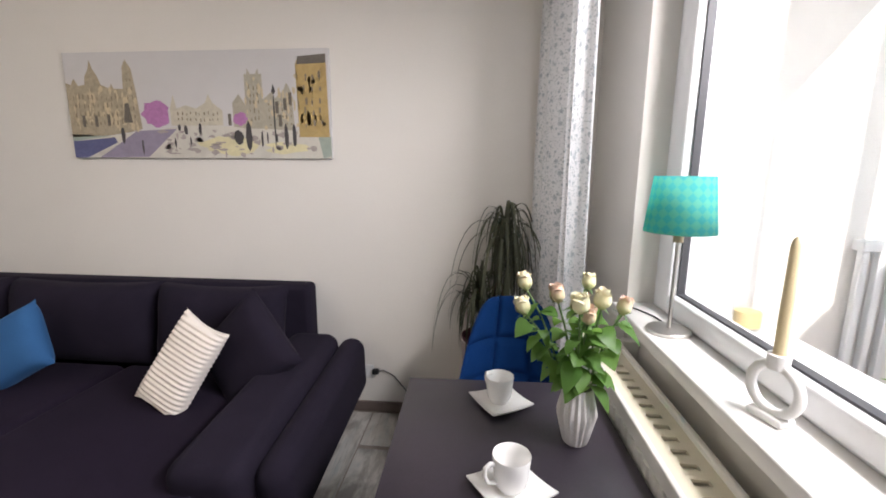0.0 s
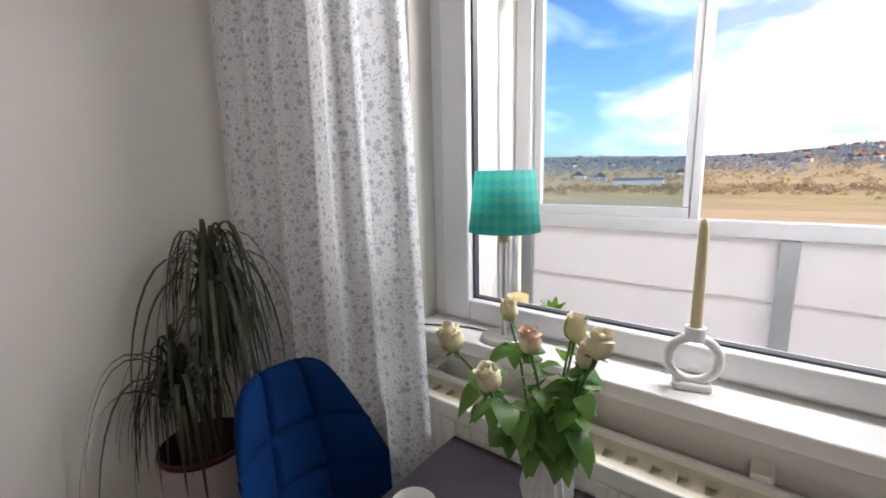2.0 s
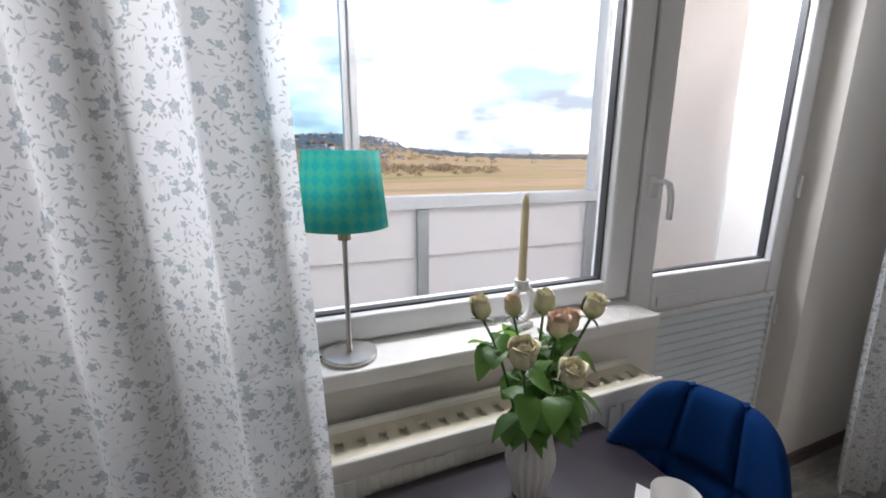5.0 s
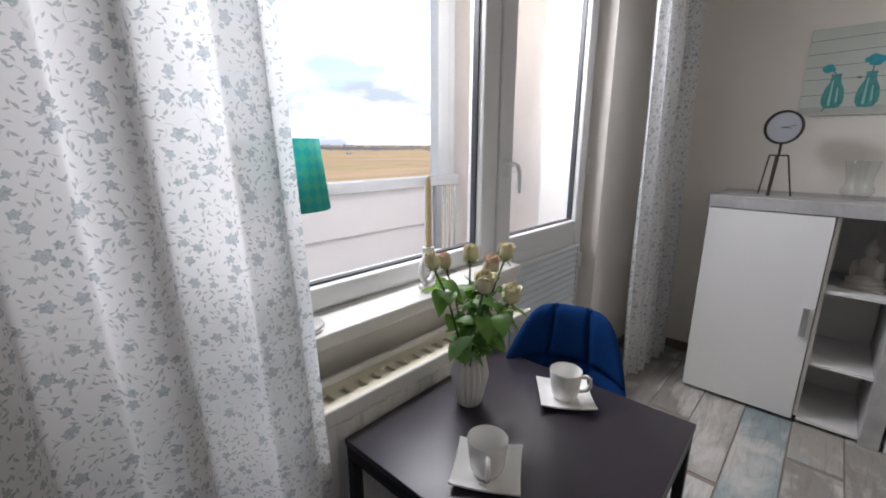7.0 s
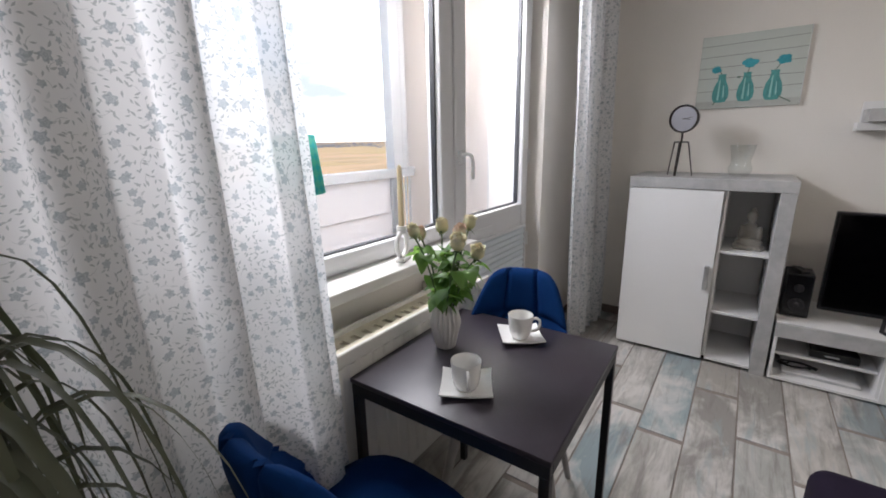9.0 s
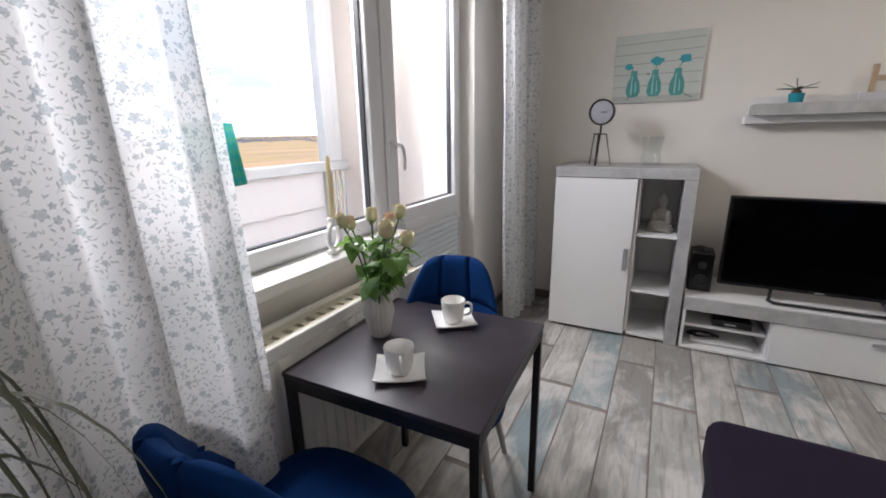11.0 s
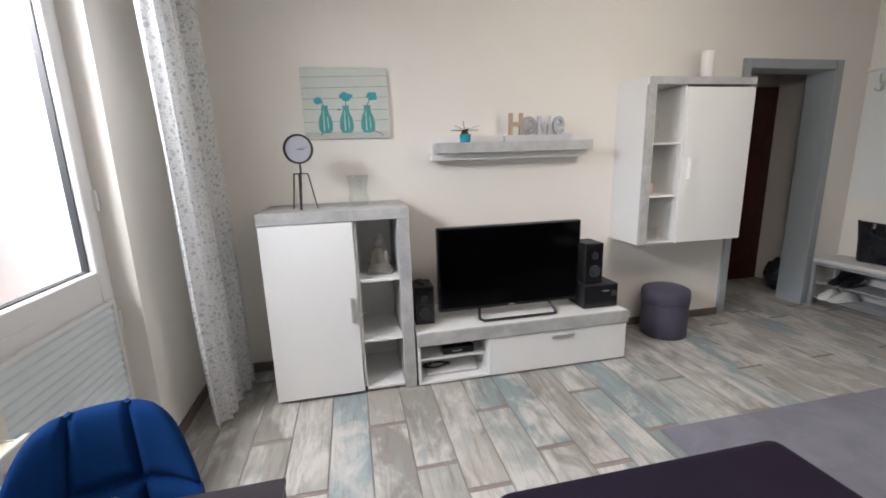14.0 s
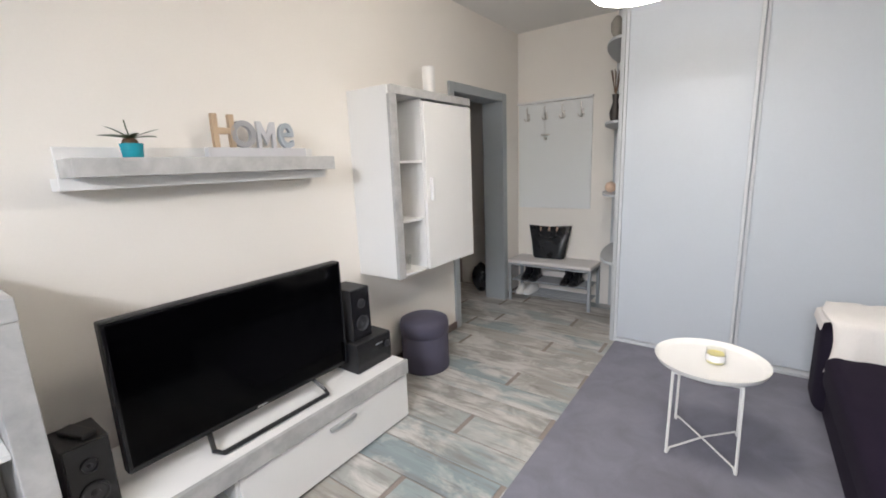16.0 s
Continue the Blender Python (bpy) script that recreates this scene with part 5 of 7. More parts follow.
def tower(a, b, base, top, pin):
    w = b - a
    return [(a, base), (b, base), (b, top), (b - 0.15 * w, top), (b - 0.2 * w, top + pin), (b - 0.35 * w, top), (a + 0.35 * w, top), (a + 0.2 * w, top + pin), (a + 0.15 * w, top), (a, top)]


layer("painted_ground", (0.66, 0.63, 0.56), [[(0.0, 0.0), (1.0, 0.0), (1.0, 0.22), (0.75, 0.30), (0.45, 0.31), (0.25, 0.24), (0.0, 0.17)]], 0, 0.2, 9)
layer("painted_sheen", (0.74, 0.68, 0.42), [blob(0.62, 0.12, 0.11, 0.09, 18, 0.25, rnd), blob(0.83, 0.10, 0.07, 0.06, 14, 0.3, rnd)], 1)
layer("painted_lawn", (0.36, 0.42, 0.36), [[(0.0, 0.16), (0.16, 0.215), (0.0, 0.23)], [(0.95, 0.24), (1.0, 0.20), (1.0, 0.02), (0.97, 0.0)]], 2)
layer("painted_pavement", (0.30, 0.26, 0.36), [[(0.10, 0.0), (0.30, 0.01), (0.42, 0.28), (0.26, 0.26), (0.20, 0.16)]], 2)
layer("painted_kerb", (0.10, 0.11, 0.26), [[(0.0, 0.0), (0.05, 0.0), (0.18, 0.15), (0.17, 0.20), (0.0, 0.16)]], 3)
facade = [(0.0, 0.20), (0.0, 0.72), (0.02, 0.70), (0.035, 0.76), (0.05, 0.69), (0.075, 0.70), (0.08, 0.78), (0.095, 0.84), (0.105, 0.93), (0.115, 0.84), (0.13, 0.78), (0.14, 0.70), (0.175, 0.66), (0.18, 0.71), (0.19, 0.66), (0.225, 0.66), (0.23, 0.86), (0.245, 0.93), (0.265, 0.84), (0.275, 0.62), (0.285, 0.28), (0.24, 0.25), (0.16, 0.22)]
layer("painted_college", (0.43, 0.36, 0.25), [facade], 2, 0.55, 34, "ochre stone building with spires")
layer("painted_distance", (0.60, 0.55, 0.44), [[(0.40, 0.31), (0.40, 0.47), (0.415, 0.60), (0.425, 0.47), (0.46, 0.50), (0.50, 0.47), (0.535, 0.52), (0.55, 0.60), (0.565, 0.52), (0.60, 0.45), (0.60, 0.31)]], 1, 0.3, 22)
layer("painted_tower", (0.46, 0.42, 0.33), [tower(0.69, 0.755, 0.28, 0.78, 0.05), [(0.64, 0.30), (0.64, 0.52), (0.665, 0.60), (0.69, 0.50), (0.69, 0.28)], [(0.755, 0.28), (0.755, 0.55), (0.79, 0.62), (0.80, 0.56), (0.83, 0.62), (0.845, 0.70), (0.86, 0.62), (0.87, 0.26)]], 2, 0.35, 26)
layer("painted_gate", (0.50, 0.35, 0.13), [[(0.885, 0.20), (0.88, 0.86), (0.89, 0.92), (0.99, 0.94), (0.995, 0.20)]], 3, 0.3, 22, "golden stone tower")
layer("painted_shade", (0.14, 0.12, 0.10), [[(0.885, 0.86), (0.89, 0.93), (0.99, 0.95), (0.99, 0.87)], [(0.215, 0.34), (0.225, 0.52), (0.24, 0.53), (0.25, 0.34)]] + [[(a, b), (a + 0.012, b), (a + 0.012, b + 0.11), (a, b + 0.11)] for a, b in ((0.80, 0.42), (0.83, 0.45), (0.10, 0.30), (0.15, 0.31), (0.05, 0.30), (0.85, 0.50), (0.81, 0.30), (0.62, 0.31))], 4, 0.3, 30)
layer("painted_blossom", (0.50, 0.20, 0.46), [blob(0.345, 0.42, 0.055, 0.125, 22, 0.18, rnd), blob(0.665, 0.37, 0.028, 0.06, 16, 0.2, rnd)], 4, 0.35, 34, "purple blossoming tree")
wins = []
for a0, a1, b0, b1, na, nb in ((0.02, 0.22, 0.30, 0.62, 11, 4), (0.70, 0.745, 0.34, 0.70, 3, 5), (0.77, 0.865, 0.30, 0.54, 6, 4), (0.42, 0.59, 0.34, 0.45, 10, 2), (0.90, 0.98, 0.28, 0.80, 3, 5), (0.235, 0.268, 0.36, 0.78, 2, 5)):
    for i in range(na):
        for j in range(nb):
            a, b = a0 + (a1 - a0) * (i + rnd.uniform(0.2, 0.5)) / na, b0 + (b1 - b0) * (j + rnd.uniform(0.1, 0.4)) / nb
            w, h = (a1 - a0) / na * rnd.uniform(0.14, 0.32), (b1 - b0) / nb * rnd.uniform(0.25, 0.55)
            wins.append([(a, b), (a + w, b), (a + w, b + h), (a + w / 2, b + h * 1.2), (a, b + h)])
layer("painted_window", (0.24, 0.19, 0.13), wins, 4, 0.4, 40, "small dark brush mark of a window")
lights = [blob(rnd.uniform(0.02, 0.27), rnd.uniform(0.28, 0.66), rnd.uniform(0.002, 0.010), rnd.uniform(0.015, 0.055), 8, 0.4, rnd) for _ in range(60)] + [blob(rnd.uniform(0.69, 0.98), rnd.uniform(0.28, 0.80), rnd.uniform(0.002, 0.009), rnd.uniform(0.015, 0.05), 8, 0.4, rnd) for _ in range(50)]
layer("painted_light", (0.62, 0.52, 0.34), lights, 3, 0.25, 30, "pale ochre brush mark")
wet = [blob(rnd.uniform(0.36, 0.94), rnd.uniform(0.02, 0.26), rnd.uniform(0.002, 0.022), rnd.uniform(0.004, 0.03), 9, 0.5, rnd) for _ in range(60)]
layer("painted_reflection", (0.42, 0.36, 0.34), wet, 3, 0.3, 30, "grey streak on wet ground")
strokes = []
for a, b, h, w in ((0.205, 0.14, 0.17, 0.008), (0.28, 0.04, 0.14, 0.004), (0.41, 0.10, 0.10, 0.004), (0.43, 0.26, 0.06, 0.006), (0.455, 0.22, 0.10, 0.007), (0.47, 0.12, 0.09, 0.003), (0.51, 0.22, 0.12, 0.006), (0.655, 0.13, 0.14, 0.020), (0.695, 0.06, 0.28, 0.012), (0.745, 0.10, 0.16, 0.004), (0.765, 0.14, 0.12, 0.003), (0.795, 0.10, 0.52, 0.003), (0.80, 0.14, 0.10, 0.004), (0.835, 0.10, 0.22, 0.008), (0.865, 0.10, 0.22, 0.008)):
    strokes.append(blob(a, b + h / 2, w, h / 2, 8, 0.2, rnd))
strokes.append([(0.788, 0.62), (0.795, 0.69), (0.803, 0.62), (0.795, 0.59)])
layer("painted_stroke", (0.05, 0.045, 0.05), strokes, 5, 0.3, 40, "dark upright brush stroke")

# three teal vases
vp = thing("vase_picture", "canvas print of three teal glass vases on pale boards", "picture", pose(-1.082, 0.001, 1.560, 0, 0, 0))
M_BOARDS = paint("pale_board_print", (0.56, 0.60, 0.56), 0.06, 7)
part("canvas", B((-0.268, 0.268, 0.0, 0.020, 0.0, 0.435), bevel=0.002), M_BOARDS, vp)
part("edge", B((-0.272, -0.2685, 0.0, 0.021, 0.0, 0.436)), M_LACQ, vp)


def vlayer(name, colour, shapes, depth, amount=0.2, scale=30, label=""):
    bm = bmesh.new()
    for s in shapes:
        flat(bm, [(0.268 - a * 0.536, b * 0.435) for a, b in s], 0.0205 + depth * 0.0003)
    ob = new(name, mesh_of(name, bm, paint("print_" + name, colour, amount, scale)))
    ob.parent = vp
    if label:
        tagged(ob, label)


for one in [[(0.0, z + 0.02 * t), (1.0, z + 0.03 - 0.02 * t), (1.0, z + 0.037 - 0.02 * t), (0.0, z + 0.007 + 0.02 * t)] for t, z in ((0, 0.86), (0, 0.71), (0, 0.56), (1, 0.40), (0, 0.235))]:
    vlayer("board_line", (0.20, 0.22, 0.21), [one], 0)
vlayer("ledge", (0.46, 0.48, 0.45), [[(0.0, 0.02), (1.0, 0.0), (1.0, 0.10), (0.0, 0.10)]], 0)
vases = []
for c, w in ((0.245, 0.084), (0.49, 0.084), (0.745, 0.087)):
    right = [(0.0, 0.08), (0.65, 0.085), (0.95, 0.14), (1.0, 0.20), (0.85, 0.30), (0.5, 0.38), (0.42, 0.44), (0.5, 0.475)]
    vases.append([(c + w * k, z) for k, z in right] + [(c - w * k, z) for k, z in reversed(right)])
for one in vases:
    vlayer("teal_vase", (0.06, 0.31, 0.30), [one], 1, 0.55, 60, "teal ribbed glass vase")
for one in [[(c - 0.03, 0.12), (c - 0.01, 0.11), (c - 0.012, 0.42), (c - 0.025, 0.38)] for c in (0.245, 0.49, 0.745)] + [[(c + 0.025, 0.14), (c + 0.04, 0.16), (c + 0.03, 0.32), (c + 0.02, 0.32)] for c in (0.245, 0.49, 0.745)]:
    vlayer("teal_vase_light", (0.30, 0.60, 0.56), [one], 2, 0.3)
for c in (0.245, 0.49, 0.745):
    for k in (-0.052, 0.0, 0.052):
        vlayer("teal_vase_rib", (0.03, 0.20, 0.21), [[(c + k, 0.12), (c + k + 0.007, 0.12), (c + 0.55 * k + 0.005, 0.34), (c + 0.55 * k, 0.34)]], 2, 0.4, 60)
for one in (blob(0.18, 0.54, 0.055, 0.05, 14, 0.3, rnd), blob(0.50, 0.60, 0.075, 0.06, 18, 0.3, rnd), blob(0.81, 0.60, 0.07, 0.06, 18, 0.3, rnd)):
    vlayer("blossom", (0.02, 0.34, 0.42), [one], 2, 0.4, 60, "turquoise blossom")
for one in [[(0.235, 0.47), (0.245, 0.47), (0.20, 0.55), (0.19, 0.55)], [(0.485, 0.47), (0.495, 0.47), (0.502, 0.57), (0.494, 0.57)], [(0.735, 0.47), (0.745, 0.47), (0.795, 0.57), (0.785, 0.57)], blob(0.41, 0.42, 0.02, 0.014, 10, 0.2, rnd), [(0.80, 0.12), (0.92, 0.04), (0.925, 0.05), (0.81, 0.13)], [(0.17, 0.05), (0.19, 0.05), (0.21, 0.09), (0.20, 0.09)]]:
    vlayer("stem", (0.10, 0.16, 0.12), [one], 1)

# ---------------------------------------------------------------- on the cabinet
M_BRONZE = varied("dark_bronze_metal", (0.05, 0.042, 0.038), 0.4, 0.2, 12, 100, 0.06, 0.0005, metal=0.5)
ck = thing("table_clock", "round dark metal clock on a thin tripod stand", "clock", pose(-0.795, 0.33, 1.1475, 0, 0, -12))
bm = bmesh.new()
lathe(bm, [(0.070, -0.016), (0.082, -0.014), (0.084, 0.0), (0.083, 0.016), (0.078, 0.020), (0.074, 0.014), (0.074, 0.0)], 40, cap=False)
lathe(bm, [(0.078, -0.013), (0.001, -0.013)], 40, cap=False)
part("case", bm, M_BRONZE, ck, "", 40, pose(0, 0, 0.345, -90, 0, 0))
M_DIAL = varied("dial_paper", (0.28, 0.28, 0.31), 0.4, 0.03, 10, 80, 0.02, 0.0004)
bm = bmesh.new()
lathe(bm, [(0.0735, 0.002), (0.0735, 0.006)], 40)
dial = part("dial", bm, M_DIAL, ck, "plain grey-white dial", 40, pose(0, 0, 0.345, -90, 0, 0))
bm = bmesh.new()
vs = bx(bm, -0.0018, 0.0018, -0.008, 0.036, 0.0075, 0.0085)
bmesh.ops.rotate(bm, cent=(0, 0, 0), matrix=Matrix.Rotation(radians(82), 3, "Z"), verts=vs)
part("hour_hand", bm, M_BRONZE, dial)
bm = bmesh.new()
vs = bx(bm, -0.0012, 0.0012, -0.010, 0.050, 0.0088, 0.0096)
bmesh.ops.rotate(bm, cent=(0, 0, 0), matrix=Matrix.Rotation(radians(100), 3, "Z"), verts=vs)
part("minute_hand", bm, M_BRONZE, dial)
bm = bmesh.new()
rod(bm, (0, 0, 0.205), (0, 0, 0.264), 0.006)
part("neck", bm, M_BRONZE, ck, "", 40)
bm = bmesh.new()
tube(bm, [(-0.040, 0.01, 0.206), (0.0, -0.012, 0.206), (0.040, 0.01, 0.206)], 0.004, 6)
part("crossbar", bm, M_BRONZE, ck, "", 40)
for a, b, r in (((0.0, 0.018, 0.206), (-0.0, 0.055, 0.0), 0.0095), ((-0.040, 0.0, 0.206), (-0.072, -0.03, 0.0), 0.0042), ((0.040, 0.0, 0.206), (0.072, -0.03, 0.0), 0.0042)):
    bm = bmesh.new()
    rod(bm, a, b, r, r * 0.8, 8)
    part("leg", bm, M_BRONZE, ck, "", 40)

gv = thing("glass_vase", "clear glass vase standing empty on the cabinet", "vase", pose(-1.115, 0.28, 1.1475))
bm = bmesh.new()
lathe(bm, [(0.001, 0.0), (0.040, 0.0), (0.046, 0.006), (0.062, 0.035), (0.062, 0.055), (0.050, 0.078), (0.050, 0.095), (0.066, 0.185), (0.0635, 0.185), (0.047, 0.095), (0.047, 0.078), (0.058, 0.055), (0.058, 0.035), (0.042, 0.012), (0.001, 0.010)], 32, cap=False)
part("body", bm, M_CLEAR, gv, "", 60)


def statue():
    bm = bmesh.new()

    def lump(c, r, rot=0.0):
        s = bmesh.ops.create_icosphere(bm, subdivisions=3, radius=1.0)["verts"]
        for v in s:
            v.co = Vector((v.co.x * r[0], v.co.y * r[1], v.co.z * r[2]))
            if rot:
                v.co = Matrix.Rotation(rot, 3, "Z") @ v.co
            v.co += Vector(c)
    lump((0, 0, 0.020), (0.082, 0.055, 0.022))
    lump((0, 0.005, 0.045), (0.072, 0.048, 0.024))
    lump((0, -0.008, 0.10), (0.046, 0.032, 0.062))
    lump((-0.045, 0.006, 0.095), (0.017, 0.020, 0.050))
    lump((0.045, 0.006, 0.095), (0.017, 0.020, 0.050))
    lump((0, 0.035, 0.062), (0.040, 0.016, 0.014))
    lump((0, -0.008, 0.168), (0.018, 0.017, 0.020))
    lump((0, -0.006, 0.200), (0.028, 0.027, 0.034))
    lump((0, -0.010, 0.234), (0.014, 0.014, 0.014))
    bx(bm, -0.075, 0.075, -0.048, 0.048, 0.0, 0.012, 0.004)
    return bm


M_STONE = varied("pale_cast_stone", (0.28, 0.26, 0.23), 0.8, 0.15, 14, 150, 0.4, 0.002)
stat = solid("seated_statue", statue(), M_STONE, "pale stone seated statue on the cabinet's open shelf", "statue", pose(-1.215, 0.34, 0.7255, 0, 0, -8), 60)
rm = stat.modifiers.new("one_body", "REMESH")
rm.mode, rm.voxel_size, rm.use_smooth_shade = "VOXEL", 0.004, True
sm = stat.modifiers.new("soft", "SMOOTH")
sm.factor, sm.iterations = 0.5, 4

# ---------------------------------------------------------------- on the wall shelf
orch = thing("orchid", "small orchid with thick leaves in a turquoise pot", "plant", pose(-1.843, 0.12, 1.5125) @ Matrix.Scale(0.84, 4))
bm = bmesh.new()
lathe(bm, [(0.001, 0.0), (0.036, 0.0), (0.040, 0.004), (0.046, 0.062), (0.044, 0.064), (0.041, 0.055), (0.001, 0.054)], 28, cap=False)
part("pot", bm, M_TURQ, orch, "glossy turquoise pot", 40)
M_ORLEAF = varied("orchid_leaf", (0.045, 0.075, 0.022), 0.4, 0.3, 12, 80, 0.05, 0.001)
M_BARK = varied("bark_chips", (0.10, 0.06, 0.035), 0.9, 0.4, 40, 160, 0.5, 0.004)


def blade(bm, root, yaw, length, width, rise, droop, n=8, fold=0.15):
    root = Vector(root)
    d = Vector((math.cos(yaw), math.sin(yaw), 0))
    s = Vector((-math.sin(yaw), math.cos(yaw), 0))
    rows = []
    for i in range(n + 1):
        k = i / n
        p = root + d * (length * k) + Vector((0, 0, rise * k - droop * k * k))
        w = width * (math.sin(math.pi * min(1, 0.12 + 0.88 * k)) ** 0.7) * (1 if k < 1 else 0.05)
        rows.append((bm.verts.new(p - s * w + Vector((0, 0, fold * w))), bm.verts.new(p - Vector((0, 0, fold * w * 0.4))), bm.verts.new(p + s * w + Vector((0, 0, fold * w)))))
    for a, b in zip(rows, rows[1:]):
        bm.faces.new((a[0], a[1], b[1], b[0]))
        bm.faces.new((a[1], a[2], b[2], b[1]))


bm = bmesh.new()
bmesh.ops.create_icosphere(bm, subdivisions=2, radius=0.032)
bmesh.ops.scale(bm, vec=(1, 1, 0.8), verts=bm.verts)
bmesh.ops.translate(bm, vec=(0.004, 0, 0.068), verts=bm.verts)
part("bark", bm, M_BARK, orch, "", 60)
for yaw, ln, w, rise, droop in ((0.25, 0.140, 0.034, 0.02, 0.012), (0.7, 0.09, 0.024, 0.035, 0.03), (3.3, 0.120, 0.030, 0.03, 0.02), (2.8, 0.12, 0.015, 0.055, 0.01), (1.7, 0.08, 0.014, 0.04, 0.02), (5.2, 0.07, 0.016, 0.03, 0.02), (0.1, 0.10, 0.012, 0.07, 0.02)):
    bm = bmesh.new()
    blade(bm, (0, 0, 0.085), yaw, ln, w, rise, droop)
    part("leaf", bm, M_ORLEAF, orch, "", 60)
bm = bmesh.new()
tube(bm, [(0, 0, 0.08), (0.01, 0.0, 0.13), (0.014, 0, 0.165)], 0.003, 6)
part("stalk", bm, M_ORLEAF, orch, "", 60)

M_TAN = varied("pale_tan_wood", (0.48, 0.35, 0.23), 0.6, 0.12, 8, 80, 0.08, 0.0008)
M_GREYL = varied("grey_painted_letter", (0.33, 0.33, 0.34), 0.6, 0.08, 8, 80, 0.08, 0.0008)
M_BLUEL = varied("grey_blue_letter", (0.36, 0.40, 0.44), 0.6, 0.08, 8, 80, 0.08, 0.0008)
M_WHITEL = varied("white_painted_letter", (0.52, 0.52, 0.54), 0.6, 0.04, 8, 80, 0.08, 0.0008)
sign = thing("word_sign", "wooden letters HOME in tan, grey, white and blue", "sign", pose(-2.375, 0.10, 1.5125, 0, 0, 0))
for ch, x, size, mat in (("H", 0.165, 0.20, M_TAN), ("O", 0.075, 0.150, M_GREYL), ("e", -0.150, 0.19, M_BLUEL)):
    cu = bpy.data.curves.new("letter", "FONT")
    cu.body, cu.size, cu.extrude, cu.align_x, cu.offset = ch, size, 0.012, "CENTER", 0.002 if ch == "e" else 0.005
    tmp = bpy.data.objects.new("letter", cu)
    me = bpy.data.meshes.new_from_object(tmp)
    bpy.data.objects.remove(tmp)
    zs = [v.co.y for v in me.vertices]
    lo, hi = min(zs), max(zs)
    want = 0.145 if ch == "H" else 0.122
    for v in me.vertices:
        v.co.y = (v.co.y - lo) * want / (hi - lo)
        v.co.x *= 0.78 if ch == "H" else 1.0
    me.materials.clear()
    me.materials.append(mat)
    ob = new("letter", me)
    ob.parent = sign
    ob.matrix_basis = pose(x, 0.0, 0.044, 90, 0, 180)
bm = bmesh.new()
prism(bm, [(-0.058, 0.0), (-0.036, 0.0), (-0.036, 0.092), (0.0, 0.018), (0.036, 0.092), (0.036, 0.0), (0.058, 0.0), (0.058, 0.15), (0.034, 0.15), (0.0, 0.078), (-0.034, 0.15), (-0.058, 0.15)], 0.022, "y", -0.011)
part("letter", bm, M_WHITEL, sign, "", None, pose(-0.042, 0.0, 0.044) @ Matrix.Scale(0.82, 4))
part("base_strip", B((-0.25, 0.25, -0.02, 0.02, 0.0, 0.0435), bevel=0.002), M_WHITEL, sign)

# ---------------------------------------------------------------- on and in the wall cabinet
bm = bmesh.new()
lathe(bm, [(0.001, 0.0), (0.040, 0.0), (0.043, 0.004), (0.043, 0.19), (0.039, 0.196), (0.001, 0.196)], 32, cap=False)
solid("pillar_candle", bm, M_CERMATT, "thick white pillar candle on top of the wall cabinet", "candle", pose(-3.62, 0.20, 1.9026), 50)


def goblet(m, label):
    ob = thing("wine_glass", label, "glass", m, "glasses in the wall cabinet")
    bm = bmesh.new()
    lathe(bm, [(0.001, 0.0), (0.032, 0.001), (0.030, 0.004), (0.005, 0.010), (0.004, 0.070), (0.008, 0.078), (0.034, 0.105), (0.036, 0.135), (0.028, 0.170), (0.0265, 0.170), (0.034, 0.135), (0.032, 0.107), (0.001, 0.082)], 24, cap=False)
    part("body", bm, M_CLEAR, ob, "", 60)


goblet(pose(-3.165, 0.22, 1.4765), "clear wine glass on the niche's upper shelf")
goblet(pose(-3.25, 0.15, 1.4765), "clear wine glass on the niche's upper shelf")
M_SALMON = varied("salt_stone", (0.62, 0.45, 0.34), 0.6, 0.2, 20, 120, 0.3, 0.002)
for x, y, r, h in ((-3.20, 0.20, 0.030, 0.065), (-3.25, 0.15, 0.034, 0.080)):
    bm = bmesh.new()
    lathe(bm, [(0.001, 0), (r, 0.0), (r * 1.04, 0.006), (r, h), (r * 0.86, h + 0.002), (r * 0.84, h * 0.5), (0.001, h * 0.5)], 24, cap=False)
    solid("tealight_holder", bm, M_SALMON, "small salmon stone tealight holder on the niche shelf", "candle holder", pose(x + 0.025, y + 0.02, 1.1105), 50, "tealight holders")
for x, y in ((-3.18, 0.20), (-3.26, 0.22), (-3.22, 0.13)):
    bm = bmesh.new()
    lathe(bm, [(0.001, 0.0), (0.026, 0.0), (0.030, 0.004), (0.036, 0.095), (0.0345, 0.095), (0.028, 0.010), (0.001, 0.010)], 24, cap=False)
    solid("drinking_glass", bm, M_CLEAR, "small clear drinking glass in the cabinet niche", "glass", pose(x + 0.025, y + 0.02, 0.7755), 60, "glasses in the wall cabinet")

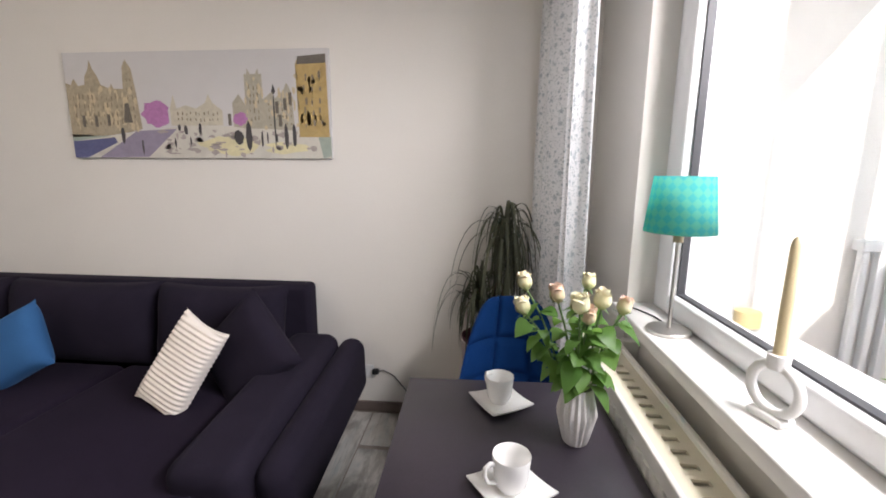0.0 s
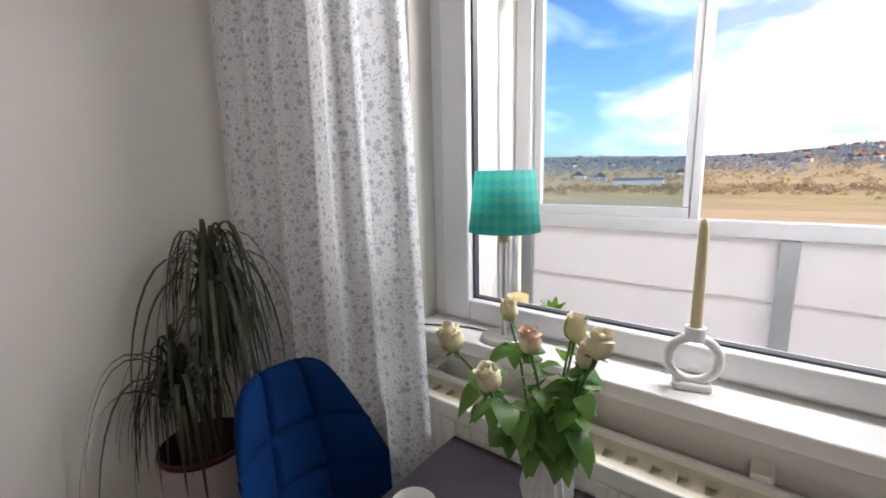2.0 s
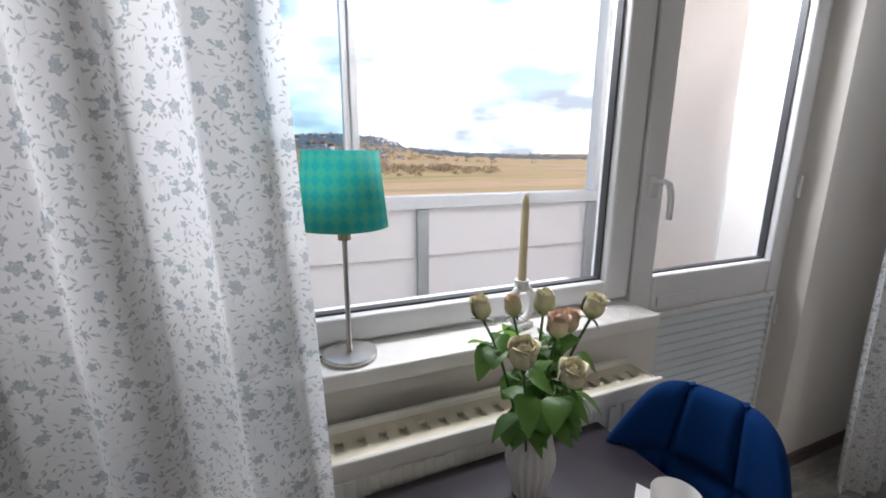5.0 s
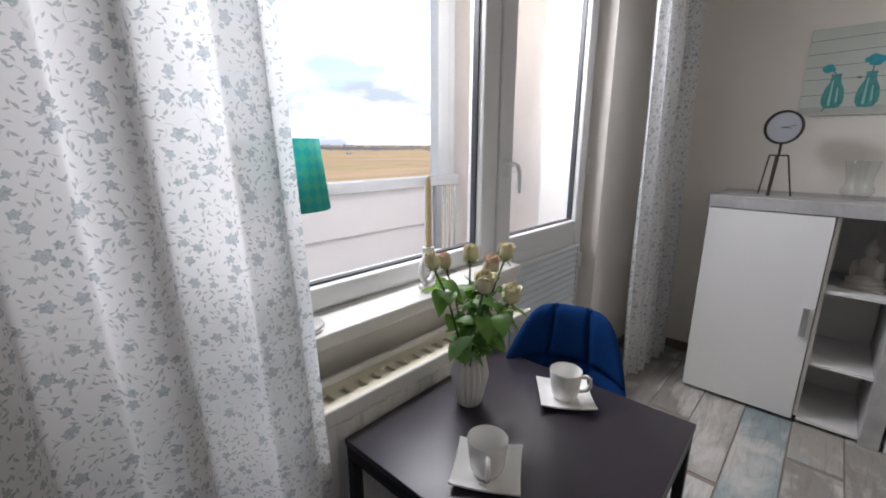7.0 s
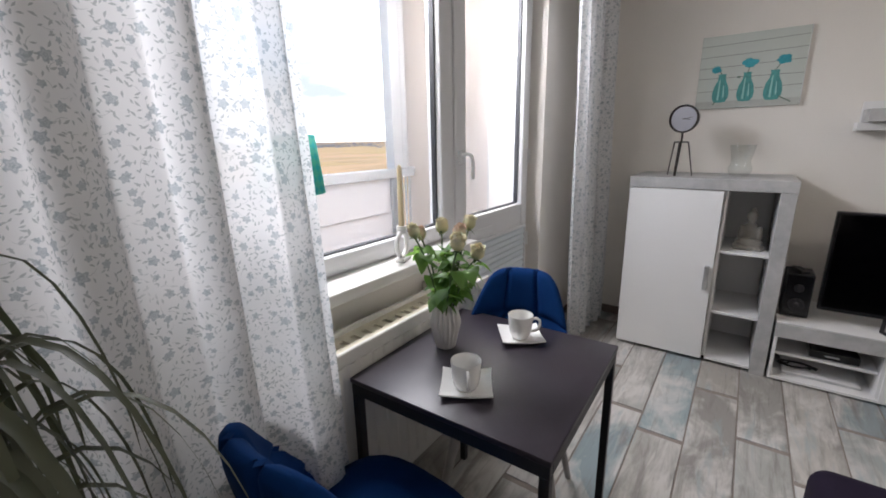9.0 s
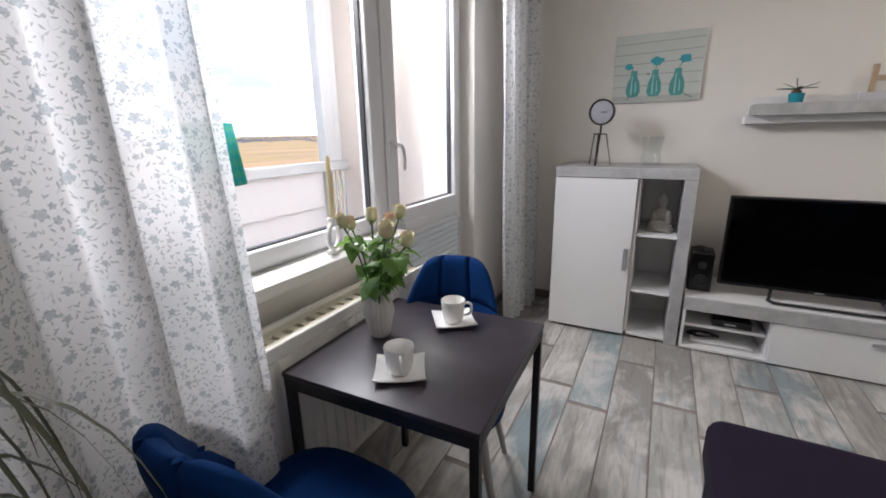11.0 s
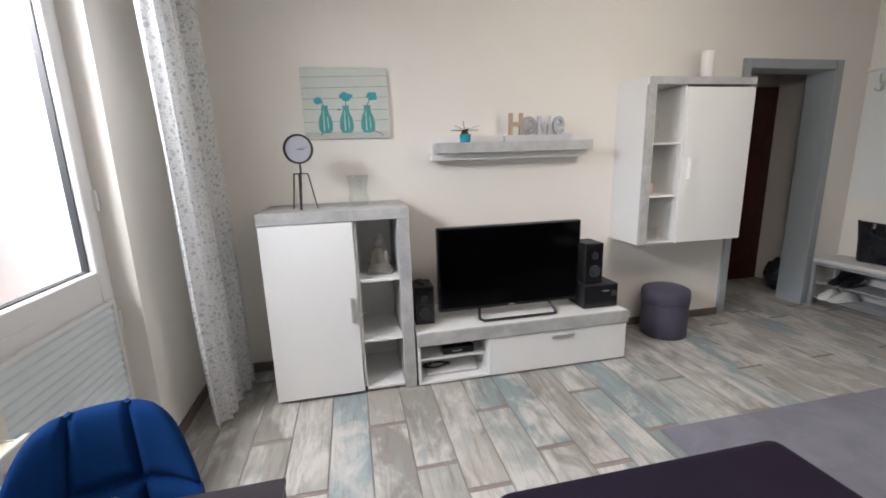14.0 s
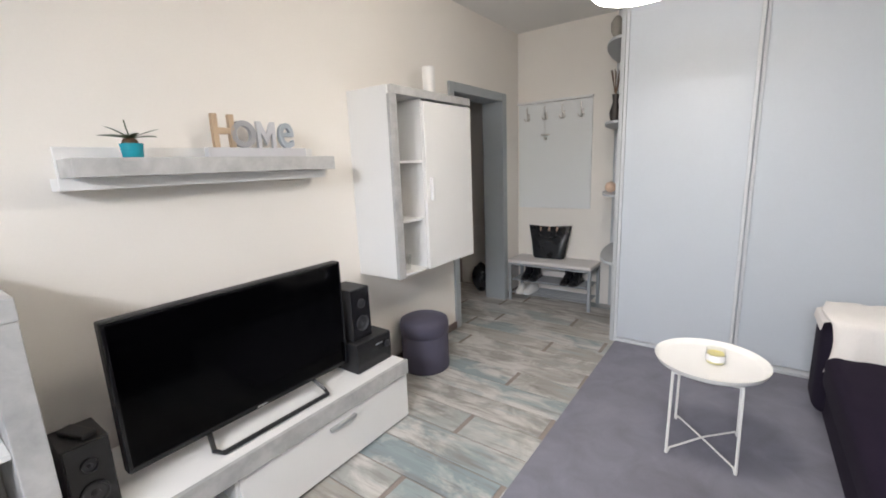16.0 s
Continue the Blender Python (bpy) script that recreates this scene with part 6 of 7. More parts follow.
# ornaments on the wardrobe's end shelves
for z, kind in ((0.638, 0), (1.168, 1), (1.718, 2), (2.298, 3)):
    bm = bmesh.new()
    if kind == 1:
        bmesh.ops.create_icosphere(bm, subdivisions=2, radius=0.045)
        bmesh.ops.translate(bm, vec=(0, 0, 0.045), verts=bm.verts)
        solid("ornament_ball", bm, M_SALMON, "round copper-red ornament on the grey shelf", "ornament", pose(-4.80, 1.12, z), 60)
    elif kind == 2:
        lathe(bm, [(0.001, 0), (0.03, 0), (0.045, 0.08), (0.02, 0.16), (0.028, 0.22), (0.024, 0.22), (0.001, 0.12)], 24, cap=False)
        v_ = thing("dried_bouquet", "dark twigs in a slim vase on the grey shelf", "vase", pose(-4.85, 1.12, z))
        part("vase", bm, M_BRONZE, v_, "", 50)
        bm = bmesh.new()
        for i in range(9):
            a = i * 0.7
            tube(bm, [(0, 0, 0.2), (0.02 * math.cos(a), 0.02 * math.sin(a), 0.3), (0.05 * math.cos(a), 0.04 * math.sin(a), 0.40)], 0.003, 5)
        part("twigs", bm, M_BARK, v_)
    elif kind == 3:
        lathe(bm, [(0.001, 0), (0.05, 0), (0.05, 0.02), (0.02, 0.05), (0.045, 0.10), (0.045, 0.16), (0.02, 0.20), (0.001, 0.21)], 24, cap=False)
        solid("ornament_figure", bm, M_STONE, "turned stone ornament on the top grey shelf", "ornament", pose(-4.82, 1.12, z), 50)
# ---------------------------------------------------------------- on the window sill


def lampshade_material():
    """Turquoise cloth with a print of lighter and bluer diamonds; daylight shows through it."""
    m = material("turquoise_shade_cloth", (0.03, 0.42, 0.38), 0.8, spec=0.1)
    uv = m.node_tree.nodes.new("ShaderNodeUVMap").outputs[0]
    sep = nd(m, "SeparateXYZ", Vector=uv)
    a = mth(m, "ABSOLUTE", mth(m, "SUBTRACT", mth(m, "FRACT", mth(m, "MULTIPLY", sep.outputs[0], 1.0)), 0.5))
    b = mth(m, "ABSOLUTE", mth(m, "SUBTRACT", mth(m, "FRACT", mth(m, "MULTIPLY", sep.outputs[1], 1.0)), 0.5))
    d = mth(m, "ADD", a, b)
    pat = ramp(m, d, [(0.36, (0.13, 0.60, 0.62)), (0.46, (0.18, 0.64, 0.59)), (0.62, (0.25, 0.67, 0.55))])
    n = noise_tex(m, 260.0, coords(m), 2)
    c = mix(m, mth(m, "MULTIPLY", n, 0.25), pat, (0.10, 0.54, 0.47))
    into(m, "Base Color", c)
    bump(m, n, 0.1, 0.0006)
    nt = m.node_tree
    tl, mx = nt.nodes.new("ShaderNodeBsdfTranslucent"), nt.nodes.new("ShaderNodeMixShader")
    nt.links.new(c, tl.inputs["Color"])
    mx.inputs[0].default_value = 0.66
    nt.links.new(nt.nodes["Principled BSDF"].outputs[0], mx.inputs[1])
    nt.links.new(tl.outputs[0], mx.inputs[2])
    nt.links.new(mx.outputs[0], nt.nodes["Material Output"].inputs[0])
    return m


M_TSHADE = lampshade_material()
tl_ = thing("table_lamp", "table lamp with a turquoise diamond-print shade and steel stem", "lamp", pose(-0.058, 2.643, 0.9205))
bm = bmesh.new()
lathe(bm, [(0.001, 0.0), (0.064, 0.0), (0.066, 0.003), (0.066, 0.010), (0.063, 0.013), (0.001, 0.014)], 48, cap=False)
part("base", bm, M_STEEL, tl_, "brushed steel disc base", 40)
bm = bmesh.new()
rod(bm, (0, 0, 0.0145), (0, 0, 0.30), 0.0062, None, 14)
part("stem", bm, M_STEEL, tl_, "brushed steel stem", 40)
bm = bmesh.new()
lathe(bm, [(0.015, 0.2905), (0.015, 0.335), (0.012, 0.345)], 20)
part("socket", bm, M_TAN, tl_, "tan bulb socket", 40)
bm = bmesh.new()
uvl = bm.loops.layers.uv.new("UVMap")
n = 64
lo = [bm.verts.new((0.101 * math.cos(2 * math.pi * i / n), 0.101 * math.sin(2 * math.pi * i / n), 0.322)) for i in range(n)]
hi = [bm.verts.new((0.083 * math.cos(2 * math.pi * i / n), 0.083 * math.sin(2 * math.pi * i / n), 0.490)) for i in range(n)]
for i in range(n):
    f = bm.faces.new((lo[i], lo[(i + 1) % n], hi[(i + 1) % n], hi[i]))
    for loop, uvp in zip(f.loops, ((i, 0), (i + 1, 0), (i + 1, 1), (i, 1))):
        loop[uvl].uv = (uvp[0] * 20 / n, uvp[1] * 5.5)
sh_ = part("shade", bm, M_TSHADE, tl_, "turquoise cloth shade", 40)
so = sh_.modifiers.new("thick", "SOLIDIFY")
so.thickness = 0.0015
bm = bmesh.new()
for i in range(3):
    a = 2 * math.pi * i / 3
    rod(bm, (0, 0, 0.335), (0.098 * math.cos(a), 0.098 * math.sin(a), 0.335), 0.0015, None, 5)
part("shade_ring", bm, M_STEEL, tl_)
bm = bmesh.new()
tube(bm, [(-0.002, 0.03, 0.010), (0.015, 0.08, 0.004), (0.01, 0.14, 0.0035), (-0.015, 0.20, 0.0035), (-0.045, 0.26, 0.0035), (-0.06, 0.30, 0.0035)], 0.003, 6)
part("cord", bm, M_BLACKMATT, tl_, "black power cord", 40)

ch_ = thing("candle_holder", "white ceramic ring candle holder", "candle holder", pose(-0.062, 2.160, 0.9205, 0, 0, 18))
bm = bmesh.new()
tube(bm, [(0, 0.050 * math.cos(2 * math.pi * i / 40), 0.068 + 0.050 * math.sin(2 * math.pi * i / 40)) for i in range(40)], 0.0105, 14, closed=True)
bx(bm, -0.022, 0.022, -0.038, 0.038, 0.0, 0.016, 0.006, 3)
part("ring", bm, M_CERMATT, ch_, "", 50)
bm = bmesh.new()
lathe(bm, [(0.020, 0.112), (0.0205, 0.142), (0.014, 0.143), (0.013, 0.120)], 24, cap=False)
part("cup", bm, M_CERMATT, ch_, "", 50)
bm = bmesh.new()
lathe(bm, [(0.0118, 0.121), (0.0112, 0.25), (0.0098, 0.362), (0.007, 0.374), (0.002, 0.380)], 20)
solid("taper_candle", bm, M_WAX, "tall cream taper candle in the ring holder", "candle", pose(-0.062, 2.160, 0.9205), 50)

# ---------------------------------------------------------------- on the table
TZ = 0.7175


def saucer(m):
    bm = bmesh.new()
    n = 14
    top = []
    for i in range(n + 1):
        row = []
        for j in range(n + 1):
            u, v = 2 * i / n - 1, 2 * j / n - 1
            k = 1 - 0.025 * (1 - u * u) * abs(v) ** 3
            k2 = 1 - 0.025 * (1 - v * v) * abs(u) ** 3
            r = max(abs(u), abs(v))
            c = u * u * v * v
            z = 0.004 + 0.010 * max(0, (r - 0.45) / 0.55) ** 1.8 + 0.006 * c
            row.append((u * 0.072 * k2, v * 0.072 * k, z))
        top.append(row)
    for dz, flip in ((0.0, False), (-0.004, True)):
        g = [[bm.verts.new((x, y, z + dz)) for x, y, z in row] for row in top]
        for i in range(n):
            for j in range(n):
                q = (g[i][j], g[i + 1][j], g[i + 1][j + 1], g[i][j + 1])
                bm.faces.new(tuple(reversed(q)) if flip else q)
        if flip:
            for a in range(n):
                for e in (((a, 0), (a + 1, 0)), ((a, n), (a + 1, n)), ((0, a), (0, a + 1)), ((n, a), (n, a + 1))):
                    (p, q), (r, s) = e
                    bm.faces.new((g0[p][q], g0[r][s], g[r][s], g[p][q]))
        g0 = g
    return solid("saucer", bm, M_CERAMIC, "square white porcelain saucer with raised corners", "saucer", m, 50, "coffee set on the table")


def cup(m):
    ob = thing("coffee_cup", "white porcelain coffee cup standing on its saucer", "cup", m, "coffee set on the table")
    bm = bmesh.new()
    lathe(bm, [(0.001, 0.0), (0.026, 0.0), (0.0285, 0.003), (0.0350, 0.014), (0.0385, 0.032), (0.0405, 0.056), (0.0430, 0.082), (0.0424, 0.0835), (0.0410, 0.082), (0.0380, 0.055), (0.0330, 0.018), (0.001, 0.008)], 36, cap=False, wave=lambda a, z: 1 + 0.006 * math.cos(12 * a + 60 * z) if z > 0.01 else 1)
    part("body", bm, M_CERAMIC, ob, "", 50)
    bm = bmesh.new()
    tube(bm, [(0.039, 0, 0.068), (0.052, 0, 0.073), (0.064, 0, 0.066), (0.066, 0, 0.048), (0.057, 0, 0.030), (0.036, 0, 0.023)], 0.0052, 8)
    part("handle", bm, M_CERAMIC, ob, "", 50)


saucer(pose(-0.590, 2.512, TZ, 0, 0, 31))
cup(pose(-0.594, 2.520, TZ + 0.0045, 0, 0, 128))
saucer(pose(-0.583, 2.150, TZ, 0, 0, 36))
cup(pose(-0.584, 2.155, TZ + 0.0045, 0, 0, 205))

vase = thing("flower_vase", "pleated pale grey ceramic vase holding roses", "vase", pose(-0.402, 2.346, TZ))
M_VASE = varied("pale_grey_ceramic", (0.62, 0.60, 0.585), 0.55, 0.03, 14, 160, 0.08, 0.0006)
bm = bmesh.new()
lathe(bm, [(0.001, 0.0), (0.028, 0.0), (0.031, 0.004), (0.036, 0.025), (0.049, 0.085), (0.047, 0.10), (0.036, 0.150), (0.035, 0.158), (0.031, 0.156), (0.032, 0.145), (0.043, 0.095), (0.032, 0.03), (0.001, 0.02)], 72, cap=False, wave=lambda a, z: 1 + (0.13 * (abs(((a * 18 / math.pi) % 2) - 1) - 0.5) if 0.003 < z < 0.157 else 0))
part("body", bm, M_VASE, vase, "", 25)

M_STEM = varied("rose_stem", (0.07, 0.13, 0.035), 0.5, 0.25, 20, 80, 0.1, 0.001)


def leaf_material(name, colour, tint, glow=(0.20, 0.42, 0.04), through_=0.35):
    m = material(name, colour, 0.42, spec=0.4)
    info = m.node_tree.nodes.new("ShaderNodeObjectInfo")
    v = coords(m)
    n = noise_tex(m, 30.0, v, 4)
    c = mix(m, info.outputs["Random"], colour, tint)
    c = mix(m, mth(m, "MULTIPLY", n, 0.5), c, [k * 0.6 for k in colour])
    into(m, "Base Color", c)
    nt = m.node_tree
    tr, mx = nt.nodes.new("ShaderNodeBsdfTranslucent"), nt.nodes.new("ShaderNodeMixShader")
    nt.links.new(mix(m, 0.5, c, glow), tr.inputs["Color"])
    mx.inputs[0].default_value = through_
    nt.links.new(nt.nodes["Principled BSDF"].outputs[0], mx.inputs[1])
    nt.links.new(tr.outputs[0], mx.inputs[2])
    nt.links.new(mx.outputs[0], nt.nodes["Material Output"].inputs[0])
    return bump(m, n, 0.2, 0.002)


M_ROSELEAF = leaf_material("rose_leaf", (0.085, 0.19, 0.040), (0.17, 0.32, 0.08), (0.30, 0.54, 0.09), 0.45)


def petal_material(name, tip, blush):
    m = material(name, tip, 0.6, spec=0.2)
    v = coords(m)
    sep = nd(m, "SeparateXYZ", Vector=v)
    up = mth(m, "MULTIPLY", sep.outputs[2], 17.0)
    n = noise_tex(m, 60.0, v, 3)
    veins = noise_tex(m, 1.0, nd(m, "Mapping", Vector=v, Scale=(420.0, 420.0, 30.0)).outputs[0], 3)
    info = m.node_tree.nodes.new("ShaderNodeObjectInfo")
    c = ramp(m, up, [(0.05, (0.42, 0.52, 0.20)), (0.42, (0.70, 0.69, 0.43)), (0.85, tip)])
    c = mix(m, mth(m, "MULTIPLY", mth(m, "MULTIPLY_ADD", info.outputs["Random"], 0.6, 0.2), n), c, blush)
    c = mix(m, mth(m, "MULTIPLY", veins, 0.22), c, (0.60, 0.58, 0.34))
    into(m, "Base Color", c)
    b = m.node_tree.nodes["Principled BSDF"]
    b.inputs["Subsurface Weight"].default_value = 0.15
    b.inputs["Subsurface Radius"].default_value = (0.01, 0.006, 0.003)
    return bump(m, veins, 0.15, 0.0008)


M_PETAL = petal_material("cream_rose_petal", (0.78, 0.74, 0.55), (0.76, 0.62, 0.42))
M_PETALB = petal_material("blush_rose_petal", (0.80, 0.62, 0.50), (0.80, 0.42, 0.34))


def petal(bm, yaw, rmax, h, width, lip, twist, n=9, m=8):
    """One wrapping petal: narrow at its foot, full at the middle, closing above, with a turned lip."""
    rows = []
    for i in range(n + 1):
        v = i / n
        r = 0.004 + (rmax - 0.004) * math.sin(min(1.0, v / 0.42) * math.pi / 2) - 0.20 * rmax * max(0.0, (v - 0.42) / 0.58) ** 1.4
        row = []
        for j in range(m + 1):
            s = 2 * j / m - 1
            roll = max(0.0, v - 0.80) / 0.20
            half = width * (0.55 + 0.45 * math.sin(min(1.0, v / 0.5) * math.pi / 2)) * (1 - 0.25 * roll)
            rr = r * (1 + 0.10 * s * twist) + lip * roll ** 1.5 * (1 - 0.4 * abs(s))
            z = h * v - 0.16 * h * abs(s) ** 2.2 * v ** 3 - lip * 0.8 * roll ** 2
            row.append(bm.verts.new((rr * math.cos(yaw + s * half), rr * math.sin(yaw + s * half), z)))
        rows.append(row)
    for a, b in zip(rows, rows[1:]):
        for j in range(m):
            bm.faces.new((a[j], a[j + 1], b[j + 1], b[j]))


def rose(place, size, open_, seed):
    rnd = random.Random(seed)
    root = Vector((-0.402 + rnd.uniform(-0.012, 0.012), 2.346 + rnd.uniform(-0.012, 0.012), TZ + 0.06))
    head = Vector(place) - Vector((0, 0, 0.024 * size))
    ob = thing("rose", "long-stemmed cream rose standing in the vase", "flower", Matrix.Translation(root), "roses in the vase")
    rim = Vector((root.x + (head.x - root.x) * 0.28, root.y + (head.y - root.y) * 0.28, TZ + 0.165))
    mid = rim.lerp(head, 0.55) + Vector((0, 0, 0.03))
    pts = [root, rim, mid, head]
    curve = []
    for k in range(len(pts) - 1):
        for i in range(4):
            curve.append(pts[k].lerp(pts[k + 1], i / 4))
    curve.append(head)
    for _ in range(2):
        curve = [curve[0]] + [(curve[i - 1] + curve[i] * 2 + curve[i + 1]) / 4 for i in range(1, len(curve) - 1)] + [curve[-1]]
    bm = bmesh.new()
    tube(bm, [p - root for p in curve], 0.0027, 7)
    part("stem", bm, M_STEM, ob, "", 50)
    axis = ((curve[-1] - curve[-3]).normalized() + Vector((0, 0, 1.1))).normalized()
    tilt = axis.to_track_quat("Z", "Y").to_matrix().to_4x4()
    mat = M_PETALB if seed in (42, 45, 47) else M_PETAL
    head_m = Matrix.Translation(head - root) @ tilt @ Matrix.Scale(size, 4)
    bm = bmesh.new()
    lathe(bm, [(0.001, 0.0), (0.006, 0.003), (0.0095, 0.020), (0.009, 0.038), (0.004, 0.048), (0.001, 0.049)], 14, cap=False)
    bloom = part("bloom", bm, mat, ob, "half-open cream bloom", 70, head_m)
    for k, (cnt, rmax, h, w, lip) in enumerate(((3, 0.0115, 0.0555, 1.25, 0.0012), (3, 0.0145, 0.057, 1.25, 0.0025 + 0.002 * open_), (4, 0.0175, 0.0565, 1.05, 0.004 + 0.004 * open_), (3, 0.0200 + 0.002 * open_, 0.053, 1.05, 0.006 + 0.006 * open_))):
        for i in range(cnt):
            bm = bmesh.new()
            petal(bm, 2 * math.pi * (i + 0.37 * k) / cnt + rnd.uniform(-0.2, 0.2), rmax * rnd.uniform(0.96, 1.05), h * rnd.uniform(0.95, 1.04), w, lip * rnd.uniform(0.5, 1.4), 0.8)
            part("petal", bm, mat, bloom, "", 70)
    for i in range(5):
        bm = bmesh.new()
        blade(bm, (0, 0, 0.002), 2 * math.pi * i / 5 + rnd.uniform(-0.2, 0.2), rnd.uniform(0.020, 0.032), 0.0045, 0.006, rnd.uniform(-0.006, 0.022), 5)
        part("sepal", bm, M_STEM, bloom, "", 50)

    def rleaf(base, yaw, length):
        bm = bmesh.new()
        n = 8
        rows = []
        rise, droop = rnd.uniform(0.0, 0.35) * length, rnd.uniform(0.25, 0.9) * length
        d, s = Vector((math.cos(yaw), math.sin(yaw), 0)), Vector((-math.sin(yaw), math.cos(yaw), 0))
        roll = rnd.uniform(-0.5, 0.5)
        for i in range(n + 1):
            k = i / n
            p = d * (length * (0.15 + 0.85 * k)) + Vector((0, 0, rise * k - droop * k * k))
            w = length * 0.36 * (math.sin(math.pi * k ** 0.8) ** 0.8 if 0 < k < 1 else 0.02) * (1 + 0.06 * (i % 2))
            up = Vector((0, 0, w * (0.25 + roll)))
            dn = Vector((0, 0, w * (0.25 - roll)))
            rows.append((bm.verts.new(p - s * w + up), bm.verts.new(p), bm.verts.new(p + s * w + dn)))
        for a, b in zip(rows, rows[1:]):
            bm.faces.new((a[0], a[1], b[1], b[0]))
            bm.faces.new((a[1], a[2], b[2], b[1]))
        tube(bm, [(0, 0, 0), d * length * 0.16], 0.0012, 5)
        part("leaf", bm, M_ROSELEAF, ob, "", 60, Matrix.Translation(base - root))
    n = len(curve)
    for i in range(12):
        k = rnd.uniform(0.36, 0.86)
        rleaf(curve[min(n - 1, int(k * (n - 1)))], rnd.uniform(0, 6.28), rnd.uniform(0.045, 0.072))


ROSES = ((-0.530, 2.464, 1.117, 1.05, 0.6), (-0.540, 2.383, 1.073, 1.0, 0.9), (-0.464, 2.353, 1.116, 1.0, 0.3), (-0.369, 2.446, 1.126, 0.95, 0.1), (-0.434, 2.253, 1.124, 1.05, 0.7), (-0.408, 2.281, 1.088, 0.95, 0.2), (-0.370, 2.313, 1.117, 1.05, 0.5), (-0.311, 2.342, 1.093, 0.95, 0.2))
for i, (x, y, z, s, o) in enumerate(ROSES):
    rose((x, y, z), s * 0.94, o * 0.6, 40 + i)

# ---------------------------------------------------------------- tall plant in the corner
plant = thing("potted_palm", "tall potted plant with thin drooping dark leaves", "plant", pose(-0.615, 3.42, 0.0))
M_POT = varied("pale_pink_planter", (0.50, 0.43, 0.42), 0.6, 0.06, 8, 80, 0.1, 0.001)
M_POTIN = varied("dark_red_inner_pot", (0.10, 0.02, 0.035), 0.5, 0.15, 8, 80, 0.1, 0.001)
bm = bmesh.new()
lathe(bm, [(0.001, 0.0), (0.090, 0.0), (0.095, 0.006), (0.136, 0.545), (0.138, 0.56), (0.132, 0.56), (0.122, 0.44), (0.001, 0.44)], 36, cap=False)
part("planter", bm, M_POT, plant, "pale tall planter", 40)
bm = bmesh.new()
lathe(bm, [(0.112, 0.441), (0.129, 0.568), (0.133, 0.575), (0.127, 0.578), (0.112, 0.47), (0.001, 0.465)], 32, cap=False)
part("inner_pot", bm, M_POTIN, plant, "dark red inner pot", 40)
bm = bmesh.new()
lathe(bm, [(0.110, 0.470), (0.08, 0.478), (0.001, 0.482)], 32, cap=False)
part("soil", bm, M_BARK, plant, "", 40)
M_PALM = leaf_material("dark_palm_leaf", (0.068, 0.076, 0.046), (0.125, 0.132, 0.085), (0.16, 0.18, 0.08), 0.3)
STEMS = (((0.0, 0.0), 1.16, (0.075, -0.01), 104), ((-0.03, 0.02), 0.83, (-0.01, 0.0), 62), ((0.03, 0.0), 0.98, (0.08, 0.0), 40))
rnd = random.Random(21)
for (sx, sy), top, (lx, ly), count in STEMS:
    bm = bmesh.new()
    tube(bm, [(sx, sy, 0.46), (sx + lx * 0.4, sy + ly * 0.4, 0.5 + (top - 0.5) * 0.5), (sx + lx, sy + ly, top)], 0.011, 10, lambda k: 1 - 0.3 * k)
    part("trunk", bm, M_BARK, plant, "", 50)
    for i in range(count):
        yaw = rnd.uniform(0, 6.283)
        d, s = Vector((math.cos(yaw), math.sin(yaw), 0)), Vector((-math.sin(yaw), math.cos(yaw), 0))
        base = Vector((sx + lx, sy + ly, top - rnd.uniform(0, 0.16)))
        up = rnd.uniform(0.04, 0.17)
        drop = rnd.uniform(0.06, 0.29)
        reach = rnd.uniform(0.06, 0.20) * (0.75 if d.y < -0.4 else 1.0)
        if i % 6 == 0:
            # a long leaf that arches far out
            reach, up, drop = rnd.uniform(0.16, 0.30), rnd.uniform(0.09, 0.17), rnd.uniform(0.15, 0.34)
        if base.y + d.y * reach > 0.15:
            reach = max(0.03, (0.15 - base.y) / d.y)
        if base.x + d.x * reach > 0.28:
            reach = max(0.03, (0.28 - base.x) / d.x)
        bm = bmesh.new()
        n, rows = 10, []
        for j in range(n + 1):
            k = j / n
            p = base + d * (reach * math.sin(k * math.pi / 2) ** 0.9) + Vector((0, 0, 4 * up * k * (1 - k) * (1 - k) * 1.6 - drop * k ** 2.2))
            w = (0.0075 if i % 6 == 0 else 0.0062) * (1 - k) ** 0.5 * (0.55 + 0.45 * min(1, k * 6)) + 0.0004
            rows.append((bm.verts.new(p - s * w), bm.verts.new(p + Vector((0, 0, -0.35 * w))), bm.verts.new(p + s * w)))
        for a, b in zip(rows, rows[1:]):
            bm.faces.new((a[0], a[1], b[1], b[0]))
            bm.faces.new((a[1], a[2], b[2], b[1]))
        part("leaf", bm, M_PALM, plant, "", 60)

# power cable on the wall
bm = bmesh.new()
tube(bm, [(-1.02, NORTH - 0.03, 0.065), (-1.08, NORTH - 0.012, 0.15), (-1.15, NORTH - 0.010, 0.235), (-1.21, NORTH - 0.010, 0.265), (-1.24, NORTH - 0.016, 0.262)], 0.0035, 7)
bx(bm, -1.275, -1.238, NORTH - 0.032, NORTH - 0.004, 0.245, 0.275, 0.005)
solid("power_cable", bm, M_BLACKMATT, "black power cable with a plug hanging at the wall", "cable", None, 40)
so_ = thing("wall_socket", "white wall socket beside the sofa", "socket", pose(-1.31, NORTH - 0.001, 0.255))
part("plate", B((-0.04, 0.04, -0.010, 0.0, -0.04, 0.04), bevel=0.004), M_LACQ, so_)
bm = bmesh.new()
lathe(bm, [(0.020, 0.0), (0.020, 0.002), (0.017, 0.002), (0.016, -0.002)], 20)
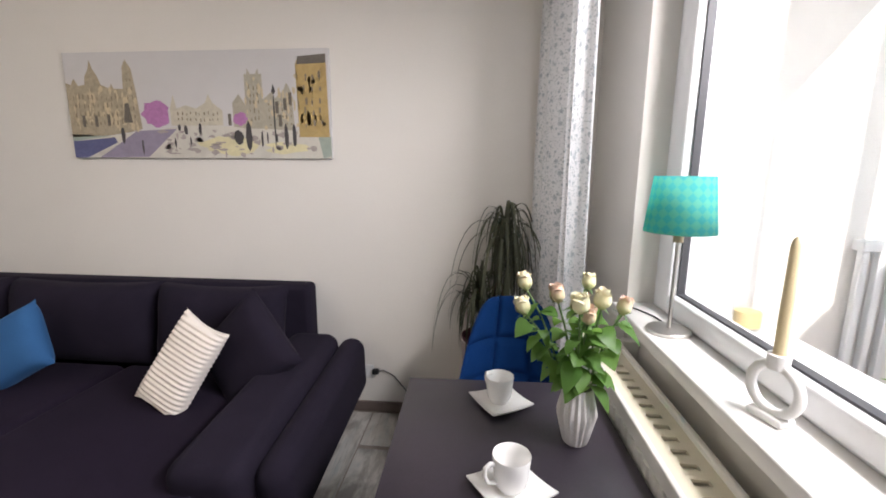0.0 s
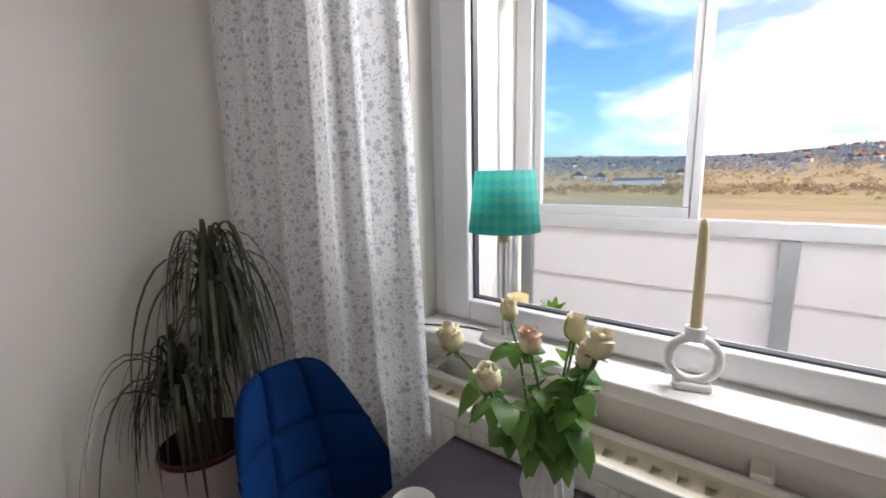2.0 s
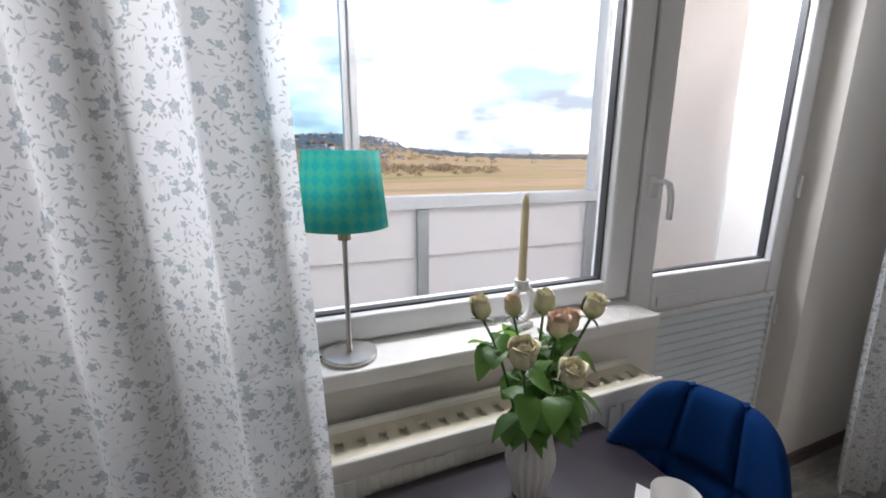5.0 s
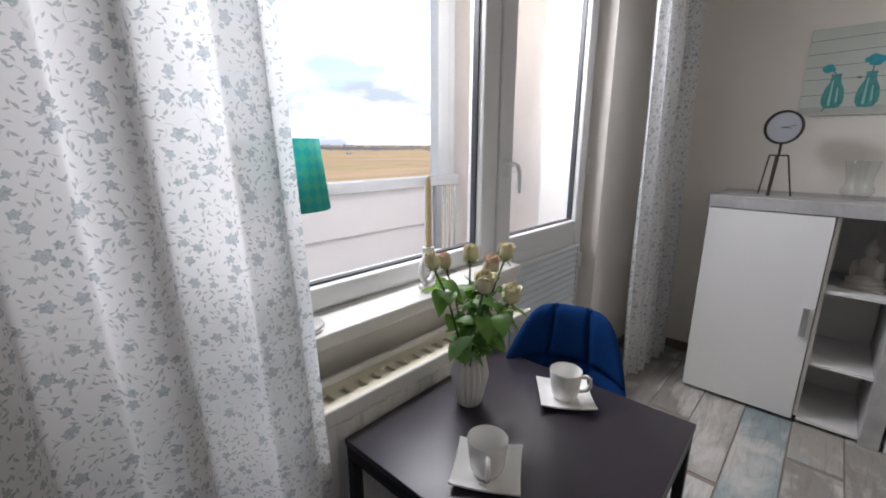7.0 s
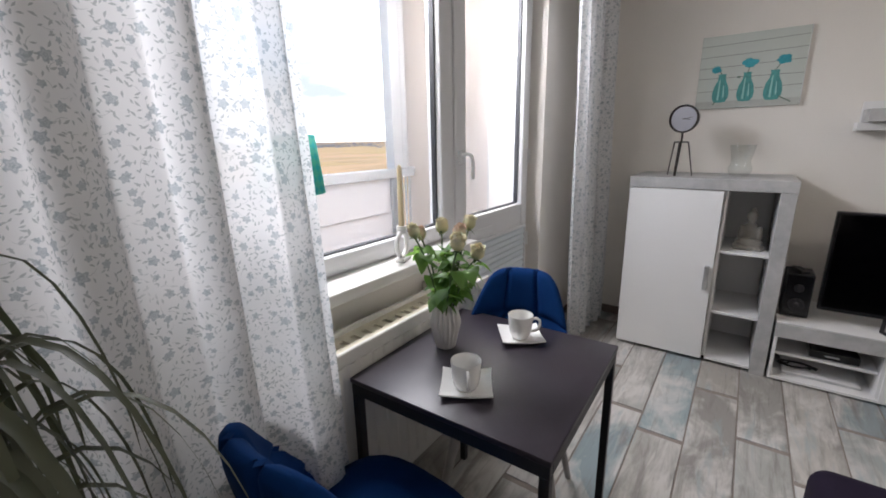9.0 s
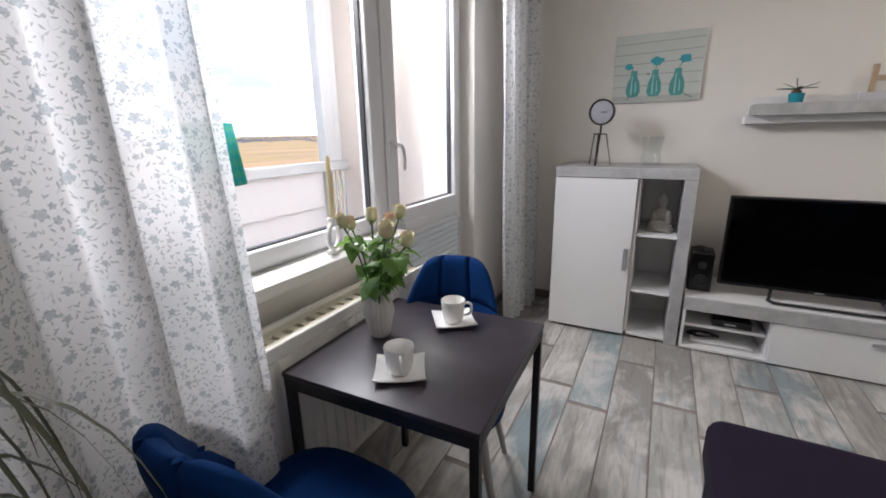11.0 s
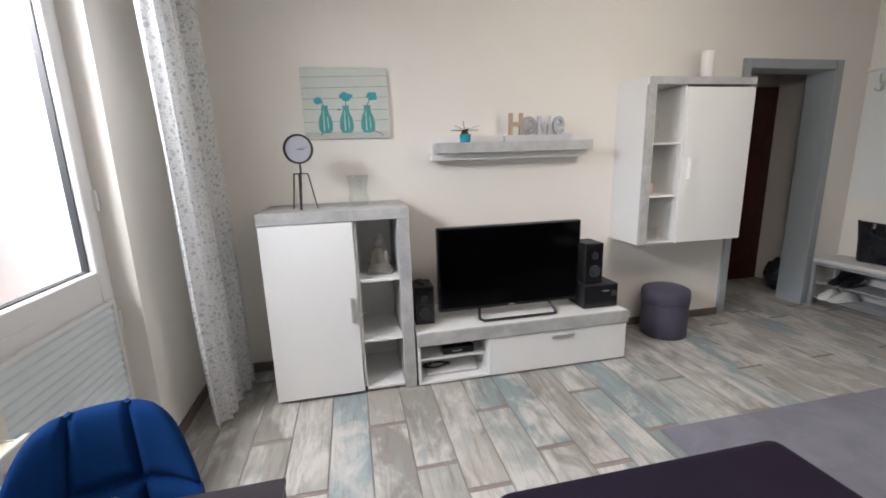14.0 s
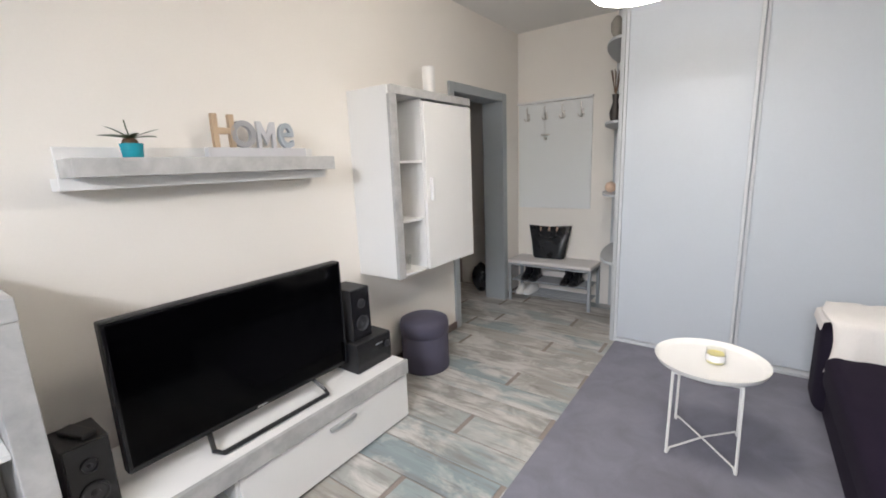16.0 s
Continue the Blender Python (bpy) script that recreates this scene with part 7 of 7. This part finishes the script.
part("recess", bm, M_PVC, so_, "", 40, pose(0, -0.0102, 0, 90, 0, 0))

# ---------------------------------------------------------------- on the balcony
bt = thing("glass_bottle", "tall clear glass bottle on the outer sill", "bottle", pose(0.165, 2.775, 0.9005))
bm = bmesh.new()
lathe(bm, [(0.001, 0.0), (0.036, 0.0), (0.038, 0.006), (0.038, 0.12), (0.014, 0.165), (0.013, 0.225), (0.016, 0.228), (0.016, 0.240)], 28, cap=False)
part("body", bm, M_CLEAR, bt, "", 60)
jr = thing("honey_jar", "glass jar with pale amber filling on the outer sill", "jar", pose(0.250, 2.765, 0.9005))
bm = bmesh.new()
lathe(bm, [(0.001, 0.0), (0.040, 0.0), (0.044, 0.006), (0.044, 0.075), (0.036, 0.092), (0.036, 0.105)], 28, cap=False)
part("glass", bm, M_CLEAR, jr, "", 60)
M_HONEY = varied("amber_filling", (0.72, 0.52, 0.22), 0.4, 0.1, 10, 60, 0.03, 0.0006)
bm = bmesh.new()
lathe(bm, [(0.001, 0.009), (0.040, 0.009), (0.040, 0.060), (0.001, 0.061)], 28, cap=False)
part("filling", bm, M_HONEY, jr, "pale amber filling", 60)
su = thing("succulent", "bright green succulent in a brown pot on the balcony", "plant", pose(1.10, 3.00, -0.05))
bm = bmesh.new()
lathe(bm, [(0.001, 0.48), (0.11, 0.48), (0.11, 0.50), (0.001, 0.50)], 28, cap=False)
for i in range(3):
    a = 2 * math.pi * i / 3
    rod(bm, (0.08 * math.cos(a), 0.08 * math.sin(a), 0.48), (0.11 * math.cos(a), 0.11 * math.sin(a), 0.0), 0.008)
part("stand", bm, M_RAIL, su, "", 40)
bm = bmesh.new()
lathe(bm, [(0.001, 0.501), (0.065, 0.501), (0.088, 0.635), (0.083, 0.64), (0.07, 0.61), (0.001, 0.61)], 28, cap=False)
part("pot", bm, M_SALMON, su, "brown clay pot", 40)
M_SUCC = leaf_material("succulent_leaf", (0.14, 0.33, 0.05), (0.22, 0.45, 0.08))
rnd = random.Random(7)
for i in range(22):
    bm = bmesh.new()
    k = i / 22
    blade(bm, (0, 0, 0.62), i * 2.4, 0.13 * (1 - 0.45 * k), 0.020, 0.03 + 0.12 * k, 0.02, 7, 0.3)
    part("leaf", bm, M_SUCC, su, "", 60)
# ---------------------------------------------------------------- the land beyond the balcony
GZ = -14.0


def field_material():
    m = material("winter_fields", (0.2, 0.17, 0.09), 0.95, spec=0.05)
    v = coords(m)
    band = nd(m, "Mapping", Vector=v, Scale=(0.016, 0.0045, 1), Rotation=(0, 0, 0.25)).outputs[0]
    big = noise_tex(m, 1.0, band, 4, 0.55, 0.3)
    fine = noise_tex(m, 0.12, v, 5, 0.65)
    c = ramp(m, big, [(0.30, (0.42, 0.34, 0.15)), (0.42, (0.68, 0.45, 0.20)), (0.50, (0.54, 0.36, 0.20)), (0.60, (0.74, 0.47, 0.26)), (0.75, (0.62, 0.37, 0.25))])
    into(m, "Base Color", mix(m, mth(m, "MULTIPLY", fine, 0.3), c, (0.38, 0.29, 0.18)))
    return m


def land_z(x, y):
    """A flat plain, a wooded hill with a long northern shoulder, low rises far off."""
    rough = 1 + 0.22 * noise.noise(Vector((x * 0.003, y * 0.003, 0)))
    side = 1100 if y > -330 else 420
    peak = 27 * math.exp(-((x - 1500) / 480) ** 2 - ((y + 330) / 300) ** 2)
    shoulder = (45 + 16 * max(0.0, min(1.0, y / 500))) * math.exp(-((x - 1500) / 520) ** 2 - (max(0.0, abs(y - 500) - 600) / (0.45 * side)) ** 2)
    far = 24 * max(0.0, min(1.0, (x - 1500) / 1500)) * (0.7 + 0.5 * noise.noise(Vector((y * 0.0011, 3.0, 0))))
    return GZ + (peak + shoulder) * rough + far


bm = bmesh.new()
N = 70
g = [[bm.verts.new((6.0 + 4400 * (i / N) ** 2.2, (j / N - 0.5) * 7000, land_z(6.0 + 4400 * (i / N) ** 2.2, (j / N - 0.5) * 7000))) for j in range(N + 1)] for i in range(N + 1)]
for i in range(N):
    for j in range(N):
        bm.faces.new((g[i][j], g[i + 1][j], g[i + 1][j + 1], g[i][j + 1]))
vs = [bm.verts.new(p) for p in ((6.0, -3500, GZ), (-3000, -3500, GZ), (-3000, 3500, GZ), (6.0, 3500, GZ))]
bm.faces.new(vs)
setting("ground", bm, field_material(), "ochre and green winter fields reaching the horizon", 80)


def woods(name, mat, label, count, seed, place, size, sprays=26):
    """Bare winter trees and scrub, each a ragged cloud of twigs on the ground."""
    rnd = random.Random(seed)
    verts, faces = [], []
    for _ in range(count):
        x, y = place(rnd)
        z, r = land_z(x, y), size * rnd.uniform(0.5, 1.5)
        for _ in range(sprays):
            # a small ragged spray of twigs, denser towards the middle
            a, b = rnd.uniform(0, 6.283), rnd.uniform(-0.45, 1.0)
            q = r * rnd.random() ** 0.45
            c = Vector((x + q * math.cos(a) * math.sqrt(max(0.05, 1 - b * b)), y + 1.25 * q * math.sin(a) * math.sqrt(max(0.05, 1 - b * b)), z + r * 0.5 + q * b * 0.8))
            k, w = len(verts), r * rnd.uniform(0.16, 0.34)
            for _ in range(4):
                verts.append(tuple(c + Vector((rnd.uniform(-w, w), rnd.uniform(-w, w), rnd.uniform(-w, w)))))
            faces += [(k, k + 1, k + 2), (k, k + 2, k + 3), (k + 1, k + 3, k + 2)]
    me = bpy.data.meshes.new(name)
    me.from_pydata(verts, [], faces)
    me.materials.append(mat)
    tagged(new(name, me), label, "woods", "", "stuff")


# woods on the hill: distance haze is put into their pale blue-grey colour
M_WOODS = varied("haze_paled_woods", (0.39, 0.395, 0.42), 0.95, 0.3, 0.05, 0.4, 0.0, 0.01, spec=0.05)
M_SCRUB = varied("russet_scrub", (0.58, 0.42, 0.26), 0.95, 0.4, 0.05, 0.6, 0.0, 0.01, spec=0.05)
woods("far_woods", M_WOODS, "leafless woods on the hill, haze put into their colour", 5200, 1, lambda r: (r.gauss(1330, 220), r.gauss(170, 560)), 7, 22)
# the horizon's haze is painted as this tree line's pale base colour
M_HAZE = varied("haze_tinted_far_trees", (0.44, 0.40, 0.42), 0.95, 0.2, 0.05, 0.4, 0.0, 0.01, spec=0.05)
woods("far_tree_line", M_HAZE, "tree line along the horizon, pale with haze painted into its colour", 420, 2, lambda r: (r.uniform(1700, 2400), r.uniform(-2600, 1200)), 8)
woods("near_scrub", M_SCRUB, "russet bushes beyond the meadow", 420, 3, lambda r: (r.gauss(380, 40), r.uniform(-190, 170)), 2.8, 60)
woods("field_scrub", M_SCRUB, "russet bushes along the fields", 420, 4, lambda r: (r.gauss(760, 130), r.uniform(-300, 800)), 4, 36)

M_PLASTER = varied("house_plaster", (0.78, 0.76, 0.73), 0.9, 0.05, 0.3, 2, 0.0, 0.01)
M_TILES = varied("red_roof_tiles", (0.28, 0.10, 0.06), 0.9, 0.2, 0.3, 2, 0.0, 0.01)
M_SLATE = varied("grey_roof", (0.17, 0.17, 0.18), 0.8, 0.2, 0.3, 2, 0.0, 0.01)
M_PANE = material("house_window", (0.03, 0.035, 0.04), 0.2)


def house(m, w, d, h, roof, label):
    ob = thing("house", label, "house", m, "houses on the far hill")
    part("wall", B((-w / 2, w / 2, -d / 2, d / 2, -3, h)), M_PLASTER, ob)
    bm = bmesh.new()
    prism(bm, [(-d / 2 - 0.6, h), (d / 2 + 0.6, h), (0, h + 0.45 * d)], w + 1.0, "x", -w / 2 - 0.5)
    part("roof", bm, roof, ob)
    for i in range(3):
        y = (-0.3 + 0.3 * i) * d
        part("window", B((-w / 2 - 0.06, -w / 2 - 0.01, y - 0.7, y + 0.7, 1.0, 2.6)), M_PANE, ob)
    return ob


rnd = random.Random(9)
h1 = house(pose(1180, 760, land_z(1180, 760), 0, 0, 12), 11, 14, 6.5, M_TILES, "white house with a red tiled roof far off")
h2 = house(pose(1120, 560, land_z(1120, 560), 0, 0, -20), 12, 18, 6.0, M_SLATE, "white house with a grey roof far off")
for i in range(62):
    x, y = rnd.gauss(1190, 140), rnd.uniform(-250, 1300)
    copy_thing(rnd.choice((h1, h2)), pose(x, y, land_z(x, y), 0, 0, rnd.uniform(-60, 60)))
for i in range(8):
    x, y = rnd.uniform(620, 820), rnd.uniform(60, 560)
    copy_thing(rnd.choice((h1, h2)), pose(x, y, land_z(x, y), 0, 0, rnd.uniform(-60, 60)))
hall = thing("farm_shed", "long low pale farm building beyond the meadow", "building", pose(520, 130, land_z(520, 130), 0, 0, 8))
part("wall", B((-8, 8, -26, 26, -2, 5)), M_PLASTER, hall)
bm = bmesh.new()
prism(bm, [(-8.6, 5), (8.6, 5), (0, 8)], 53, "y", -26.5)
part("roof", bm, M_SLATE, hall)
# ---------------------------------------------------------------- floor planks
floor = setting("floor", B((-5.55, WIN + 0.30, -0.9, 3.58, -0.0055, -0.0045)), M_GROUT, "weathered grey and teal wood-look plank tiles")
PW, PL = 0.200, 1.200
plank_mesh = {}


def plank(x0, x1, y0, y1):
    key = (round(x1 - x0, 3), round(y1 - y0, 3))
    if key not in plank_mesh:
        w, l = key
        plank_mesh[key] = mesh_of("plank", B((-w / 2 + 0.0035, w / 2 - 0.0035, -l / 2 + 0.0140, l / 2 - 0.0140, -0.0044, 0.0), bevel=0.0012, seg=1), M_PLANK)
    ob = new("plank", plank_mesh[key])
    ob.parent = floor
    ob.location = ((x0 + x1) / 2, (y0 + y1) / 2, 0)


col = 0
x = -0.475 + 3 * PW
while x > -5.42:
    start = (0.835, 1.235, 1.40)[col % 3] + (0.0, 0.012, -0.018, 0.006, 0.02)[col % 5] - 2 * PL
    y = start
    while y < 3.58:
        a, b = max(y, 0.0 if x > -4.0 else -0.82), min(y + PL, 3.578)
        if b - a > 0.03:
            plank(max(x - PW, -5.42), min(x, WIN), a, b)
        y += PL
    x -= PW
    col += 1
